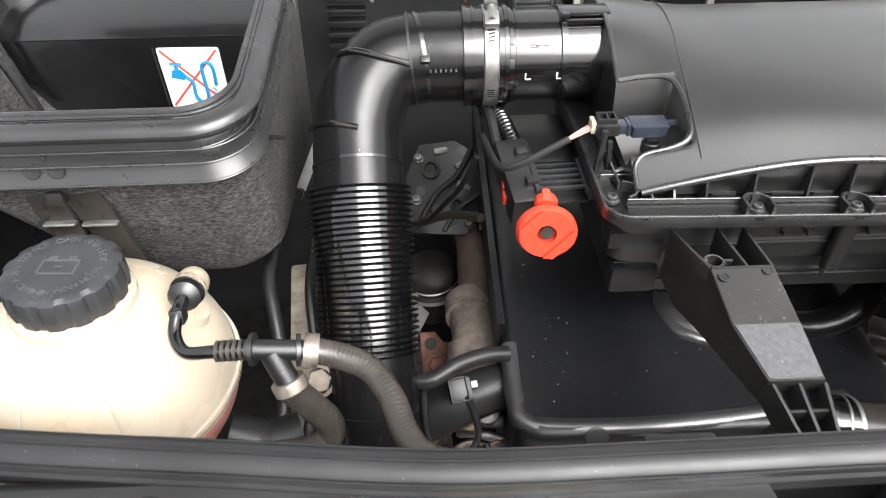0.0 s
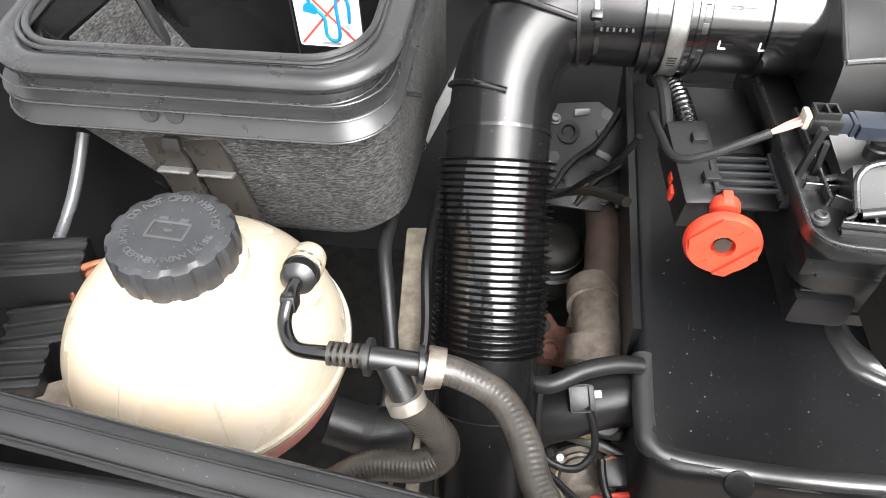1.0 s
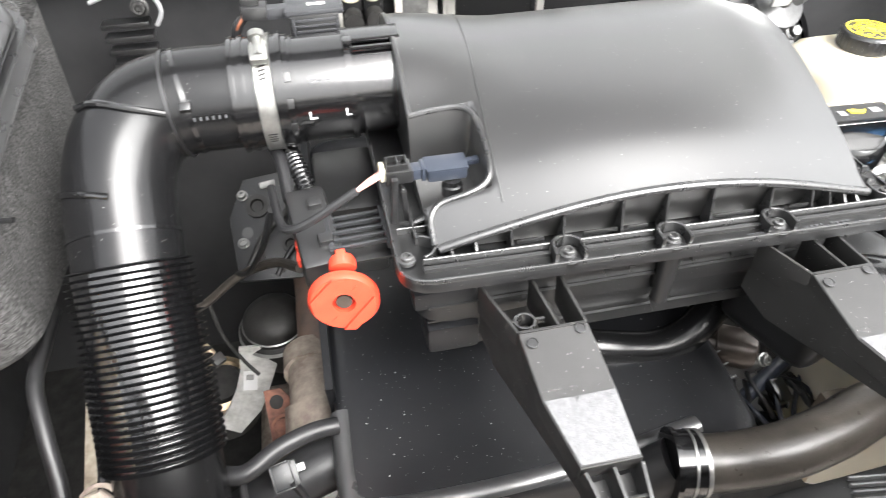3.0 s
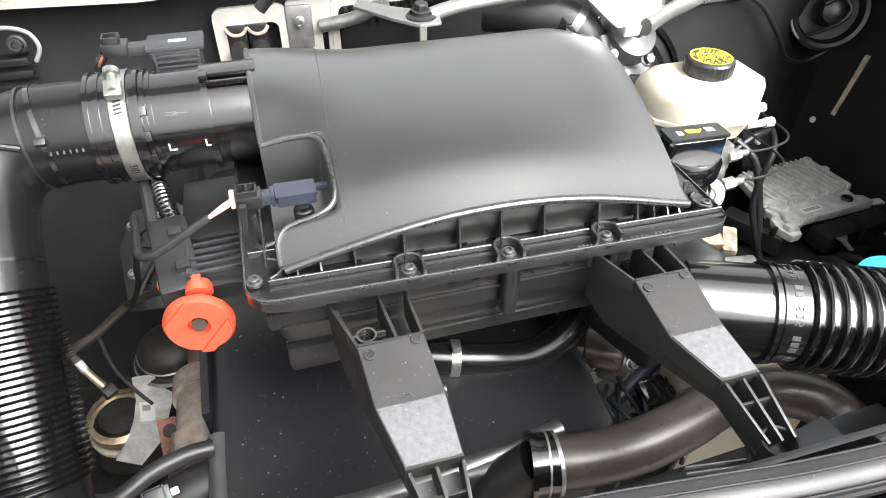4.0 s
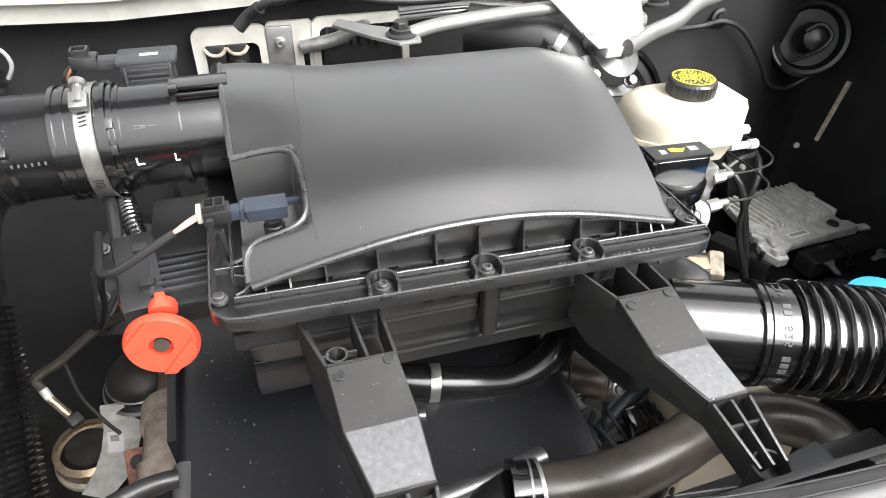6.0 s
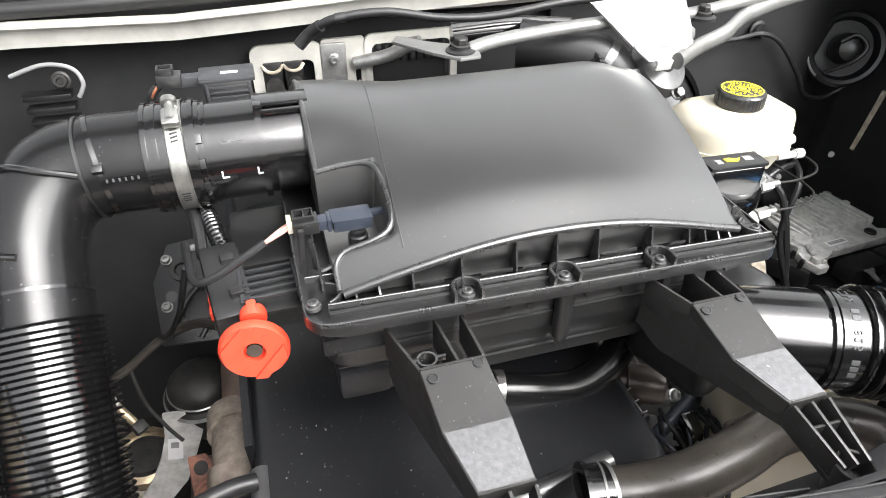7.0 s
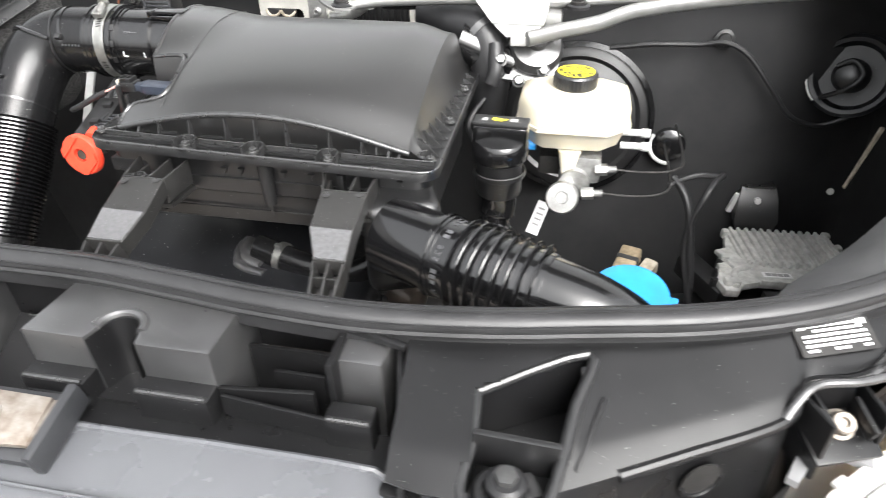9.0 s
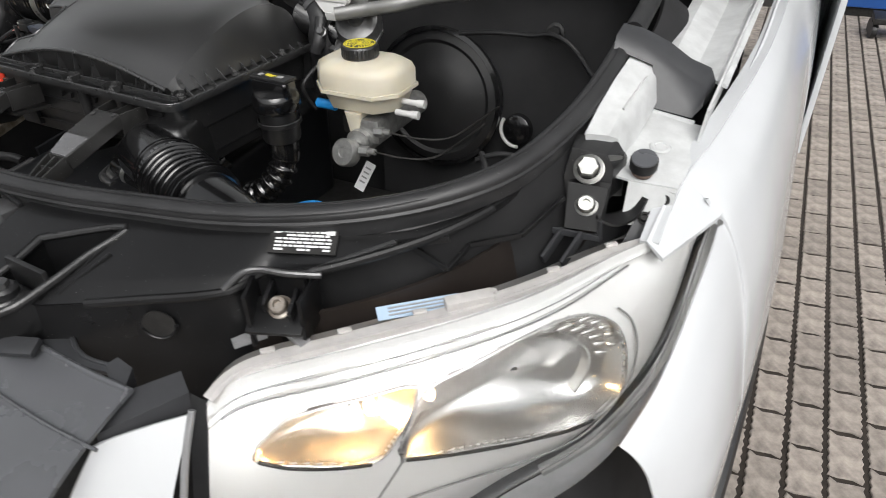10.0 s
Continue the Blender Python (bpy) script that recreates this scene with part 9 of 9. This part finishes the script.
lower = thing("engine_block", (0.2, 0.7, 0.66), "dark oily engine block deep in the bay", "engine")
part("block", box((0.50, 0.55, 0.24), (0.41, 0.68, 0.80), 0.03, 3), M_DARK, lower)
part("head_side", box((0.10, 0.40, 0.06), (0.0, 0.66, 0.67), 0.015, 3), M_MANI, lower)

# front of the engine, right of the cover
chose2 = thing("coolant_hose", (0.42, 0.53, 1.08), "glossy black moulded coolant hose with spring clip", "hose")
c2 = [(0.318, 0.530, 1.110), (0.350, 0.522, 1.105), (0.395, 0.514, 1.098), (0.435, 0.511, 1.092), (0.465, 0.513, 1.096), (0.49, 0.520, 1.108), (0.52, 0.54, 1.13), (0.54, 0.57, 1.15)]
part("hose_body", tube(c2, 0.0185, 24), M_ELBOW, chose2)
part("hose_clip", tube([(0.352, 0.5218, 1.1047), (0.362, 0.5198, 1.1035)], 0.0205, 28, straight=True), M_ZINC, chose2, "bright spring clip")
part("clip_ear", box((0.008, 0.006, 0.010), (0.357, 0.514, 1.125), 0.001), M_ALU, chose2)
rad = thing("radiator_hose", (0.55, 0.37, 1.05), "thick dusty black radiator hose", "hose")
part("hose_body", tube([(0.404, 0.377, 1.10), (0.44, 0.371, 1.10), (0.493, 0.370, 1.10), (0.549, 0.379, 1.10), (0.604, 0.393, 1.10), (0.662, 0.390, 1.10), (0.701, 0.367, 1.10), (0.712, 0.335, 1.095), (0.705, 0.305, 1.07), (0.70, 0.29, 1.0)], 0.0255, 28), M_HOSE, rad)
part("collar", tube([(0.388, 0.3795, 1.10), (0.410, 0.376, 1.10)], 0.0295, 28, straight=True), M_GLOSS, rad)
part("collar_bead", tube([(0.386, 0.380, 1.10), (0.3905, 0.379, 1.10)], 0.0325, 28, straight=True), M_GLOSS, rad)
part("collar_ring", tube([(0.410, 0.376, 1.10), (0.4135, 0.3755, 1.10)], 0.030, 28, straight=True), M_ALU, rad)
part("collar_ring", tube([(0.402, 0.3775, 1.10), (0.404, 0.377, 1.10)], 0.0303, 28, straight=True), M_ALU, rad)
part("stub", tube([(0.34, 0.385, 1.03), (0.36, 0.386, 1.06), (0.395, 0.379, 1.10)], 0.024, 24), M_RUBBER, rad)
can = thing("filter_can", (0.55, 0.52, 1.02), "bronze-brown filter canister lying between the hoses", "filter")
ca_ = axis((0.507, 0.528, 1.066), (0.86, -0.45, -0.03))
part("can", lathe([(0.0, -0.002), (0.017, -0.002), (0.0215, 0.002), (0.0225, 0.008), (0.0225, 0.046), (0.020, 0.054), (0.012, 0.058), (0.0, 0.058)], ca_, 36), M_CAN, can)
part("can_seam", lathe([(0.0223, 0.010), (0.0236, 0.0115), (0.0223, 0.013)], ca_, 36), M_CAN, can)
part("can_bracket", box((0.030, 0.012, 0.040), pose(0.560, 0.512, 1.030, 0, 20, -25), 0.004), M_ALU, can)
bolt((0.572, 0.500, 1.048), (0.2, -0.7, 0.6), 0.006, M_ALU, "bolt", can)
conn = thing("connector_rail", (0.47, 0.49, 1.02), "black ribbed connector rail with its leads on the engine", "wiring")
RM = Matrix.Translation((0.468, 0.490, 1.054)) @ pose(0, 0, 0, 18, -4, 12)
part("rail_body", box((0.092, 0.046, 0.024), RM, 0.003), M_BODY, conn)
for y in (-0.021, -0.006, 0.009, 0.021):
    part("rail_rib", box((0.094, 0.0022, 0.008), RM @ Matrix.Translation((0, y, 0.0145)), 0.0008), M_EDGE, conn)
for k in range(5):
    part("rail_block", box((0.0105, 0.012, 0.009), RM @ Matrix.Translation((-0.034 + 0.017 * k, 0.0015 + 0.013 * (k % 2), 0.0145)), 0.002), M_BODY, conn)
    part("rail_latch", box((0.0065, 0.0022, 0.004), RM @ Matrix.Translation((-0.034 + 0.017 * k, -0.0235, 0.006)), 0.0008), M_EDGE, conn)
part("rail_arm", span((0.425, 0.480, 1.054), (0.385, 0.468, 1.046), 0.010, 0.006, 0.002), M_BODY, conn)
part("rail_arm", span((0.430, 0.494, 1.058), (0.390, 0.484, 1.050), 0.006, 0.006, 0.002), M_EDGE, conn)
bt = axis((0.505, 0.470, 1.000), (0.02, 0.25, 0.97))
part("rubber_boot", lathe([(0.026, -0.030), (0.0275, -0.006), (0.0285, -0.002), (0.0285, 0.004), (0.025, 0.007), (0.0235, 0.016), (0.018, 0.030), (0.0125, 0.040), (0.011, 0.052), (0.0, 0.054)], bt, 32), M_RUBBER, conn, "conical rubber boot")
part("boot_collar", lathe([(0.026, -0.016), (0.0295, -0.013), (0.0295, -0.009), (0.026, -0.007)], bt, 32), M_BODY, conn)
part("boot_stem", box((0.018, 0.018, 0.05), (0.535, 0.468, 0.985), 0.005), M_BEIGE, conn)
part("round_bar", tube([(0.530, 0.470, 1.012), (0.575, 0.492, 1.018), (0.625, 0.515, 1.024)], 0.0085, 14, straight=True), M_SLATE, conn, "blue-black pipe")
random.seed(11)
for k in range(7):
    x, y, z = 0.545 + 0.085 * random.random(), 0.445 + 0.05 * random.random(), 0.975 + 0.05 * random.random()
    part("plug", box((0.020 + 0.016 * random.random(), 0.014 + 0.008 * random.random(), 0.016), pose(x, y, z, random.uniform(-25, 25), random.uniform(-25, 25), random.uniform(0, 180)), 0.003), M_BODY if k % 3 else M_GLOSS, conn)
for k in range(9):
    x, y, z = 0.535 + 0.012 * k, 0.455 + 0.05 * random.random(), 1.005
    part("lead", tube([(x, y + 0.03, z + 0.01), (x + random.uniform(-0.02, 0.02), y, z + 0.020), (x + random.uniform(-0.03, 0.03), y - 0.03, z), (x + random.uniform(-0.03, 0.03), y - 0.05, z - 0.06)], random.choice((0.0028, 0.004)), 8), M_RUBBER if k % 4 else M_SLATE, conn)
low_hose = thing("heater_hose", (0.36, 0.40, 1.02), "dusty brown rubber hose curving under the cover", "hose")
part("hose_body", tube([(0.30, 0.405, 1.035), (0.336, 0.412, 1.042), (0.366, 0.404, 1.043), (0.384, 0.386, 1.03), (0.39, 0.37, 1.0)], 0.0115, 20), M_HOSE, low_hose)
bottle = thing("washer_bottle", (0.70, 0.46, 0.85), "cream washer fluid bottle deep beside the hose", "bottle")
part("bottle", box((0.15, 0.10, 0.22), pose(0.690, 0.455, 1.00, 0, 0, -6), 0.02, 3), M_RESV, bottle)
part("bracket", box((0.03, 0.02, 0.03), (0.60, 0.425, 1.06), 0.005), M_MANI, bottle)
cross = thing("cooling_fins", (0.62, 0.29, 1.10), "black radiator top with fine fins", "radiator")
part("top_tank", box((0.42, 0.06, 0.03), pose(0.53, 0.300, 1.11, 0, 0, 2), 0.006), M_BODY, cross)
for k in range(8):
    part("fin", box((0.060, 0.0018, 0.006), pose(0.540 - 0.002 * k, 0.320 - 0.0058 * k, 1.127, 0, 0, -8), 0.0006), M_TRIMG, cross)
part("hose_cover", box((0.075, 0.045, 0.012), pose(0.600, 0.290, 1.160, 0, -6, 8), 0.004), M_TRIM, cross, "flat grey bracket over the radiator")
# left rear of the bay, seen beside the tank
side = thing("fuse_box", (-0.44, 0.42, 1.10), "stack of black connector boxes by the wing", "fuse box")
for x, y, z, a in ((-0.425, 0.44, 1.20, 20), (-0.40, 0.40, 1.165, 25), (-0.42, 0.35, 1.17, 18)):
    part("housing", box((0.075, 0.045, 0.04), pose(x, y, z, 0, 8, a), 0.004), M_BODY, side)
    for k in range(3):
        part("housing_rib", box((0.075, 0.004, 0.006), pose(x, y, z, 0, 8, a) @ Matrix.Translation((0, -0.014 + 0.014 * k, 0.021)), 0.001), M_BODY, side)
part("grey_block", box((0.05, 0.035, 0.03), pose(-0.365, 0.345, 1.155, 10, 0, 30), 0.008), M_MANI, side)
part("earth_wire", tube([(-0.34, 0.47, 1.17), (-0.36, 0.455, 1.205), (-0.385, 0.44, 1.20), (-0.385, 0.425, 1.165), (-0.36, 0.425, 1.15), (-0.345, 0.45, 1.17)], 0.0035, 8), M_COPPER, side)
part("earth_wire", tube([(-0.335, 0.46, 1.17), (-0.355, 0.45, 1.212), (-0.392, 0.435, 1.205), (-0.392, 0.42, 1.16), (-0.36, 0.418, 1.145)], 0.003, 8), M_COPPER, side)
member = thing("chassis_member", (-0.12, 0.55, 0.95), "dusty beige chassis member with leads along it", "frame")
part("member", span((-0.118, 0.48, 1.06), (-0.135, 0.64, 1.09), 0.03, 0.02, 0.005), M_BEIGE, member)
part("member", span((-0.118, 0.48, 1.06), (-0.10, 0.32, 0.99), 0.03, 0.02, 0.005), M_BEIGE, member)
part("lead", tube([(-0.15, 0.62, 1.17), (-0.147, 0.57, 1.172), (-0.145, 0.53, 1.17), (-0.135, 0.49, 1.15), (-0.125, 0.44, 1.11), (-0.13, 0.38, 1.08), (-0.14, 0.33, 1.03)], 0.0068, 12), M_RUBBER, member)
part("lead", tube([(-0.11, 0.64, 1.15), (-0.108, 0.58, 1.155), (-0.105, 0.53, 1.15), (-0.098, 0.47, 1.11), (-0.105, 0.38, 1.06), (-0.11, 0.30, 1.0)], 0.006, 10), M_RUBBER, member)
bolt((-0.088, 0.43, 1.13), (0.2, -0.6, 0.8), 0.012, M_MANI, "bolt", member, socket=False)
arm_s = thing("wing_stay", (-0.36, 0.46, 1.1), "grubby white stay inside the wing", "stay")
part("stay", tube([(-0.43, 0.56, 1.26), (-0.435, 0.52, 1.22), (-0.45, 0.48, 1.18), (-0.47, 0.45, 1.14)], 0.0055, 12), M_GREY, arm_s)
bar = thing("bulkhead_stay", (-0.13, 0.80, 1.08), "white painted stay bar behind the intake elbow", "stay")
part("bar", span((-0.165, 0.80, 1.085), (-0.085, 0.80, 1.255), 0.014, 0.006, 0.002, up=(0, -1, 0)), M_WHITEG, bar)
bolt((-0.160, 0.796, 1.095), (0, -1, 0.3), 0.006, M_DARK, "bolt", bar, socket=False)


# ---- the yard ----
ground = solo("ground", box((60, 60, 0.04), (0, 10, -0.0275)), M_JOINT, "dark sandy joints under the paving", "ground", kind="structure", smooth=0)
pave = thing("pavement", (1.9, 4.0, 0.0), "worn grey-brown interlocking concrete pavers", "pavement", kind="structure")
PW, PL = 0.1085, 0.190
def paver_poly():
    """A block with notched long sides and wavy ends."""
    n = 11
    left = [(-PW / 2 + 0.0075 + (0.0055 if k % 2 else 0.0), -PL / 2 + 0.004 + (PL - 0.008) * k / n) for k in range(n + 1)]
    right = [(x + PW - 0.0165, y) for x, y in left]
    top = [(-0.022, PL / 2 - 0.017), (0.02, PL / 2 - 0.008)]
    bottom = [(0.02, -PL / 2 + 0.011), (-0.022, -PL / 2 + 0.002)]
    return right[:] + list(reversed(top)) + list(reversed(left)) + list(reversed(bottom))


def paver_mesh():
    bm_ = bmesh.new()
    p = paver_poly()
    low_ = [bm_.verts.new((x, y, -0.02)) for x, y in p]
    mid_ = [bm_.verts.new((x, y, -0.003)) for x, y in p]
    top_ = [bm_.verts.new((x * 0.94, y * 0.965, 0.0)) for x, y in p]
    n = len(p)
    for a, b in ((low_, mid_), (mid_, top_)):
        for i in range(n):
            bm_.faces.new((a[i], a[(i + 1) % n], b[(i + 1) % n], b[i]))
    bm_.faces.new(top_)
    bmesh.ops.recalc_face_normals(bm_, faces=bm_.faces)
    me = bpy.data.meshes.new("paver")
    bm_.to_mesh(me)
    bm_.free()
    me.materials.append(M_PAVER)
    return me


pmesh = paver_mesh()
random.seed(21)
for i in range(9):
    for j in range(33):
        x = 1.473 + PW * i
        y = 1.018 + PL * j + (PL * 0.58 if i % 2 else 0)
        o = new("paver", pmesh)
        o.parent = pave
        o.matrix_parent_inverse = Matrix.Translation((-1.9, -4.0, 0))
        o.location = (x, y, random.uniform(-0.003, 0.002))
        o.rotation_euler = (random.uniform(-0.008, 0.008), random.uniform(-0.012, 0.012), random.uniform(-0.012, 0.012))
src = [tuple(v.co) for v in pmesh.vertices]
faces_src = [tuple(p.vertices) for p in pmesh.polygons]
vs, fs = [], []
for i in range(-32, 46):
    for j in range(-16, 62):
        if 0 <= i < 9 and 0 <= j < 33:
            continue
        x = 1.473 + PW * i
        y = 1.018 + PL * j + (PL * 0.58 if i % 2 else 0)
        b0 = len(vs)
        dz, tx, ty = random.uniform(-0.003, 0.002), random.uniform(-0.01, 0.01), random.uniform(-0.01, 0.01)
        vs += [(x + a, y + b, c + dz + tx * a + ty * b) for a, b, c in src]
        fs += [tuple(b0 + k for k in f) for f in faces_src]
me = bpy.data.meshes.new("pavers_beyond")
me.from_pydata(vs, [], fs)
me.materials.append(M_PAVER)
rest = tagged(new("pavers_beyond", me), kind="stuff")
rest.parent = pave
rest.matrix_parent_inverse = Matrix.Translation((-1.9, -4.0, 0))

skip = thing("blue_container", (2.6, 8.6, 0.0), "blue painted steel container standing in the yard", "container")
part("body", box((1.6, 1.6, 1.2), (2.55, 7.75, 0.68), 0.03), M_CONT, skip)
part("skid", box((1.5, 1.5, 0.08), (2.55, 7.75, 0.04), 0.01), M_DARK, skip)
dolly = thing("trolley", (2.15, 6.45, 0.0), "low grey trolley on small black wheels", "trolley")
part("deck", box((0.42, 0.30, 0.05), (2.22, 6.35, 0.15), 0.01), M_DARK, dolly)
for x, y in ((2.03, 6.28), (2.38, 6.28), (2.03, 6.45), (2.38, 6.45)):
    w_ = part("wheel", lathe([(0.0, -0.02), (0.06, -0.02), (0.063, 0.0), (0.06, 0.02), (0.0, 0.02)], axis((x, y, 0.063), (1, 0.2, 0)), 24), M_RUBBER, dolly)
    part("hub", lathe([(0.025, 0.021), (0.02, 0.026), (0.0, 0.026)], axis((x, y, 0.063), (1, 0.2, 0)), 16), M_ALU, w_)
fence = thing("yard_railing", (2.6, 9.5, 0.0), "white yard railing in the distance", "railing")
for k in range(10):
    part("post", box((0.05, 0.05, 1.1), (1.4 + 0.35 * k, 9.6, 0.55), 0.006), M_WPLAST, fence)
part("rail", box((3.6, 0.05, 0.06), (3.0, 9.6, 1.08), 0.006), M_WPLAST, fence)

# plain shell of the van that closes the place behind and beside the bay
shell_van = thing("van_body", (0.3, 2.5, 0.5), "plain white van body behind the bay", "van", kind="structure")
part("cab_front", grid(10, 10, lambda u, v: (-0.75 + 2.12 * u, 1.28 + 0.62 * v, 1.46 + 1.0 * v), 0.01), M_GLOSS, shell_van, "dark windscreen")
part("side", box((0.02, 3.4, 2.0), (1.40, 3.5, 1.42), 0.0), M_WHITE, shell_van)
part("side", box((0.02, 3.9, 2.0), (-0.86, 3.25, 1.40), 0.0), M_WHITE, shell_van)
part("front_wing", box((0.02, 1.3, 0.85), (-0.86, 0.65, 0.92), 0.0), M_WHITE, shell_van)
part("roof", grid(8, 8, lambda u, v: (-0.86 + 2.27 * u, 1.90 + 3.30 * v, 2.44 + 0.05 * math.sin(math.pi * u)), 0.02), M_WHITE, shell_van)
part("rear", box((2.26, 0.02, 2.0), (0.27, 5.21, 1.42), 0.0), M_WHITE, shell_van)
part("sill", box((0.06, 2.0, 0.5), (1.36, 2.0, 0.45), 0.01), M_BODY, shell_van)
part("left_wing", box((0.25, 0.9, 0.03), pose(-0.70, 0.75, 1.34, 8, 0, 0), 0.01), M_WHITE, shell_van)
def bonnet_at(u, v, off=0.0):
    return (-0.72 + 2.14 * u, 1.02 - 0.40 * v + 0.05 * math.sin(math.pi * v) - off, 1.47 + 0.90 * v - 0.4 * off)


# Bonnet and mat stay out of view; they set the lid's bright and dark reflections.
part("bonnet", grid(12, 12, lambda u, v: bonnet_at(u, v), 0.02), M_WHITE, shell_van, "white bonnet propped open")
part("bonnet_mat", grid(12, 8, lambda u, v: bonnet_at(0.06 + 0.88 * u, 0.55 + 0.40 * v, 0.025), 0.012), M_LINER, shell_van, "unseen black bonnet mat that darkens the lid's reflection")
